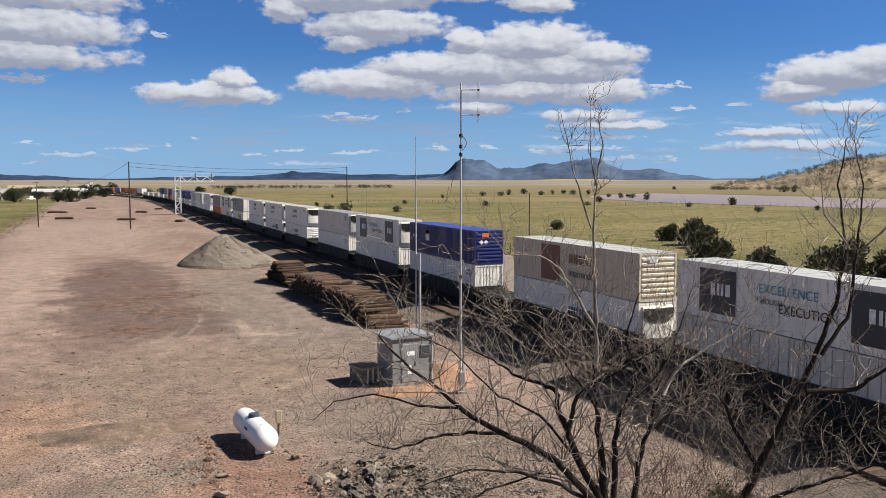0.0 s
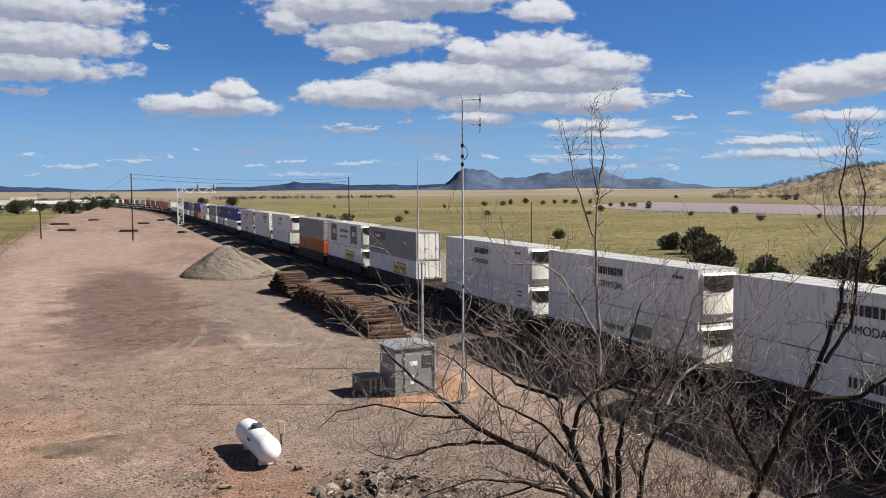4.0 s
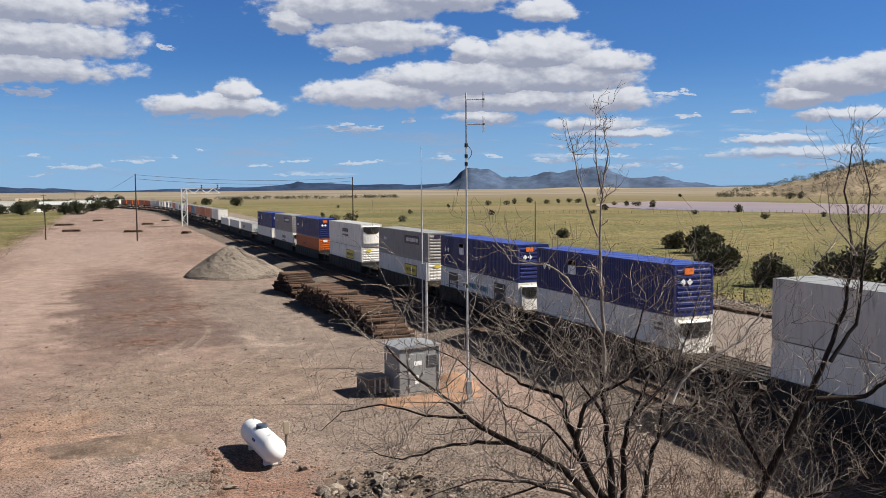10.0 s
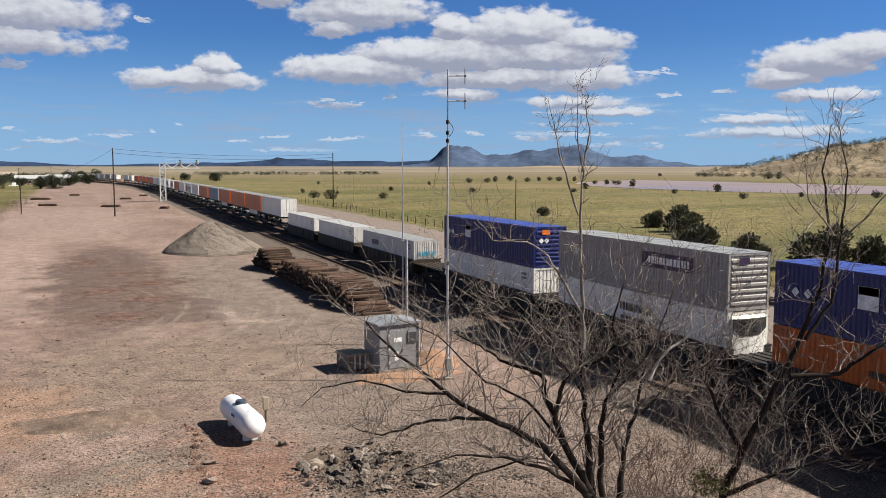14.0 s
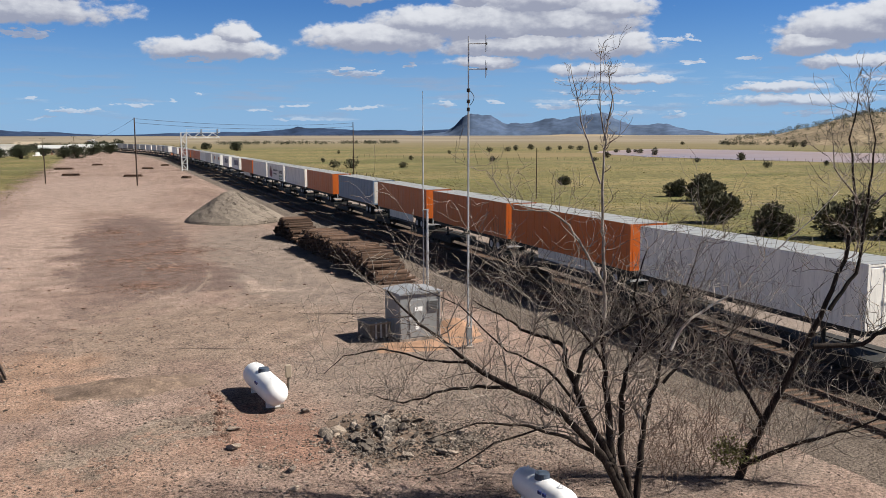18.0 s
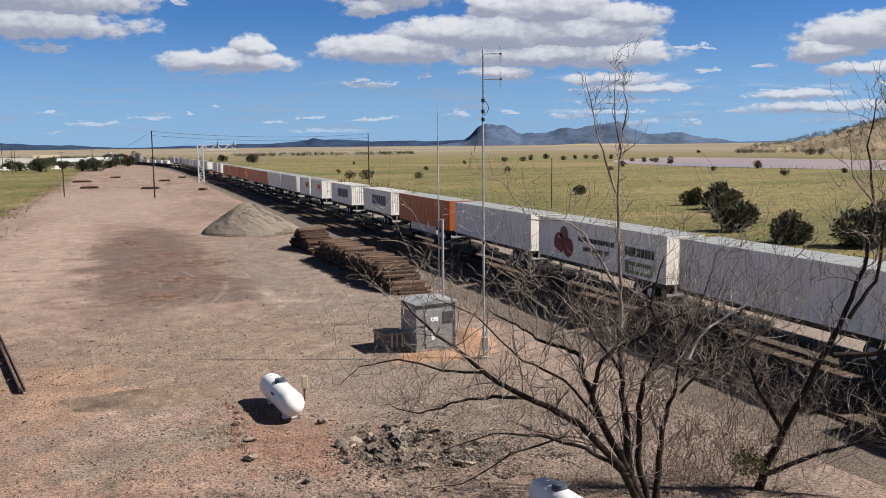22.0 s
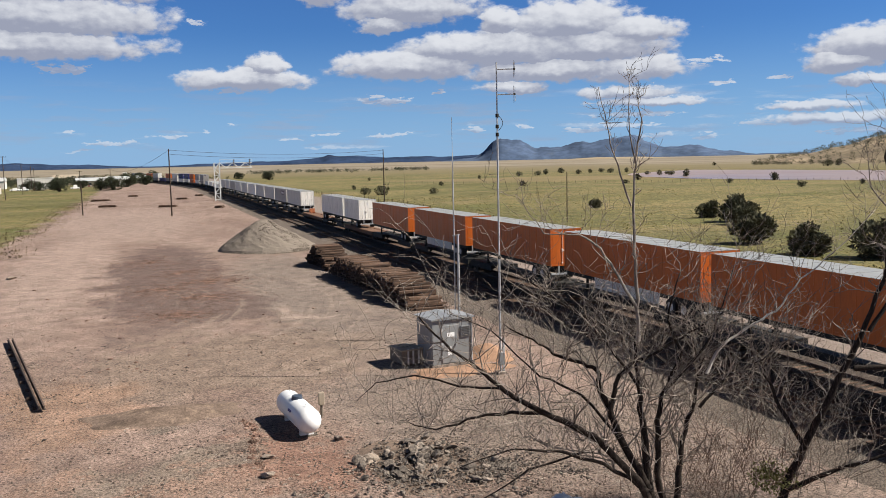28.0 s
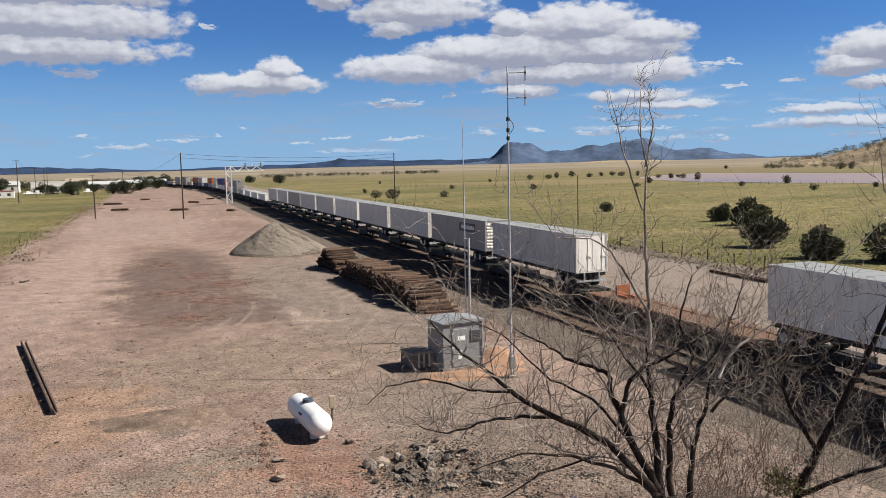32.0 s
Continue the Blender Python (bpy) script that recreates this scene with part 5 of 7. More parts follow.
def along(a, b, step, far, far_step):
    us, u = [], a
    while u < b:
        us.append(u)
        u += step if u < far else far_step
    return us + [b]


bed = swept("ballast_bed", [(-8.6, -0.12), (-7.6, 0.10), (-6.4, 0.40), (-5.6, 0.47), (-3.2, 0.47), (-2.3, 0.36), (-1.4, 0.47), (1.5, 0.47), (2.4, 0.40), (3.6, 0.10), (4.8, -0.12)],
            along(-60, 900, 0.7, 120, 6), TRACK_X, M["ballast"], 0.0, 0.10)
tagged(piece("ballast_bed", bed, M["ballast"], smooth=True), "grey crushed-stone bed under two railway tracks", "ballast", kind="structure")

RAIL_PROFILE = [(-0.07, 0.0), (-0.07, 0.015), (-0.012, 0.03), (-0.012, 0.13), (-0.036, 0.14), (-0.036, 0.172), (0.036, 0.172), (0.036, 0.14), (0.012, 0.13), (0.012, 0.03), (0.07, 0.015), (0.07, 0.0)]
tie_mesh = {}


def tie_data(i):
    """Four slightly different sleepers, 2.6 m by 0.23 m by 0.18 m."""
    if i not in tie_mesh:
        r = random.Random(i)
        bm = boxed(-1.3 + r.uniform(-0.03, 0.03), 1.3 + r.uniform(-0.03, 0.03), -0.115, 0.115, -0.18, 0.0, bevel=0.012)
        me = bpy.data.meshes.new("tie")
        bm.to_mesh(me)
        bm.free()
        me.materials.append(M["tie"])
        tie_mesh[i] = me
    return tie_mesh[i]


def track(name, x, label):
    root = tagged(empty(name), label, "railway track", kind="structure")
    for sx in (-1, 1):
        piece("rail", swept("rail", RAIL_PROFILE, along(-60, 900, 20, 390, 10), x + sx * 0.755, M["rail"], RAIL_Z - 0.172), M["rail"], root)
    r = random.Random(int(x))
    far = []
    u, k = 14.0, 0
    while u < 420:
        if u < 110:
            piece("tie", tie_data(k % 4), None, root, at=pose(x + r.uniform(-0.04, 0.04), u, RAIL_Z - 0.165, 0, 0, r.uniform(-1, 1)))
        else:
            far.append(u)
        u += 0.55
        k += 1
    verts, faces = [], []
    for u in far:
        cx, cy, a = on_track(u, x)
        n = len(verts)
        verts += [(cx + dx, cy + dy, RAIL_Z - 0.165 + dz) for dz in (-0.18, 0.0) for dx, dy in ((-1.3, -0.11), (1.3, -0.11), (1.3, 0.11), (-1.3, 0.11))]
        faces += [tuple(n + i for i in f) for f in ((4, 5, 6, 7), (0, 1, 5, 4), (1, 2, 6, 5), (2, 3, 7, 6), (3, 0, 4, 7))]
    tagged(piece("ties", mesh_from("ties", verts, faces), M["tie"], root), kind="stuff")


track("main_track", TRACK_X, "main railway track on stone ballast")
track("siding_track", SIDING_X, "empty siding track with rusty rails beside the main line")


# ---------------- loose stone ----------------
def stone_mesh(seed, flat=0.7):
    bm = bmesh.new()
    bmesh.ops.create_icosphere(bm, subdivisions=2, radius=1.0)
    for v in bm.verts:
        k = 0.78 + 0.5 * noise.noise(v.co * 1.3 + Vector((seed * 3.1, 0, seed)))
        v.co *= k
    r = random.Random(seed + 90)
    for _ in range(6):   # split faces
        d = Vector((r.gauss(0, 1), r.gauss(0, 1), r.gauss(0, 1))).normalized()
        for v in bm.verts:
            over = v.co.dot(d) - 0.48
            if over > 0:
                v.co -= d * over
    for v in bm.verts:
        v.co.z *= flat
    return bm


def scatter(name, label, count, place, size, mat, seed, category="stones", parent=None):
    """Many small stones as one sheet of stuff."""
    r = random.Random(seed)
    base = []
    for i in range(5):
        bm = bmesh.new()
        bmesh.ops.create_icosphere(bm, subdivisions=1, radius=1.0)
        vs = [v.co * (0.72 + 0.6 * noise.noise(v.co * 1.4 + Vector((i * 7.0, seed, 0)))) for v in bm.verts]
        fs = [tuple(v.index for v in f.verts) for f in bm.faces]
        base.append((vs, fs))
        bm.free()
    verts, faces = [], []
    for _ in range(count):
        x, y, z = place(r)
        s = size(r)
        vs, fs = base[r.randrange(5)]
        ca, sa = math.cos(r.random() * 6.28), math.sin(r.random() * 6.28)
        n = len(verts)
        verts += [(x + s * (v.x * ca - v.y * sa), y + s * (v.x * sa + v.y * ca), z + s * 0.7 * v.z) for v in vs]
        faces += [tuple(n + i for i in f) for f in fs]
    ob = piece(name, mesh_from(name, verts, faces), mat, parent)
    return tagged(ob, label, "" if parent else category, kind="stuff")


M["red_gravel"] = material("reddish_gravel", (0.150, 0.092, 0.070), 0.95, 0.0, 0.4, 1.2, 10, 0.3, (1, 1, 1), (0.30, 0.215, 0.165), 0.8, "World", spec=0.1)
M["pile_stone"] = material("heaped_crushed_stone", (0.160, 0.134, 0.112), 0.95, 0.0, 0.22, 5.0, 16, 0.9, (1, 1, 1), (0.235, 0.198, 0.165), 0.6, "World", spec=0.1)


def yard_spot(r):
    y = 22 + 75 * r.random() ** 1.7
    x = r.uniform(-10 - y * 0.05, 23)
    return x, y, ground_z(x, y)


def clump_spot(centres, lift=0.0):
    def f(r):
        cx, cy, rad = centres[r.randrange(len(centres))]
        a, d = r.random() * 6.28, rad * abs(r.gauss(0, 0.55))
        x, y = cx + d * math.cos(a), cy + d * math.sin(a)
        return x, y, ground_z(x, y) + lift
    return f


def near_spot(r):
    y = 23 + 34 * r.random() ** 1.5
    x = r.uniform(-1 - y * 0.14, 10 + y * 0.2)
    return x, y, ground_z(x, y)


scatter("near_pebbles", "pale and brown pebbles strewn over the bare dirt", 22000, near_spot, lambda r: 0.014 + 0.075 * r.random() ** 6, M["pebble"], 13)
scatter("pebbles", "loose reddish pebbles lying over the yard", 26000, yard_spot, lambda r: 0.016 + 0.055 * r.random() ** 5, M["pebble"], 3)
scatter("gravel_drifts", "grey gravel drifted over the bare yard", 7000,
        clump_spot([(8.6, 29.5, 3.2), (3.0, 33, 2.6), (10.5, 26, 3.0), (4.5, 27.5, 2.4), (0.0, 30, 4.0), (-5.5, 44, 3.0), (-6.5, 52, 3.5), (14, 26, 4.0), (19, 26, 4.0), (12, 33, 4.0)]),
        lambda r: 0.02 + 0.07 * r.random() ** 3, M["pebble"], 4)


scatter("dark_gravel", "dark reddish gravel spread over the middle of the yard", 17000,
        clump_spot([(3.0, 92, 7.0), (1.0, 80, 6.0), (4.5, 74, 5.0), (0.5, 104, 7.0), (6.0, 84, 5.0), (2.0, 66, 4.0)]), lambda r: 0.03 + 0.06 * r.random() ** 3, M["red_gravel"], 5)


def middle_spot(r):
    y = 48 + 270 * r.random() ** 1.5
    x = r.uniform(-17, 22)
    return x, y, ground_z(x, y)


scatter("yard_clods", "dark clods and broken stones scattered over the middle yard", 3200, middle_spot, lambda r: 0.03 + 0.14 * r.random() ** 6, M["red_gravel"], 14)
scatter("heap_gravel", "grey broken gravel round the stone heap", 5200, clump_spot([(9.0, 28.6, 2.2), (9.6, 29.6, 2.0), (8.4, 27.8, 2.2), (11.6, 27.4, 2.4)], 0.09),
        lambda r: 0.02 + 0.075 * r.random() ** 2.2, M["stone"], 15)


def wash_spot(r):
    """Along the eroded edge of the wash beside the tank."""
    f = r.random()
    x, y = 3.55 + 0.1 * f + r.gauss(0, 0.10) + 0.22 * math.sin(f * 7), 37.0 - 7.4 * f
    return x, y, ground_z(x, y)


scatter("wash_stones", "dark clods along the eroded edge of a shallow wash", 380, wash_spot, lambda r: 0.025 + 0.12 * r.random() ** 3, M["red_gravel"], 16)


def ballast_spot(r):
    u = 22 + 70 * r.random() ** 1.6
    dx = r.uniform(-8.2, 3.9)
    z = 0.47 if -6.0 < dx < 2.2 else max(-0.02, 0.47 - (abs(dx + 1.9) - 4.1) * 0.24)
    return TRACK_X + dx, u, z - 0.02


scatter("ballast_stones", "angular grey ballast stones between and beside the tracks", 14000, ballast_spot, lambda r: 0.025 + 0.035 * r.random(), M["ballast"], 6)


def shoulder_spot(r):
    u = 20 + 62 * r.random() ** 1.6
    dx = -8.6 + 3.6 * r.random() ** 0.8
    return TRACK_X + dx, u, max(0.0, 0.47 - max(0.0, -dx - 5.7) * 0.22) - 0.01


scatter("shoulder_stones", "paler crushed stones on the sunlit ballast shoulder", 9000, shoulder_spot, lambda r: 0.022 + 0.05 * r.random() ** 2, M["pile_stone"], 17)


def under_spot(r):
    x, y = 17.5 + r.gauss(0, 3.2), 27.0 + r.gauss(0, 4.5)
    return x, y, ground_z(x, y)


scatter("brown_pebbles", "brown pebbles on the ground beneath the bare trees", 9000, under_spot, lambda r: 0.016 + 0.05 * r.random() ** 3, M["pebble"], 18)


def verge_spot(r):
    y = 58 + 42 * r.random()
    x = 53.8 + 0.06 * (y - 60) + r.gauss(0, 1.1)
    return x, y, ground_z(x, y) + 0.25 * max(0.0, noise.noise(Vector((x * 0.4, y * 0.25, 4.0))))


scatter("verge_rubble", "broken stones banked along the edge of the range", 3600, verge_spot, lambda r: 0.05 + 0.17 * r.random() ** 2.5, M["pile_stone"], 20)


def rubble():
    r = random.Random(8)
    meshes = []
    for i in range(6):
        bm = stone_mesh(i, 0.62)
        me = bpy.data.meshes.new("stone")
        bm.to_mesh(me)
        bm.free()
        me.materials.append(M["stone"])
        meshes.append(me)
    root = tagged(empty("rubble_heap", pose(9.0, 29.0, 0)), "heap of broken grey stones and dirt on the yard", "rubble")
    for i in range(280):
        a, d = r.random() * 6.28, abs(r.gauss(0, 1.15))
        x, y = d * 1.15 * math.cos(a), d * math.sin(a) * 1.5
        s = 0.05 + 0.30 * r.random() ** 3.4
        m = pose(x, y, ground_z(9 + x, 29 + y) + s * 0.25 + max(0, 0.26 - d * 0.12), r.uniform(0, 40), r.uniform(0, 40), r.uniform(0, 360)) @ Matrix.Diagonal((s * r.uniform(0.8, 1.5), s, s * r.uniform(0.6, 1), 1))
        piece("stone", meshes[i % 6], None, root, at=m)
    for x, y, s, lab in ((7.35, 29.9, 0.42, "flat tan boulder lying on the yard"), (3.6, 29.6, 0.34, "pale flat boulder in the wash"), (10.7, 26.4, 0.28, "pale small boulder on the gravel"),
                         (-13.2, 96, 0.5, "dark boulder at the grass edge"), (3.9, 31.6, 0.26, "grey boulder in the wash"), (4.9, 25.4, 0.22, "grey boulder on the dirt"), (11.2, 27.6, 0.24, "rough grey boulder on the gravel")):
        me = meshes[int(s * 100) % 6].copy()
        me.materials[0] = M["boulder"]
        ob = piece("boulder", me, None, at=pose(x, y, ground_z(x, y) + s * 0.25, 8, 5, x * 40) @ Matrix.Diagonal((s * 1.5, s * 0.9, s * 0.75, 1)))
        tagged(ob, lab, "boulder")


rubble()


def gravel_pile():
    verts, faces = [], []
    n, rings = 44, 16
    for j in range(rings + 1):
        f = j / rings
        for i in range(n):
            a = 2 * math.pi * i / n
            rx, ry = 6.3 + 0.5 * math.sin(2 * a + 1), 7.2
            x, y = f * rx * math.cos(a), f * ry * math.sin(a)
            h = 4.45 * max(0.0, 1.06 - math.sqrt(f * f + 0.025)) ** 0.95 + 0.5 * (1 - f) * math.cos(a - 2.7) * min(1, f * 4) - 0.25
            h += 0.28 * noise.noise(Vector((x * 0.5, y * 0.5, 1))) * min(1, (1 - f) * 3) + 0.12 * noise.noise(Vector((x * 1.7, y * 1.7, 2))) * (1 if f < 0.97 else 0)
            verts.append((x + 0.12 * noise.noise(Vector((x, y, 7))), y, h if f < 1 else -0.2))
    for j in range(rings):
        for i in range(n):
            a, b = j * n + i, j * n + (i + 1) % n
            faces.append((a, b, b + n, a + n))
    root = tagged(empty("gravel_pile", pose(15.3, 113.5, 0)), "tall heap of grey crushed stone standing in the yard", "gravel pile")
    piece("mound", mesh_from("mound", verts, faces), M["pile_stone"], root)

    def spot(r):
        a, f = r.random() * 6.28, r.random() ** 0.5 * 1.02
        x, y = f * 6.3 * math.cos(a), f * 7.0 * math.sin(a)
        return x, y, max(0.0, 4.45 * max(0.0, 1.06 - math.sqrt(f * f + 0.025)) ** 0.95 + 0.5 * max(0, 1 - f) * math.cos(a - 2.7) * min(1, f * 4) - 0.27)
    scatter("loose_stones", "", 11000, spot, lambda r: 0.06 + 0.13 * r.random() ** 2.5, M["pile_stone"], 12, parent=root)


gravel_pile()


# ---------------- stacked sleepers ----------------
def tie_stack(x, y0, y1, layers, turn, label, keep):
    """Ragged stack of used sleepers lying across the line."""
    r = random.Random(int(y0))
    root = tagged(empty("tie_stack", pose(x, y0, 0, 0, 0, turn)), label, "sleeper stack", "stacks of used sleepers")
    rest_v, rest_f, made = [], [], 0
    cols = int((y1 - y0) / 0.27)
    for c in range(cols):
        y = c * 0.27
        e = min(c, cols - 1 - c) * 0.27
        top = min(layers, int(2 + e * 1.9 + r.uniform(-0.6, 0.9))) if c < cols / 2 else min(layers, int(4 + e * 2.6))
        top = max(1, top - (1 if noise.noise(Vector((y * 0.5, 4, x))) > 0.25 else 0))
        for k in range(top):
            dx, dz = r.uniform(-0.34, 0.34), 0.2 * k + 0.19
            m = pose(dx, y + r.uniform(-0.05, 0.05), dz + r.uniform(-0.01, 0.05), r.uniform(-8, 8), r.uniform(-2, 2), r.uniform(-6, 6))
            if k == top - 1 and made < keep:
                made += 1
                piece("tie", tie_data(r.randrange(4)), None, root, at=m)
            elif k >= top - 3 or c < 8 or c > cols - 6 or k % 2 == 0:
                n = len(rest_v)
                rest_v += [tuple(m @ Vector(p)) for p in ((-1.3, -0.12, -0.18), (1.3, -0.12, -0.18), (1.3, 0.12, -0.18), (-1.3, 0.12, -0.18), (-1.3, -0.12, 0), (1.3, -0.12, 0), (1.3, 0.12, 0), (-1.3, 0.12, 0))]
                rest_f += [tuple(n + i for i in f) for f in ((0, 3, 2, 1), (4, 5, 6, 7), (0, 1, 5, 4), (1, 2, 6, 5), (2, 3, 7, 6), (3, 0, 4, 7))]
    tagged(piece("lower_ties", mesh_from("lower_ties", rest_v, rest_f), M["tie"], root), kind="stuff")


tie_stack(19.6, 59.6, 84.5, 10, 2.0, "long ragged stack of used brown railway sleepers beside the siding", 160)
tie_stack(18.9, 85.5, 95.5, 11, 3.0, "shorter stack of used brown sleepers behind the long one", 60)


def tie_bundle(x, y, turn, w, label):
    root = tagged(empty("tie_bundle", pose(x, y, 0, 0, 0, turn)), label, "sleeper bundle", "bundles of sleepers in the yard")
    r = random.Random(int(x * 3 + y))
    for k in range(3):
        for i in range(int(w / 0.27) - k):
            piece("tie", tie_data(r.randrange(4)), None, root, at=pose(r.uniform(-0.2, 0.2), (i + k * 0.5) * 0.27, 0.2 + k * 0.2, 0, 0, r.uniform(-4, 4)))


for x, y, turn, w in ((-10.8, 308, 80, 6), (-7.4, 259, 85, 5), (8.5, 246, 80, 5), (-1.9, 345, 85, 4), (19.8, 231, 70, 2.4), (21, 330, 80, 3), (14, 300, 85, 4)):
    tie_bundle(x, y, turn, w, "low bundle of brown sleepers lying on the bare yard")


# ---------------- propane tanks ----------------
def capsule(length, r, n=20, rings=6):
    bm = bmesh.new()
    prof = []
    for i in range(rings + 1):
        a = math.pi / 2 * i / rings
        prof.append((-length / 2 + r - r * math.cos(a), r * math.sin(a)))
    prof += [(-p, q) for p, q in prof[::-1]]
    loops = []
    for y, q in prof:
        loops.append([bm.verts.new((q * math.cos(t), y, q * math.sin(t))) for t in (2 * math.pi * k / n for k in range(n))] if q > 1e-4 else [bm.verts.new((0, y, 0))])
    for a, b in zip(loops, loops[1:]):
        for k in range(n):
            j = (k + 1) % n
            if len(a) == 1:
                bm.faces.new((a[0], b[j], b[k]))
            elif len(b) == 1:
                bm.faces.new((a[k], a[j], b[0]))
            else:
                bm.faces.new((a[k], a[j], b[j], b[k]))
    return bm


def propane_tank(x, y, turn, length, r, label):
    root = tagged(empty("propane_tank", pose(x, y, 0, 0, 0, turn)), label, "gas tank", "propane tanks in the yard")
    zc = r + 0.22
    part("shell", capsule(length, r), M["tank"], root, at=pose(0, 0, zc), smooth=True)
    bm = bmesh.new()
    rod(bm, (0, 0.1, zc + r - 0.06), (0, 0.1, zc + r + 0.12), 0.24, 0.21, n=18)
    part("valve_dome", bm, M["tank_dome"], root, "dark blue valve cover")
    for yy in (-length * 0.28, length * 0.28):
        part("leg", boxed(-r * 0.55, r * 0.55, yy - 0.07, yy + 0.07, -0.05, 0.36), M["tank"], root)
        part("footing", boxed(-r * 0.8, r * 0.8, yy - 0.18, yy + 0.18, -0.1, 0.04), M["stone"], root, "concrete footing block")
    for k, yy in enumerate((-0.55, -0.33)):
        part("marking", boxed(-r * 0.93 - 0.03, -r * 0.93 + 0.02, yy - 0.07, yy + 0.07, zc + 0.15, zc + 0.24), M["ink_blue"], root)
    bm = bmesh.new()
    for yy in (-length * 0.3, length * 0.3):
        for k in range(7):
            a0, a1 = math.pi * k / 7, math.pi * (k + 1) / 7
            rod(bm, (0.0, yy + 0.09 * math.cos(a0), zc + r - 0.01 + 0.09 * math.sin(a0)), (0.0, yy + 0.09 * math.cos(a1), zc + r - 0.01 + 0.09 * math.sin(a1)), 0.016, n=5)
    part("lifting_lug", bm, M["tank"], root)


propane_tank(5.64, 34.98, 6.0, 4.1, 0.52, "white propane tank lying on footings in reddish dirt")
propane_tank(11.42, 21.05, 8.0, 2.7, 0.44, "white propane tank half hidden under bare branches")


def riser_post():
    root = tagged(empty("riser_post", pose(6.85, 36.1, 0)), "short pale steel riser post beside the tank", "post")
    bm = bmesh.new()
    rod(bm, (0, 0, -0.1), (0, 0, 0.75), 0.06, n=10)
    part("stem", bm, M["aged_box"], root)
    part("cap", boxed(-0.13, 0.13, -0.11, 0.11, 0.55, 1.12, bevel=0.03), M["wall_tan"], root)


riser_post()


# ---------------- equipment hut and masts ----------------
def equipment_hut():
    root = tagged(empty("equipment_hut", pose(14.16, 42.36, 0, 0, 0, 7)), "grey steel railway equipment hut with a shallow roof", "hut")
    w, d, h = 2.42, 1.95, 2.58
    part("plinth", boxed(-0.08, w + 0.08, -0.08, d + 0.08, -0.1, 0.14), M["stone"], root)
    for name, a in (("wall", (0, w, 0, 0.06, 0.14, h)), ("wall", (0, w, d - 0.06, d, 0.14, h)), ("wall", (0, 0.06, 0.06, d - 0.06, 0.14, h)), ("wall", (w - 0.06, w, 0.06, d - 0.06, 0.14, h))):
        part(name, boxed(*a), M["hut"], root)
    bm = bmesh.new()
    o = 0.12
    v = [bm.verts.new(p) for p in ((-o, -o, h), (w + o, -o, h), (w + o, d + o, h), (-o, d + o, h), (-o, -o, h + 0.07), (w + o, -o, h + 0.07), (w + o, d + o, h + 0.07), (-o, d + o, h + 0.07), (w * 0.5, -o, h + 0.22), (w * 0.5, d + o, h + 0.22))]
    for f in ((0, 3, 2, 1), (4, 8, 9, 7), (8, 5, 6, 9), (0, 1, 5, 8, 4), (2, 3, 7, 9, 6), (1, 2, 6, 5), (3, 0, 4, 7)):
        bm.faces.new([v[i] for i in f])
    part("roof", bm, M["hut_roof"], root)
    door = part("door", boxed(0.55, 1.55, -0.045, -0.004, 0.2, 2.25, bevel=0.01), M["hut"], root)
    part("handle", boxed(1.36, 1.44, -0.10, -0.045, 1.12, 1.26), M["steel"], door)
    for z in (0.5, 1.2, 1.95):
        part("hinge", boxed(0.50, 0.60, -0.07, -0.04, z, z + 0.12), M["steel"], door)
    part("notice", boxed(0.85, 1.30, -0.052, -0.046, 1.62, 1.86), M["ink_white"], root, "white warning notice")
    part("notice", boxed(0.88, 1.10, -0.052, -0.046, 0.62, 1.10), M["ink_white"], root, "white warning notice")
    bm = boxed(1.68, 2.26, -0.07, -0.004, 1.55, 2.15)
    part("vent_frame", bm, M["hut"], root)
    for k in range(6):
        part("louvre", boxed(1.73, 2.21, -0.09, -0.07, 1.60 + k * 0.09, 1.645 + k * 0.09), M["hut_dark"], root)
    bm = bmesh.new()
    rod(bm, (2.36, -0.05, 0.1), (2.36, -0.05, 2.55), 0.035, n=8)
    part("conduit", bm, M["steel"], root)
    # side unit
    b = tagged(empty("battery_box", pose(12.75, 43.4, 0, 0, 0, 9)), "weathered boxy cabinet on skids beside the hut", "cabinet")
    part("lid", boxed(-0.05, 1.35, -0.05, 1.6, 0.82, 0.9, bevel=0.01), M["wall_tan"], b)
    part("body", boxed(0, 1.3, 0, 1.55, 0.1, 0.82), M["aged_box"], b)
    for x in (0.32, 0.62, 0.95):
        part("stile", boxed(x, x + 0.09, -0.04, -0.002, 0.06, 0.95), M["wall_white"], b)
    for x in (0.1, 1.05):
        part("skid", boxed(x, x + 0.15, -0.1, 1.65, -0.03, 0.1), M["tie"], b)


equipment_hut()


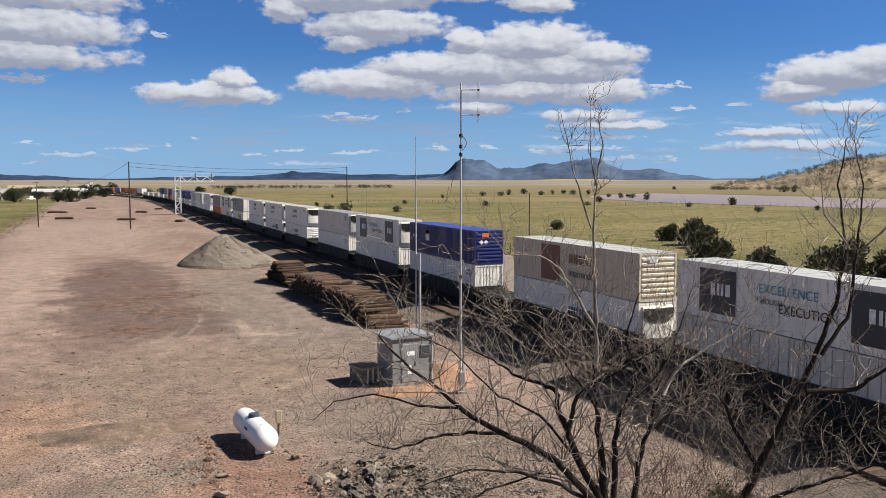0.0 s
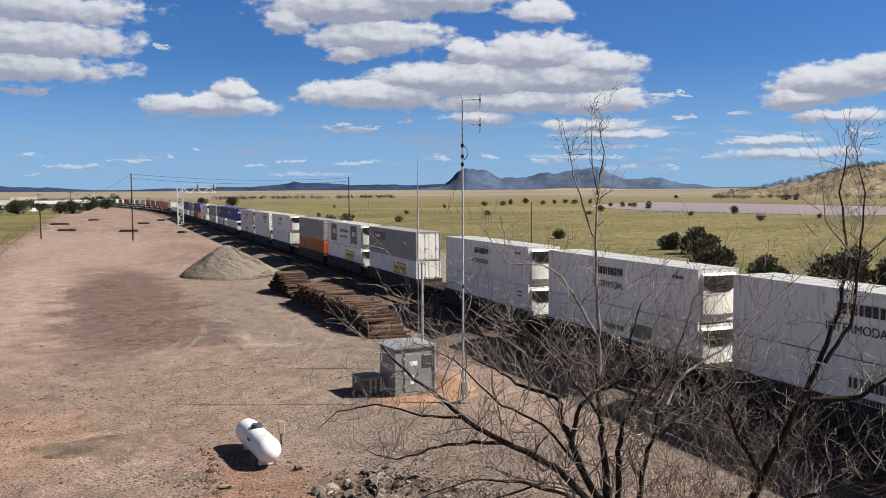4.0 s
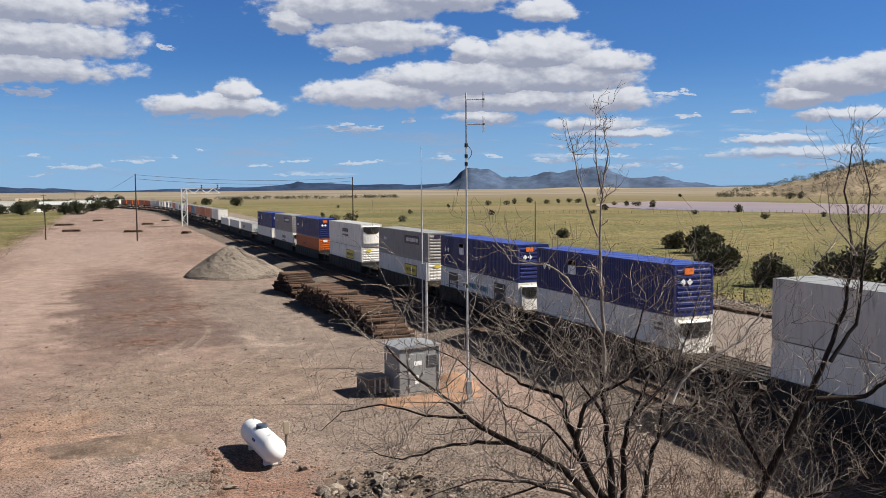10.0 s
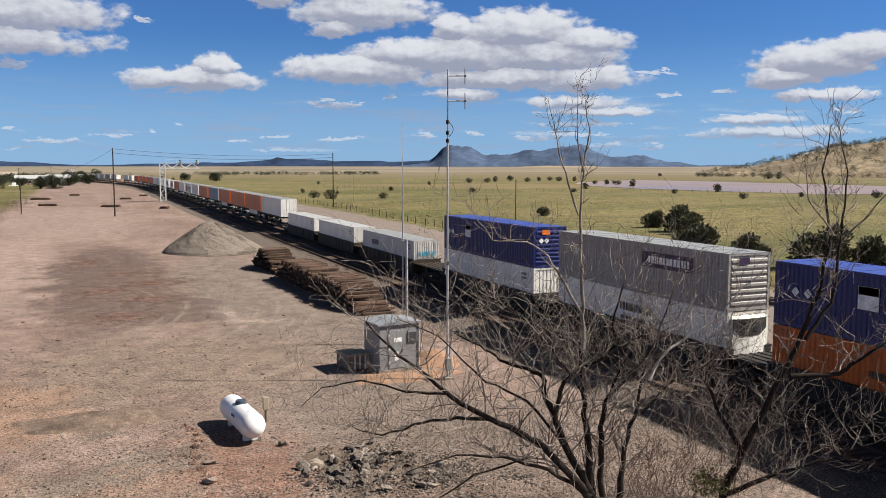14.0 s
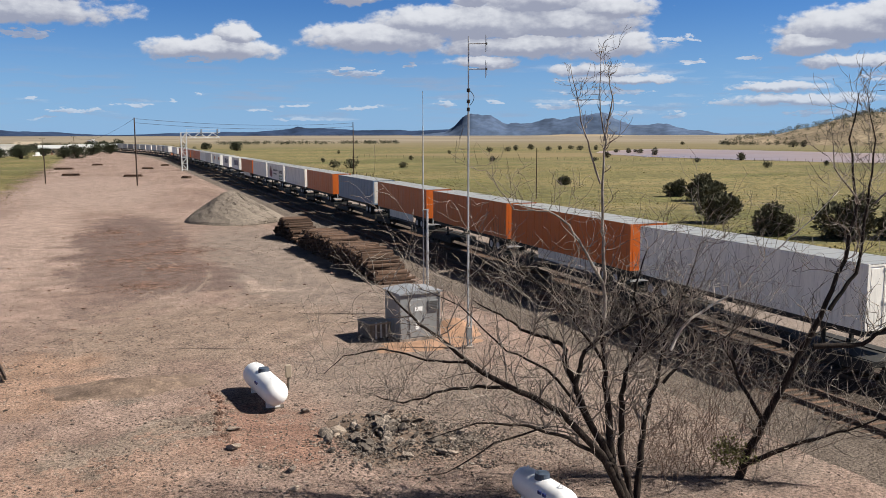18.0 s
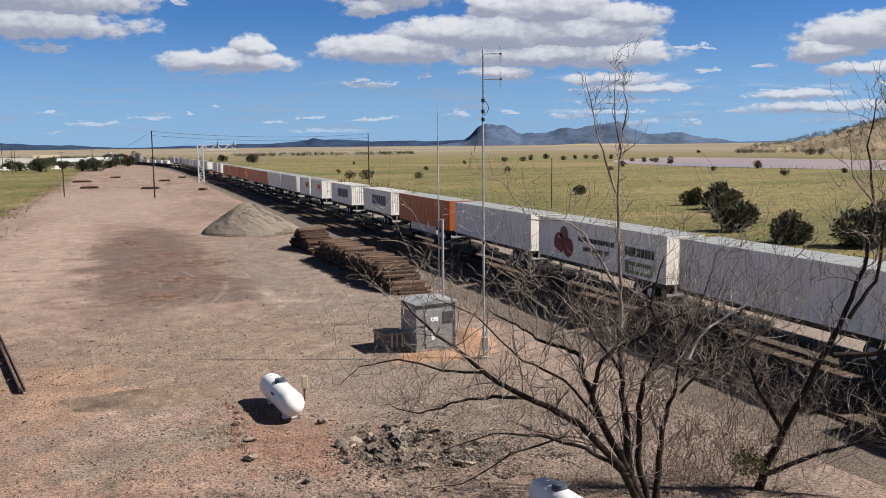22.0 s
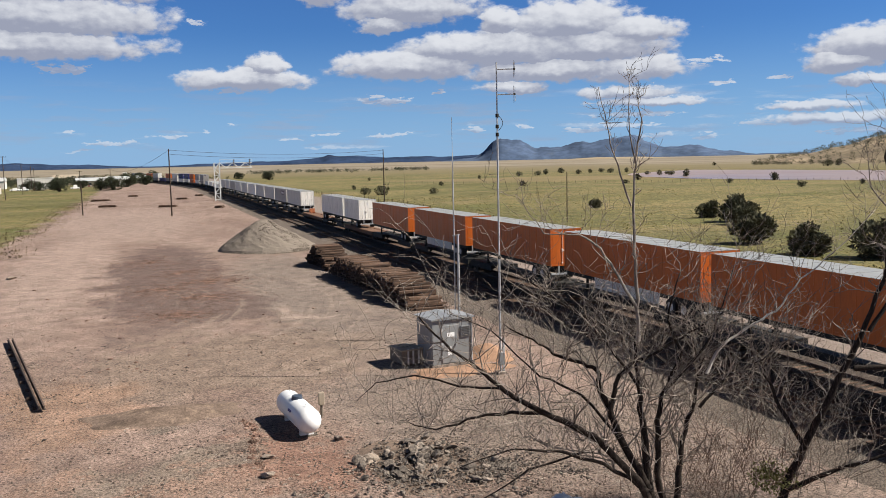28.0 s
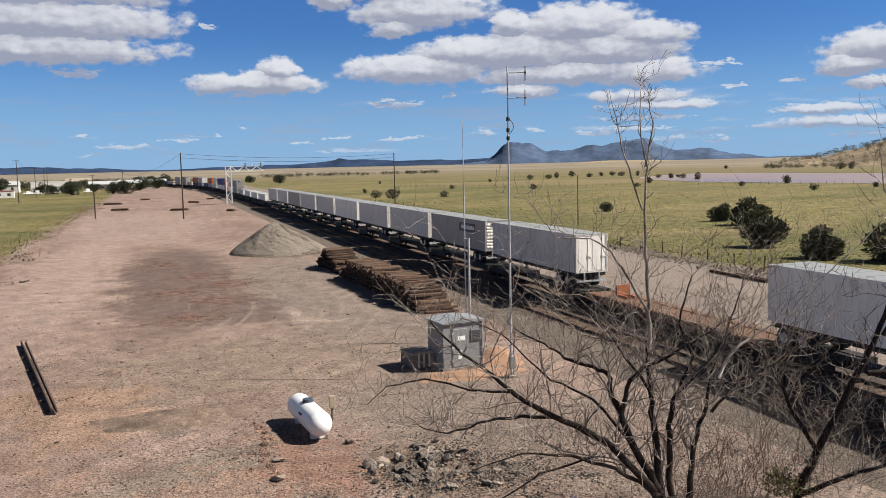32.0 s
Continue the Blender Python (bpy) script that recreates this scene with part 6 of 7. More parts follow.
def antenna_mast():
    root = tagged(empty("antenna_mast", pose(17.05, 39.9, 0)), "tall slim galvanised antenna mast with two side dipoles", "mast")
    part("footing", boxed(-0.25, 0.25, -0.25, 0.25, -0.1, 0.12), M["stone"], root)
    for z0, z1, r in ((0, 6.2, 0.057), (6.1, 12.4, 0.048), (12.3, 15.95, 0.036)):
        bm = bmesh.new()
        rod(bm, (0, 0, z0), (0, 0, z1), r, n=10)
        part("tube", bm, M["steel"], root)
    bm = bmesh.new()
    for z in (6.1, 12.35, 12.75, 13.3):
        rod(bm, (0, 0, z - 0.09), (0, 0, z + 0.09), 0.085, n=10)
    part("clamps", bm, M["car_black"], root)
    for z in (14.35, 15.6):
        a = empty("dipole", pose(0, 0, z))
        a.parent = root
        bm = bmesh.new()
        rod(bm, (0, 0, 0), (0.86, -0.34, 0), 0.028, n=8)
        part("arm", bm, M["steel"], a)
        bm = bmesh.new()
        rod(bm, (0.80, -0.32, -0.42), (0.80, -0.32, 0.42), 0.016, n=6)
        rod(bm, (0.86, -0.34, -0.36), (0.86, -0.34, 0.36), 0.016, n=6)
        part("element", bm, M["steel"], a)
        part("feed_box", boxed(0.79, 0.87, -0.37, -0.29, -0.05, 0.05), M["car_black"], a)
    bm = bmesh.new()
    pts = [Vector((0.06 + 0.2 * math.sin(k / 10 * math.pi), -0.03 - 0.08 * math.sin(k / 10 * math.pi), 13.3 - 0.075 * k)) for k in range(11)]
    tube(bm, pts, [0.016] * 11, 5)
    part("cable_loop", bm, M["rubber"], root)
    part("junction_box", boxed(-0.16, 0.16, -0.22, -0.06, 0.5, 1.15, bevel=0.02), M["hut"], root)
    part("brace_post", boxed(0.12, 0.22, -0.05, 0.05, -0.05, 1.9), M["steel"], root)
    r2 = tagged(empty("whip_mast", pose(17.9, 48.9, 0)), "slim steel whip antenna strapped to a thicker pipe post", "mast")
    bm = bmesh.new()
    rod(bm, (0.22, -0.08, -0.1), (0.22, -0.08, 6.55), 0.075, n=10)
    rod(bm, (-0.1, 0, 6.48), (0.34, -0.12, 6.55), 0.03, n=6)
    part("pipe_post", bm, M["steel"], r2)
    for z0, z1, r in ((0, 9.8, 0.045), (9.7, 11.6, 0.03), (11.5, 13.7, 0.017)):
        bm = bmesh.new()
        rod(bm, (0, 0, z0), (0, 0, z1), r, n=8)
        part("whip", bm, M["steel"], r2)


antenna_mast()


def dirt_mound(name, x, y, rx, ry, h, label, seed):
    verts, faces = [], []
    n, rings = 30, 10
    for j in range(rings + 1):
        f = j / rings
        for i in range(n):
            a = 2 * math.pi * i / n
            w = f * (1 + 0.45 * noise.noise(Vector((math.cos(a) * 1.6, math.sin(a) * 1.6, seed))))
            px, py = x + w * rx * math.cos(a), y + w * ry * math.sin(a)
            z = ground_z(px, py) + h * (0.5 + 0.5 * math.cos(math.pi * f)) + 0.12 * h * noise.noise(Vector((px * 2, py * 2, seed))) * (1 - f)
            verts.append((px, py, z if f < 1 else ground_z(px, py) - 0.06))
    for j in range(rings):
        for i in range(n):
            a, b = j * n + i, j * n + (i + 1) % n
            faces.append((a, b, b + n, a + n))
    tagged(piece(name, mesh_from(name, verts, faces), M[MOUND], smooth=True), label, "dirt mound")


M["red_dirt"] = material("fresh_red_dirt", (0.27, 0.165, 0.110), 0.95, 0.0, 0.15, 1.0, 12, 0.4, (1, 1, 1), (0.34, 0.21, 0.14), 0.5, "World", spec=0.1)
M["brown_dirt"] = material("brown_stony_dirt", (0.14, 0.102, 0.080), 0.95, 0.0, 0.25, 1.0, 12, 0.5, (1, 1, 1), (0.36, 0.26, 0.19), 0.5, "World", spec=0.1)
MOUND = "red_dirt"
dirt_mound("dirt_mound", 17.9, 43.9, 1.7, 1.5, 0.75, "small fresh orange dirt mound beside the hut", 3)
dirt_mound("dirt_apron", 15.2, 41.3, 3.6, 1.3, 0.10, "low spread of orange dirt before the hut", 5)
MOUND = "brown_dirt"
dirt_mound("dirt_mound", 0.4, 39.3, 3.6, 1.9, 0.42, "low brown stony dirt mound on the yard", 7)
dirt_mound("dirt_mound", 9.1, 29.0, 2.6, 3.0, 0.16, "dark dirt under the broken stones", 8)


# ---------------- scrap rails, old timbers ----------------
def scrap_rails():
    for k, (x0, y0, x1, y1) in enumerate(((-5.05, 41.9, -8.75, 60.2), (-4.82, 41.8, -8.46, 60.0))):
        root = tagged(empty("scrap_rail", pose(x0, y0, 0.16, 0, 0, math.degrees(math.atan2(-(x1 - x0), y1 - y0)))), "long rusty scrap rail lying on wooden blocks", "rail", "scrap rails")
        length = math.hypot(x1 - x0, y1 - y0)
        verts = [(px, py, pz) for py in (0, length) for px, pz in RAIL_PROFILE]
        n = len(RAIL_PROFILE)
        faces = [(i, (i + 1) % n, n + (i + 1) % n, n + i) for i in range(n)] + [tuple(range(n))[::-1], tuple(range(n, 2 * n))]
        piece("rail", mesh_from("rail", verts, faces), M["rail"], root)
        for j in range(9 if k == 0 else 0):
            part("block", boxed(-0.20 - 0.1 * (j % 2), 0.04, 0.6 + j * 1.9, 0.68 + j * 1.9, -0.15, 0.0), M["tie"], root)
    r = random.Random(2)
    for k in range(7):
        x, y = 49.6 + r.uniform(0, 2.6), 46 + k * 3.2
        part_ob = part("old_timber", boxed(-0.15, 0.15, -4.2, 4.2, 0, 0.26, bevel=0.02), M["tie"], at=pose(x, y, ground_z(x, y) + 0.02, 0, 0, r.uniform(-6, 4)))
        tagged(part_ob, "long dark weathered timber lying on the gravel", "timber", "timbers beyond the tracks")


scrap_rails()


# ---------------- poles, wires, signal gantry, fence ----------------
POLES = {}


def utility_pole(key, x, y, h, r, arms, label):
    root = tagged(empty("utility_pole", pose(x, y, ground_z(x, y))), label, "utility pole", "utility poles")
    bm = bmesh.new()
    rod(bm, (0, 0, -0.5), (0, 0, h), r, r * 0.72, n=10)
    part("shaft", bm, M["pole"], root)
    for k in range(arms):
        z = h - 0.35 - 1.1 * k
        part("crossarm", boxed(-1.2, 1.2, -0.06, 0.06, z - 0.07, z + 0.07), M["pole"], root)
        for dx in (-1.1, -0.4, 0.4, 1.1):
            bm = bmesh.new()
            rod(bm, (dx, 0, z + 0.07), (dx, 0, z + 0.24), 0.05, n=6)
            part("insulator", bm, M["glass"], root)
    POLES[key] = Vector((x, y, ground_z(x, y) + h - 0.2))


utility_pole("yard", 5.9, 201.5, 15.0, 0.17, 0, "tall dark wooden pole standing alone in the yard")
utility_pole("field", 60.0, 216.5, 14.1, 0.16, 0, "tall dark wooden pole beyond the tracks")
utility_pole("stub", -13.8, 219.0, 7.2, 0.15, 0, "short dark wooden pole at the grass edge")
utility_pole("thin", 70.3, 133.6, 8.9, 0.10, 0, "thin weathered pole in the grass range")
utility_pole("town_a", -49.9, 363.0, 16.5, 0.16, 1, "dark wooden pole on the edge of town")
utility_pole("town_b", -52.0, 432.0, 14.0, 0.16, 1, "dark wooden pole on the edge of town")
utility_pole("town_c", -52.5, 471.0, 13.0, 0.16, 0, "dark wooden pole on the edge of town")
utility_pole("town_d", -50.9, 469.0, 12.0, 0.14, 0, "dark wooden pole on the edge of town")
utility_pole("far_a", -17.0, 520.0, 11.0, 0.16, 1, "dark wooden pole near the far trees")
utility_pole("far_b", -28.0, 440.0, 10.0, 0.15, 1, "dark wooden pole near the far trees")


def wire(a, b, sag, dz=0.0):
    cu = bpy.data.curves.new("wire", "CURVE")
    cu.dimensions, cu.bevel_depth, cu.bevel_resolution = "3D", 0.032, 0
    sp = cu.splines.new("POLY")
    sp.points.add(16)
    for i in range(17):
        f = i / 16
        p = POLES[a].lerp(POLES[b], f)
        sp.points[i].co = (p.x, p.y, p.z + dz - sag * 4 * f * (1 - f), 1)
    cu.materials.append(M["car_black"])
    tagged(new("overhead_wire", cu), "thin dark overhead wire slung between wooden poles", "wire", "overhead wires")


wire("yard", "field", 1.0)
wire("yard", "field", 1.0, -0.9)
wire("yard", "far_a", 3.0)
wire("town_a", "town_b", 1.2)
wire("town_b", "town_c", 0.8)


def signal_gantry():
    root = tagged(empty("signal_gantry", pose(22.4, 278.0, 0)), "pale steel lattice signal gantry reaching over the tracks", "signal gantry")
    for sx in (-0.8, 0.8):
        for sy in (-0.5, 0.5):
            part("tower_leg", boxed(sx - 0.13, sx + 0.13, sy - 0.13, sy + 0.13, -0.1, 11.9), M["gantry"], root)
    for k in range(6):
        z = 0.4 + k * 1.9
        for sy in (-0.5, 0.5):
            bm = bmesh.new()
            rod(bm, (-0.8, sy, z if k % 2 else z + 1.9), (0.8, sy, z + 1.9 if k % 2 else z), 0.10, n=5)
            part("tower_brace", bm, M["gantry"], root)
            part("tower_strut", boxed(-0.8, 0.8, sy - 0.05, sy + 0.05, z - 0.06, z + 0.06), M["gantry"], root)
    for sy in (-0.6, 0.6):
        for z in (10.3, 11.9):
            part("chord", boxed(-0.9, 11.0, sy - 0.08, sy + 0.08, z - 0.08, z + 0.08), M["gantry"], root)
        for k in range(5):
            bm = bmesh.new()
            rod(bm, (0.9 + 2 * k, sy, 11.9 if k % 2 == 0 else 10.3), (2.9 + 2 * k, sy, 10.3 if k % 2 == 0 else 11.9), 0.085, n=5)
            part("truss_brace", bm, M["gantry"], root)
    part("walkway", boxed(0.9, 11.0, -0.55, 0.55, 10.36, 10.42), M["gantry"], root)
    for x in (0.9, 4.2, 7.6, 10.9):
        part("rail_post", boxed(x - 0.03, x + 0.03, -0.66, -0.60, 11.9, 13.0), M["gantry"], root)
    part("hand_rail", boxed(0.9, 11.0, -0.66, -0.60, 12.95, 13.0), M["gantry"], root)
    for x in (5.3, 10.2):
        sg = empty("signal_head", pose(x, -0.7, 11.0))
        sg.parent = root
        part("backplate", boxed(-0.2, 0.2, -0.05, 0.05, 0.0, 1.9, bevel=0.03), M["hut"], sg)
        for z in (0.3, 1.05, 1.8):
            bm = bmesh.new()
            rod(bm, (0, -0.35, z), (0, 0.0, z), 0.17, n=10)
            part("lamp_hood", bm, M["car_black"], sg)


signal_gantry()


def fence():
    root = tagged(empty("wire_fence"), "line of weathered wooden posts and wire along the grass range", "fence")
    r = random.Random(9)
    tops = []
    for k in range(62):
        y = 46 + k * 4.6
        x = 56.5 + 0.02 * (y - 60) + r.uniform(-0.3, 0.3)
        z = ground_z(x, y)
        h = r.uniform(1.15, 1.5) if k else 1.7
        bm = bmesh.new()
        rod(bm, (0, 0, -0.3), (r.uniform(-0.08, 0.08), r.uniform(-0.08, 0.08), h), 0.075, 0.06, n=7)
        part("post", bm, M["pole"], root, at=pose(x, y, z))
        tops.append(Vector((x, y, z)))
    for dz in (0.45, 0.8, 1.1):
        bm = bmesh.new()
        tube(bm, [t + Vector((0, 0, dz)) for t in tops], [0.009] * len(tops), 3)
        part("wire", bm, M["rail"], root)


fence()


def far_fence():
    root = tagged(empty("pasture_fence"), "low line of thin posts crossing the grass range", "fence")
    r = random.Random(19)
    for k in range(70):
        f = k / 69
        x, y = 116 + 150 * f + r.uniform(-0.4, 0.4), 408 - 150 * f + r.uniform(-0.4, 0.4)
        piece("post", shared(("fence_post",), lambda: rod(bmesh.new(), (0, 0, -0.3), (0, 0, 1.25), 0.075, 0.065, n=6)), M["aged_box"], root, at=pose(x, y, ground_z(x, y)))


far_fence()


# ---------------- pond ----------------
def pond():
    edge = [(300, 484), (345, 520), (398, 552), (411, 460), (405, 382), (398, 300), (402, 215), (370, 190), (340, 215), (266, 246), (255, 294), (247, 351), (262, 410), (283, 455)]
    pts = []
    n = len(edge)
    for i in range(n):
        (x0, y0), (x1, y1) = edge[i], edge[(i + 1) % n]
        for k in range(6):
            f = k / 6
            x, y = x0 + (x1 - x0) * f, y0 + (y1 - y0) * f
            j = 7 * noise.noise(Vector((x * 0.03, y * 0.03, 2.0)))
            pts.append((x + j, y + j * 0.6, 0.12))
    bm = bmesh.new()
    bm.faces.new([bm.verts.new(p) for p in pts])
    bmesh.ops.triangulate(bm, faces=bm.faces[:])
    bmesh.ops.recalc_face_normals(bm, faces=bm.faces[:])
    tagged(part("pond", bm, M["water"]), "broad shallow muddy pond in the grass range", "pond", kind="structure")


pond()


# ---------------- plants ----------------
def foliage(bm_v, bm_f, centre, radius, squash, count, leaf, r, lobes=7):
    """A ragged crown: leaf tufts spread through several lobes, with gaps between them."""
    lob = []
    for _ in range(lobes):
        d = Vector((r.gauss(0, 1), r.gauss(0, 1), r.gauss(0, 0.8))).normalized()
        lob.append((centre + Vector((d.x, d.y, d.z * squash)) * radius * r.uniform(0.25, 0.62), radius * r.uniform(0.34, 0.56)))
    for _ in range(count):
        c, q = lob[r.randrange(lobes)]
        d = Vector((r.gauss(0, 1), r.gauss(0, 1), r.gauss(0, 1))).normalized()
        p = c + Vector((d.x, d.y, d.z * squash)) * q * (0.55 + 0.5 * r.random())
        floor = centre.z - radius * squash * 0.70
        if p.z < floor:
            p.z = floor + radius * 0.12 * r.random()
        up = (d + Vector((r.uniform(-.7, .7), r.uniform(-.7, .7), r.uniform(-.1, .9)))).normalized()
        side = up.orthogonal().normalized()
        side = Matrix.Rotation(r.random() * 6.28, 3, up) @ side
        w = leaf * r.uniform(0.5, 1.2)
        n = len(bm_v)
        bm_v += [tuple(p - side * w * 0.5), tuple(p + up * w * 0.35 + side * w * 0.1), tuple(p + side * w * 0.5), tuple(p + up * w * 1.15)]
        bm_f += [(n, n + 1, n + 3), (n + 1, n + 2, n + 3)]


BUSH_MESH = {}


def juniper(x, y, radius, label, variant, detail, name="juniper_bush", cat="bush", mat="juniper", tall=0.85, group="junipers on the range"):
    key = (variant, detail, mat, tall)
    if key not in BUSH_MESH:
        r = random.Random(variant * 17 + detail)
        v, f = [], []
        foliage(v, f, Vector((0, 0, tall * 0.72)), 1.0, tall, detail, 0.22 if detail < 900 else 0.15 if detail > 4000 else 0.085, r, 8 if detail < 900 else 12)
        me = mesh_from("crown", v, f)
        me.materials.append(M[mat])
        bm = bmesh.new()
        for k in range(4):
            a = k * 1.6 + variant
            tube(bm, [Vector((0, 0, -0.2)), Vector((0.15 * math.cos(a), 0.15 * math.sin(a), 0.3)), Vector((0.45 * math.cos(a), 0.45 * math.sin(a), 0.95))], [0.09, 0.06, 0.02], 5)
        tm = bpy.data.meshes.new("trunk")
        bm.to_mesh(tm)
        bm.free()
        tm.materials.append(M["bark"])
        BUSH_MESH[key] = (me, tm)
    me, tm = BUSH_MESH[key]
    root = tagged(empty(name, pose(x, y, ground_z(x, y) - 0.05, 0, 0, variant * 73 % 360)), label, cat, group)
    for nm, data in (("crown", me), ("trunk", tm)):
        piece(nm, data, None, root, at=Matrix.Diagonal((radius, radius, radius, 1)))


NEAR_BUSHES = [(98, 131, 2.3), (95, 119, 3.3), (91, 113, 2.6), (72, 87, 3.0), (68.5, 74, 2.4), (73, 68, 3.4), (79, 66.5, 2.6), (96, 169, 1.7)]
FIELD_BUSHES = [(84, 351, 1.4), (75, 296, 2.2), (78, 284, 2.9), (133, 514, 1.3), (129, 367, 1.5), (93, 273, 1.9), (191, 475, 1.6), (234, 511, 2.4), (248, 512, 2.5), (268, 541, 2.6), (295, 569, 3.2),
                (287, 528, 2.6), (309, 551, 2.3), (324, 561, 2.4), (316, 534, 2.7), (329, 534, 2.3), (224, 353, 2.4)]
POND_BUSHES = [(292, 450, 2.0), (288, 431, 2.3), (304, 447, 1.6), (290, 422, 2.2), (273, 384, 2.7), (559, 737, 2.7), (222, 283, 1.5), (250, 290, 2.6), (206, 226, 1.7), (538, 561, 4.3), (555, 567, 3.9),
               (151, 326, 1.9), (195, 317, 1.7), (236, 230, 1.4), (252, 212, 2.0)]
for k, (x, y, q) in enumerate(NEAR_BUSHES):
    juniper(x, y, q, "dense dark green juniper bush on the grass", k % 5, 4200)
for k, (x, y, q) in enumerate(FIELD_BUSHES + POND_BUSHES):
    juniper(x, y, q, "small dark juniper bush far out on the range" if k < len(FIELD_BUSHES) else "small dark juniper bush near the pond", 10 + k % 6, 420)


def far_woods(name, label, count, place, size, seed, mat="leaf", leafs=26):
    r = random.Random(seed)
    v, f = [], []
    for _ in range(count):
        x, y, z = place(r)
        s = size(r)
        foliage(v, f, Vector((x, y, z + s * 0.6)), s, 0.85, leafs, s * 0.9 / leafs ** 0.36, r, 5)
    tagged(piece(name, mesh_from(name, v, f), M[mat]), label, "woods", kind="stuff")


hill = bpy.data.objects["near_hill"].data


def hill_spot(r):
    """A spot on the near slope of the hill."""
    rows = 7
    while True:
        i, j = r.randrange(150), r.randrange(3)
        c = [hill.vertices[k].co for k in (i * rows + j, (i + 1) * rows + j, i * rows + j + 1, (i + 1) * rows + j + 1)]
        u, w = r.random(), r.random()
        p = c[0].lerp(c[1], u).lerp(c[2].lerp(c[3], u), w)
        if p.z > 0.3 and r.random() < 0.15 + p.z / 22:
            return p.x, p.y, p.z


far_woods("hill_junipers", "dark junipers dotted over the stony hill", 760, hill_spot, lambda r: r.uniform(1.8, 5.2), 21, "juniper", 60)


def foot_spot(r):
    a = radians(39.5 + 13 * r.random() ** 1.3)
    d = r.uniform(880, 960)
    return d * math.sin(a), d * math.cos(a), 0.0


far_woods("hill_foot_trees", "band of dark trees along the foot of the hill", 190, foot_spot, lambda r: r.uniform(2.0, 4.2), 22, "juniper", 60)


def plain_spot(r):
    a = radians(r.uniform(6.5, 18.5))
    d = r.gauss(1080, 45)
    return d * math.sin(a), d * math.cos(a), ground_z(d * math.sin(a), d * math.cos(a))


far_woods("plain_trees", "dark line of trees far out on the plain", 260, plain_spot, lambda r: r.uniform(2.0, 4.0), 23, "leaf", 40)


def town_spot(r):
    x = r.uniform(-190, 5)
    return x, r.uniform(590, 780), 0.0


far_woods("town_trees", "green trees among the houses of the town", 250, town_spot, lambda r: r.uniform(2.0, 4.8), 24, "leaf", 150)


def belt_spot(r):
    return r.uniform(-95, 3), r.uniform(585, 650), 0.0


far_woods("tree_belt", "belt of green trees along the far end of the yard", 95, belt_spot, lambda r: r.uniform(3.4, 5.4), 26, "leaf", 170)


def line_spot(r):
    x = r.uniform(-2, 62)
    return x, 700 + r.uniform(-40, 60), 0.0


far_woods("track_trees", "low trees where the line curves out of sight", 60, line_spot, lambda r: r.uniform(1.8, 3.6), 25, "leaf", 120)
for x, y, q, k in ((-39.5, 465, 5.6, 1), (-14.0, 456, 5.8, 2), (-88, 560, 8.0, 3), (-20, 462, 4.5, 4), (-8, 520, 5.0, 0), (2, 560, 5.5, 3), (-9, 605, 6.5, 1), (-1, 650, 6.5, 2), (6, 700, 6.5, 0), (-52, 500, 4.5, 2), (-60, 515, 5.0, 0), (-46, 520, 5.0, 4), (-33, 530, 4.6, 3), (70, 670, 4.6, 2), (84, 604, 5.4, 1)):
    juniper(x, y, q, "broad dark green tree at the edge of the yard", 30 + k, 3900, "tree", "tree", "leaf", 0.8, "trees round the yard")


def grass_spot(r):
    while True:
        y = 50 + 190 * r.random() ** 1.5
        x = 57.5 + 0.02 * (y - 60) + 130 * r.random() ** 1.6
        if x < y * 1.15 + 12:
            return x, y


def tufts(name, label, count, spot, h, mat, seed, blades=5):
    r = random.Random(seed)
    v, f = [], []
    for _ in range(count):
        x, y = spot(r)
        z = ground_z(x, y) - 0.02
        s = h * r.uniform(0.5, 1.3)
        for b in range(blades):
            a = r.random() * 6.28
            lx, ly = math.cos(a) * s * r.uniform(0.3, 0.9), math.sin(a) * s * r.uniform(0.3, 0.9)
            wx, wy = -math.sin(a) * s * 0.28, math.cos(a) * s * 0.28
            n = len(v)
            v += [(x - wx, y - wy, z), (x + wx, y + wy, z), (x + lx, y + ly, z + s)]
            f.append((n, n + 1, n + 2))
    tagged(piece(name, mesh_from(name, v, f), M[mat]), label, "grass", kind="stuff")


tufts("grass_tufts", "green-gold range grass in tufts", 9000, grass_spot, 0.15, "grass", 31)
tufts("weeds", "darker weeds scattered in the grass", 420, grass_spot, 0.26, "scrub", 32, 6)


def west_spot(r):
    y = 95 + 330 * r.random()
    return -20 - 60 * r.random() ** 1.5 - (3 if r.random() < 0.5 else 0), y


tufts("west_grass", "green weeds and grass west of the yard", 9000, west_spot, 0.14, "scrub", 33, 5)


def ragged_spot(r):
    y = 85 + 260 * r.random() ** 1.2
    return -19.5 + r.gauss(0, 2.0) + 3.2 * noise.noise(Vector((1.0, y * 0.06, 0.0))), y


tufts("edge_weeds", "brown weeds along the ragged edge of the yard", 1500, ragged_spot, 0.22, "dry_weed", 35, 6)


def edge_spot(r):
    y = 48 + 90 * r.random()
    return 55.5 + 0.02 * (y - 60) + r.gauss(0, 1.6), y


tufts("verge_weeds", "dry weeds along the fence line", 260, edge_spot, 0.30, "scrub", 34, 6)


# ---------------- bare trees ----------------
RIGHT = Vector((0.9276, -0.3735, 0.0))
AWAY = Vector((0.3735, 0.9276, 0.0))


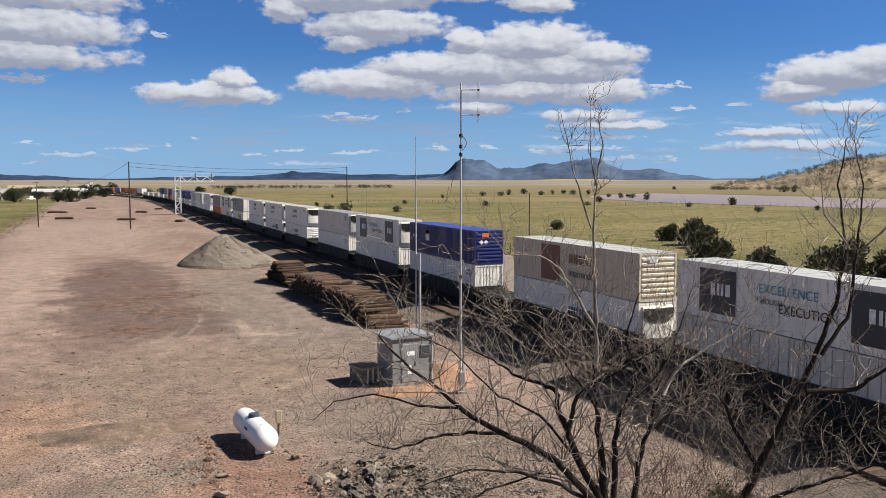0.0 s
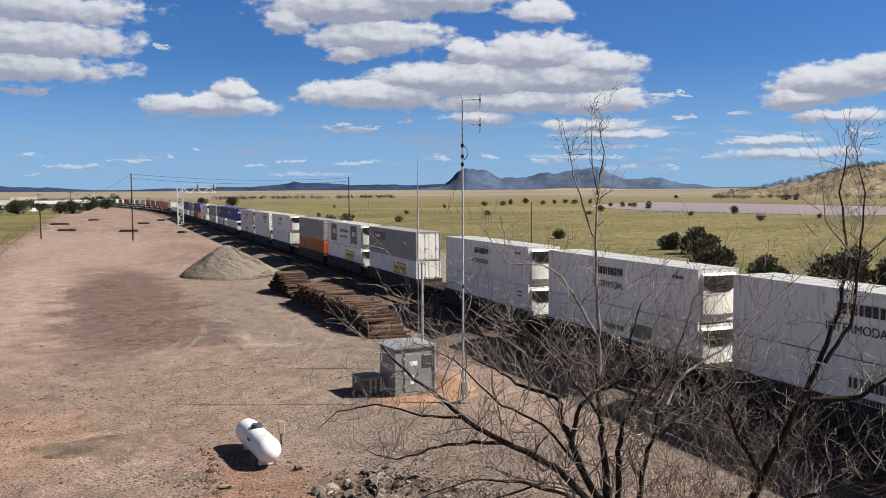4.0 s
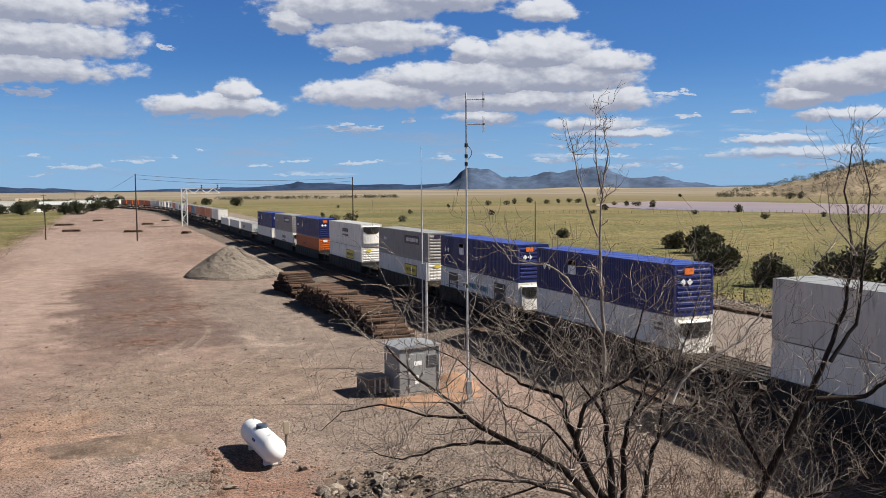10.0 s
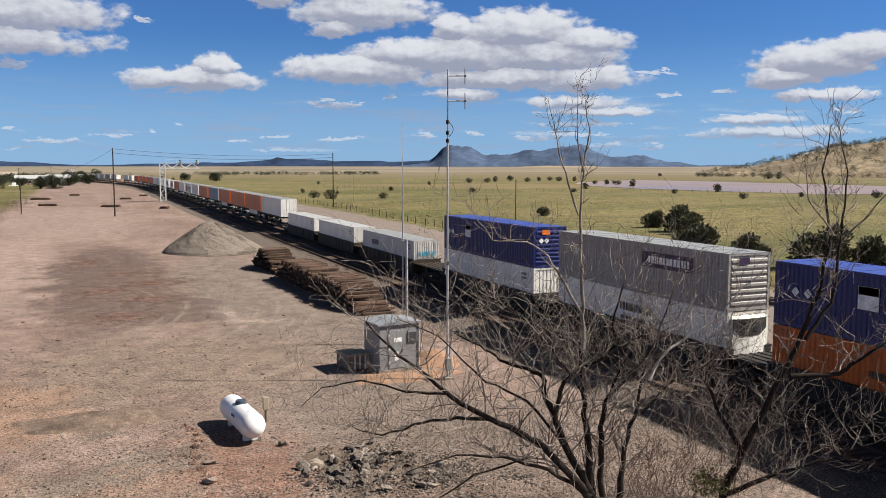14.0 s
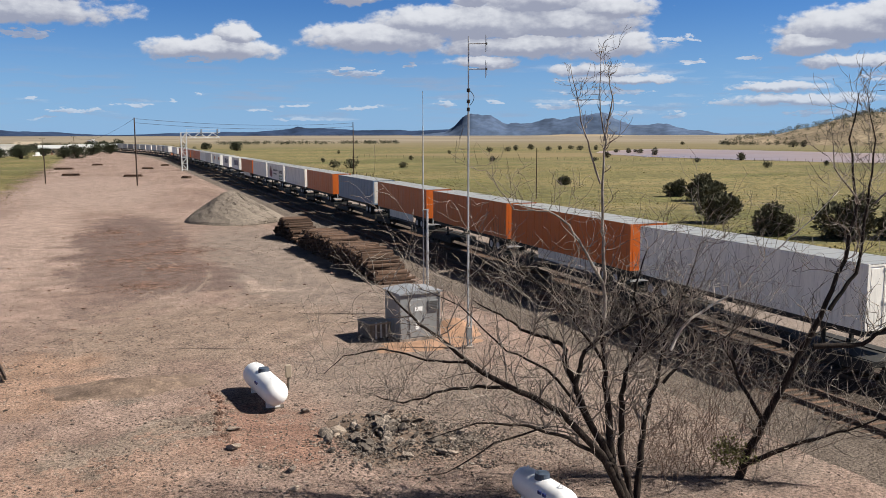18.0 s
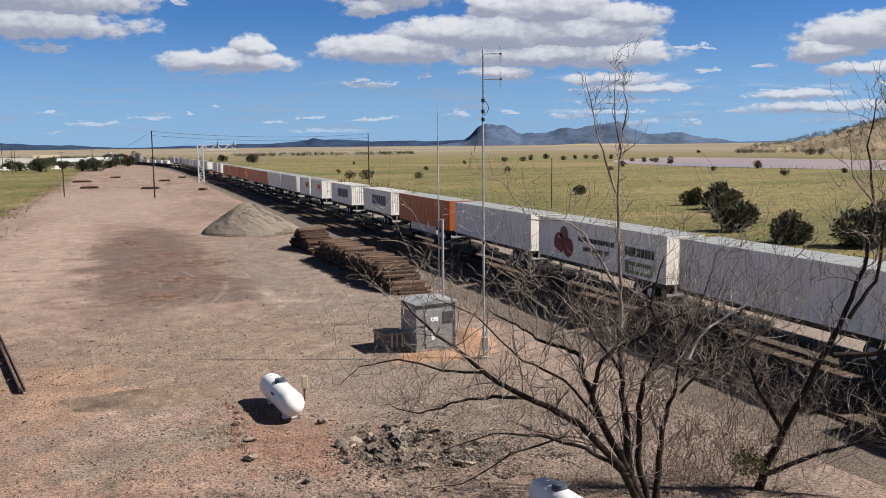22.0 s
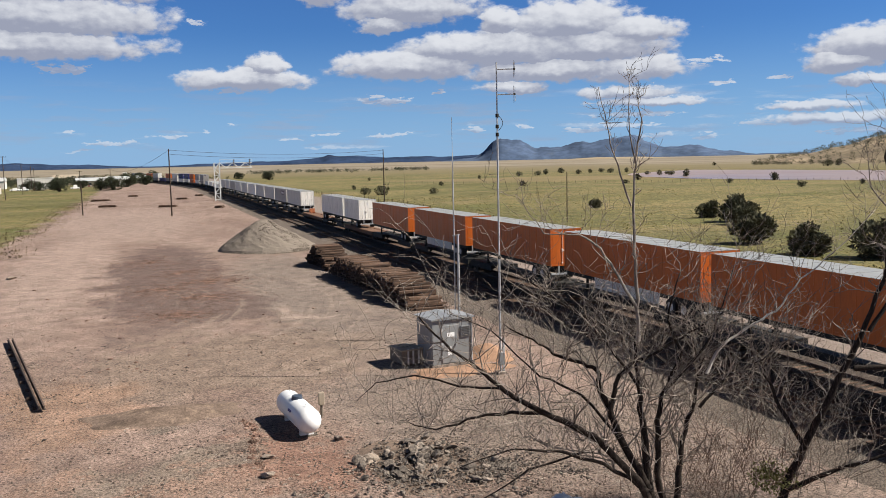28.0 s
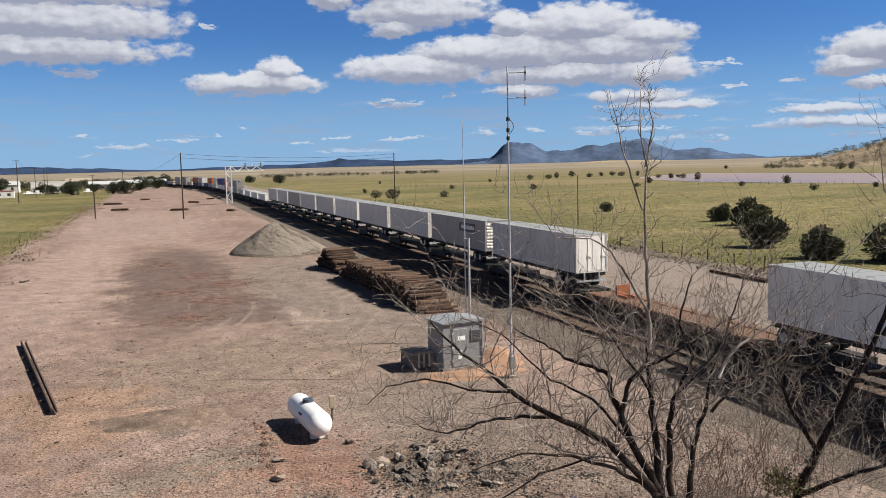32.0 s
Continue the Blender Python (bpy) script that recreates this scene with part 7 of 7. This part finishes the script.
def limb_points(base, pairs, depth, r, steps=4):
    """Smooth, slightly crooked line through (across, height) pairs, leaning in depth."""
    raw = []
    for i, (u, z) in enumerate(pairs):
        raw.append(base + RIGHT * u + Vector((0, 0, z)) + AWAY * (depth * i / max(1, len(pairs) - 1)))
    out = []
    for a, b in zip(raw, raw[1:]):
        for k in range(steps):
            f = k / steps
            p = a.lerp(b, f)
            out.append(p + Vector((r.uniform(-1, 1), r.uniform(-1, 1), r.uniform(-1, 1))) * 0.035)
    return out + [raw[-1]]


def shoot(bm, start, way, length, radius, level, r, droop):
    """A side branch that bends as it grows and carries finer ones."""
    n = 5 if level < 2 else 4
    pts, p, d = [start], start.copy(), way.normalized()
    for k in range(n):
        d = (d + Vector((r.gauss(0, 0.30), r.gauss(0, 0.30), r.gauss(0.10 - droop, 0.24)))).normalized()
        p = p + d * (length / n)
        pts.append(p.copy())
    radii = [max(0.0052, radius * (1 - 0.75 * k / n)) for k in range(n + 1)]
    tube(bm, pts, radii, 4 if level < 2 else 3)
    if level < 3:
        for k in range(1, n + 1):
            for _ in range(1):
                if r.random() < (0.88 if level < 2 else 0.38):
                    q = pts[k]
                    side = Vector((r.gauss(0, 1), r.gauss(0, 1), r.gauss(0.55, 0.7))).normalized()
                    shoot(bm, q, (d * 0.5 + side).normalized(), length * r.uniform(0.35, 0.8), max(0.0062, radius * 0.62), level + 1, r, droop)


def bare_tree(base, limbs, label, seed):
    """limbs: start radius, end radius, lean in depth, material, twig length, twig count, (across, height) pairs."""
    r = random.Random(seed)
    root = tagged(empty("bare_tree", pose(base.x, base.y, 0)), label, "tree", "leafless trees before the tracks")
    inv = Matrix.Translation(-base)
    for r0, r1, depth, mat, reach, twigs, pairs in limbs:
        pts = limb_points(base, pairs, depth, r)
        bm = bmesh.new()
        n = len(pts)
        tube(bm, pts, [r0 + (r1 - r0) * (k / (n - 1)) for k in range(n)], 8)
        bm.transform(inv)
        limb = part("limb", bm, M[mat], root, smooth=True)
        for _ in range(twigs):
            bm = bmesh.new()
            k = min(n - 1, int(n * (0.18 + 0.82 * r.random())))
            d = (pts[k] - pts[max(0, k - 2)]).normalized()
            side = Vector((r.gauss(0, 1), r.gauss(0, 1), r.gauss(0.6, 0.6))).normalized()
            shoot(bm, pts[k], d * 0.55 + side, reach * r.uniform(0.5, 1.55), (r0 + (r1 - r0) * k / n) * 0.25 + 0.0065, 1, r, 0.02)
            bm.transform(inv)
            part("branch", bm, M["twig"], limb)


bare_tree(Vector((14.6, 20.5, 0)), [
    (0.17, 0.028, 0.5, "bark", 1.5, 12, [(-0.5, -0.1), (-1.0, 1.0), (-1.2, 3.0), (-1.3, 4.3), (-1.4, 5.7)]),
    (0.062, 0.010, 0.3, "dead_wood", 0.62, 16, [(-1.4, 5.7), (-1.4, 7.0), (-1.5, 8.4), (-1.5, 9.7), (-1.4, 10.9), (-1.6, 11.7), (-1.6, 13.2)]),
    (0.13, 0.025, -0.8, "bark", 1.8, 26, [(-0.5, -0.1), (-1.4, 1.6), (-2.7, 3.0), (-3.9, 3.6), (-5.3, 4.4), (-6.1, 5.2), (-6.8, 5.7), (-7.7, 6.7)]),
    (0.06, 0.012, -0.4, "bark", 1.5, 21, [(-3.9, 3.6), (-5.1, 3.7), (-6.1, 3.6), (-7.3, 3.2), (-8.1, 3.5)]),
    (0.13, 0.018, 0.6, "bark", 1.7, 26, [(-0.6, 0.2), (-1.2, 1.6), (-1.9, 2.8), (-2.2, 3.7), (-2.5, 4.3), (-2.5, 4.8), (-2.9, 5.0), (-3.8, 5.3), (-4.4, 5.7), (-5.3, 6.2)]),
    (0.08, 0.015, 0.8, "bark", 1.6, 27, [(-2.2, 3.7), (-1.9, 4.7), (-1.4, 5.0), (0.0, 5.7), (1.0, 6.3)]),
    (0.045, 0.01, -0.6, "dead_wood", 1.1, 12, [(-1.4, 6.7), (-2.1, 7.9), (-2.5, 8.5), (-3.1, 8.9), (-4.1, 9.0), (-4.9, 10.1)]),
    (0.07, 0.010, -1.4, "bark", 1.5, 18, [(-1.0, 1.2), (-2.4, 2.2), (-3.8, 2.7), (-5.2, 2.9), (-6.6, 2.5)]),
    (0.05, 0.010, 1.2, "bark", 1.3, 14, [(-1.8, 2.7), (-3.0, 4.1), (-4.2, 4.6), (-5.6, 5.9), (-6.9, 6.4)]),
    (0.05, 0.010, 1.6, "bark", 1.4, 18, [(-1.3, 4.3), (-2.6, 6.2), (-3.9, 7.0), (-5.2, 7.9)]),
    (0.040, 0.008, -0.6, "bark", 1.2, 11, [(-5.3, 4.4), (-6.6, 4.5), (-7.9, 4.9), (-9.0, 4.7), (-9.6, 4.2)]),
    (0.035, 0.008, -1.6, "bark", 1.2, 9, [(-3.0, 2.4), (-4.6, 2.1), (-6.0, 1.4), (-7.2, 1.5)]),
], "dark leafless tree with crooked spreading limbs and dense twigs", 41)
bare_tree(Vector((14.9, 20.6, 0)), [
    (0.11, 0.02, 0.3, "bark", 1.4, 22, [(-0.6, -0.1), (-1.0, 1.6), (-1.0, 3.0), (-0.9, 4.0), (-0.7, 4.3), (-0.3, 5.3), (-0.7, 6.3), (-0.3, 7.7)]),
    (0.12, 0.012, 1.0, "bark", 1.6, 26, [(-0.5, -0.1), (-0.3, 1.6), (-0.2, 2.6), (0.2, 3.7), (0.4, 4.7), (0.8, 5.5)]),
    (0.048, 0.009, 0.6, "white_wood", 1.2, 20, [(0.4, 4.7), (0.8, 5.5), (1.6, 6.0), (2.5, 6.5), (3.2, 7.4), (4.2, 8.2), (5.4, 9.4)]),
    (0.03, 0.008, 0.2, "twig", 0.8, 5, [(-1.8, 9.7), (-2.2, 10.9), (-2.5, 12.1), (-2.7, 13.1)]),
    (0.03, 0.008, 0.2, "twig", 0.7, 5, [(-1.7, 10.9), (-1.5, 12.1), (-1.6, 12.9)]),
    (0.05, 0.010, 1.2, "bark", 1.5, 22, [(0.2, 3.7), (1.2, 4.6), (2.3, 4.9), (3.4, 5.6)]),
    (0.05, 0.010, 0.8, "bark", 1.4, 20, [(-0.7, 4.3), (0.4, 5.4), (1.0, 6.6), (1.4, 7.8)]),
], "dark leafless tree with pale dead upper branches", 42)
bare_tree(Vector((18.4, 21.0, 0)), [
    (0.15, 0.012, 0.4, "bark", 1.1, 24, [(0.1, -0.1), (0.3, 0.6), (1.0, 2.2), (1.8, 3.8), (2.5, 5.3), (3.2, 7.1), (3.5, 8.9), (3.2, 10.9), (3.4, 12.3)]),
    (0.07, 0.008, 0.8, "bark", 1.0, 18, [(2.7, 5.6), (3.6, 6.7), (3.9, 8.9), (4.1, 10.9), (3.8, 12.6)]),
    (0.09, 0.012, -0.5, "bark", 1.4, 18, [(2.3, 4.4), (3.8, 4.5), (4.5, 5.1), (5.0, 5.5), (5.6, 6.7)]),
    (0.09, 0.012, -0.6, "bark", 1.4, 18, [(0.3, 0.5), (1.9, 1.3), (3.4, 1.8), (4.8, 2.4)]),
    (0.08, 0.010, 0.6, "bark", 1.5, 22, [(0.9, 1.8), (0.1, 3.1), (-0.4, 4.4), (0.3, 5.6)]),
    (0.035, 0.008, 0.2, "twig", 0.8, 5, [(3.5, 8.9), (2.7, 10.0), (2.5, 11.4)]),
    (0.035, 0.008, 0.2, "twig", 0.8, 5, [(3.9, 8.9), (4.8, 9.8), (5.6, 10.7)]),
], "dark leaning leafless tree with a forked trunk", 43)


def brush(name, x, y, count, spread_x, spread_y, height, mat, seed, label):
    """Thicket of thin upright stems."""
    r = random.Random(seed)
    bm = bmesh.new()
    for _ in range(count):
        p = RIGHT * r.gauss(0, spread_x) + AWAY * r.gauss(0, spread_y)
        shoot(bm, Vector((p.x, p.y, -0.05)), Vector((r.gauss(0, 0.35), r.gauss(0, 0.35), 1)), height * r.uniform(0.5, 1.15), 0.011, 1, r, -0.04)
    tagged(part(name, bm, M[mat], at=pose(x, y, 0)), label, "brush", kind="stuff")


M["red_twig"] = material("reddish_shrub_stems", (0.13, 0.085, 0.062), 0.9, 0.0, 0.25, 2.0, 30, 0.2, (1, 1, 1), (0.34, 0.27, 0.21), 0.6, "World")
brush("dry_brush", 20.6, 22.6, 30, 1.6, 1.0, 3.4, "twig", 55, "tall tangled dry brush beside the leaning tree")
brush("dry_brush", 16.0, 22.6, 22, 1.8, 0.8, 1.9, "red_twig", 56, "low reddish brush at the foot of the trees")
brush("dry_brush", 17.2, 21.6, 34, 1.2, 0.9, 3.0, "red_twig", 51, "reddish dry brush of thin upright stems")
brush("dry_brush", 19.0, 30.5, 26, 2.8, 1.3, 2.6, "twig", 52, "grey tangled dry brush before the siding")
brush("dry_brush", 22.0, 27.0, 24, 2.6, 1.2, 2.8, "twig", 53, "grey tangled dry brush before the siding")
brush("dry_brush", 14.2, 31.0, 26, 2.2, 1.0, 1.3, "twig", 54, "low grey dry brush on the yard")


def green_shrub():
    r = random.Random(61)
    v, f = [], []
    foliage(v, f, Vector((0, 0, 0.9)), 0.95, 0.8, 700, 0.10, r, 9)
    root = tagged(empty("green_shrub", pose(18.2, 20.9, 0)), "sparse pale green shrub at the foot of the tree", "shrub")
    piece("crown", mesh_from("crown", v, f), M["scrub"], root)


green_shrub()


# ---------------- town ----------------
def house(x, y, turn, w, d, h, wall, roof, label, pitched=False, windows=3):
    root = tagged(empty("building", pose(x, y, ground_z(x, y), 0, 0, turn)), label, "building", "buildings of the town")
    part("wall", boxed(0, w, 0, d, -0.3, h), M[wall], root)
    if pitched:
        bm = bmesh.new()
        v = [bm.verts.new(p) for p in ((-0.4, -0.4, h), (w + 0.4, -0.4, h), (w + 0.4, d + 0.4, h), (-0.4, d + 0.4, h), (-0.4, d / 2, h + d * 0.22), (w + 0.4, d / 2, h + d * 0.22))]
        for q in ((0, 3, 2, 1), (0, 1, 5, 4), (2, 3, 4, 5), (1, 2, 5), (3, 0, 4)):
            bm.faces.new([v[i] for i in q])
        part("roof", bm, M[roof], root)
    else:
        part("roof", boxed(-0.15, w + 0.15, -0.15, d + 0.15, h, h + 0.3), M[roof], root)
    for k in range(windows):
        cx = (k + 0.5) * w / windows
        win = part("window", boxed(cx - 0.7, cx + 0.7, -0.06, -0.004, h * 0.35, h * 0.7), M["glass"], root)
        part("frame", boxed(cx - 0.8, cx + 0.8, -0.03, -0.002, h * 0.32, h * 0.35), M["wall_white"], win)
    part("door", boxed(w * 0.42, w * 0.42 + 1.0, -0.05, -0.003, 0, min(2.1, h * 0.8)), M["panel_brown"], root)


house(-67, 536, 8, 19, 12, 6.6, "wall_white", "wall_white", "long white flat-roofed building at the edge of town", False, 0)
house(-76, 447, 5, 12.5, 8, 3.2, "wall_white", "roof_red", "low white building with a red roof")
house(-38, 560, 0, 16, 9, 4.0, "wall_tan", "roof_pale", "tan house with a pale metal roof", True)
house(-22, 590, 4, 14, 9, 3.6, "wall_white", "roof_pale", "white house with a pale metal roof", True)
house(-95, 560, 0, 18, 10, 4.5, "wall_white", "roof_pale", "white house among trees", True)
house(-120, 610, 0, 20, 10, 4.5, "wall_tan", "roof_pale", "tan house among trees", True)
house(-58, 640, 0, 16, 10, 5.0, "wall_tan", "wall_tan", "tan house among trees at the edge of town", True)
house(-4, 640, 0, 12, 8, 3.6, "wall_white", "roof_pale", "small white house beyond the yard", True)


def parked_vehicle(name, x, y, turn, colour, label, tall):
    root = tagged(empty(name, pose(x, y, ground_z(x, y), 0, 0, turn)), label, "vehicle", "parked vehicles")
    part("body", boxed(-2.3, 2.3, -0.9, 0.9, 0.45, 1.1, bevel=0.1), M[colour], root)
    part("cab", boxed(-0.8, 1.2, -0.82, 0.82, 1.1, tall, bevel=0.12), M[colour], root)
    part("windscreen", boxed(1.14, 1.24, -0.7, 0.7, 1.15, tall - 0.12), M["glass"], root)
    for sx in (-1.5, 1.5):
        for sy in (-0.85, 0.85):
            bm = bmesh.new()
            rod(bm, (sx, sy - 0.12, 0.36), (sx, sy + 0.12, 0.36), 0.36, n=12)
            part("wheel", bm, M["rubber"], root)


parked_vehicle("pickup_truck", -64, 499, 15, "tank", "white pickup truck parked at the edge of town", 1.85)
parked_vehicle("van", -36, 520, 10, "tank", "white van parked near the white building", 2.4)
parked_vehicle("van", -60, 503, 0, "tank", "white van parked beside the pickup", 2.3)


# ---------------- what moves ----------------
def motions():
    for thing, s, z, west in MOVING:
        walk(thing, train_rows(s, z, west))


motions()
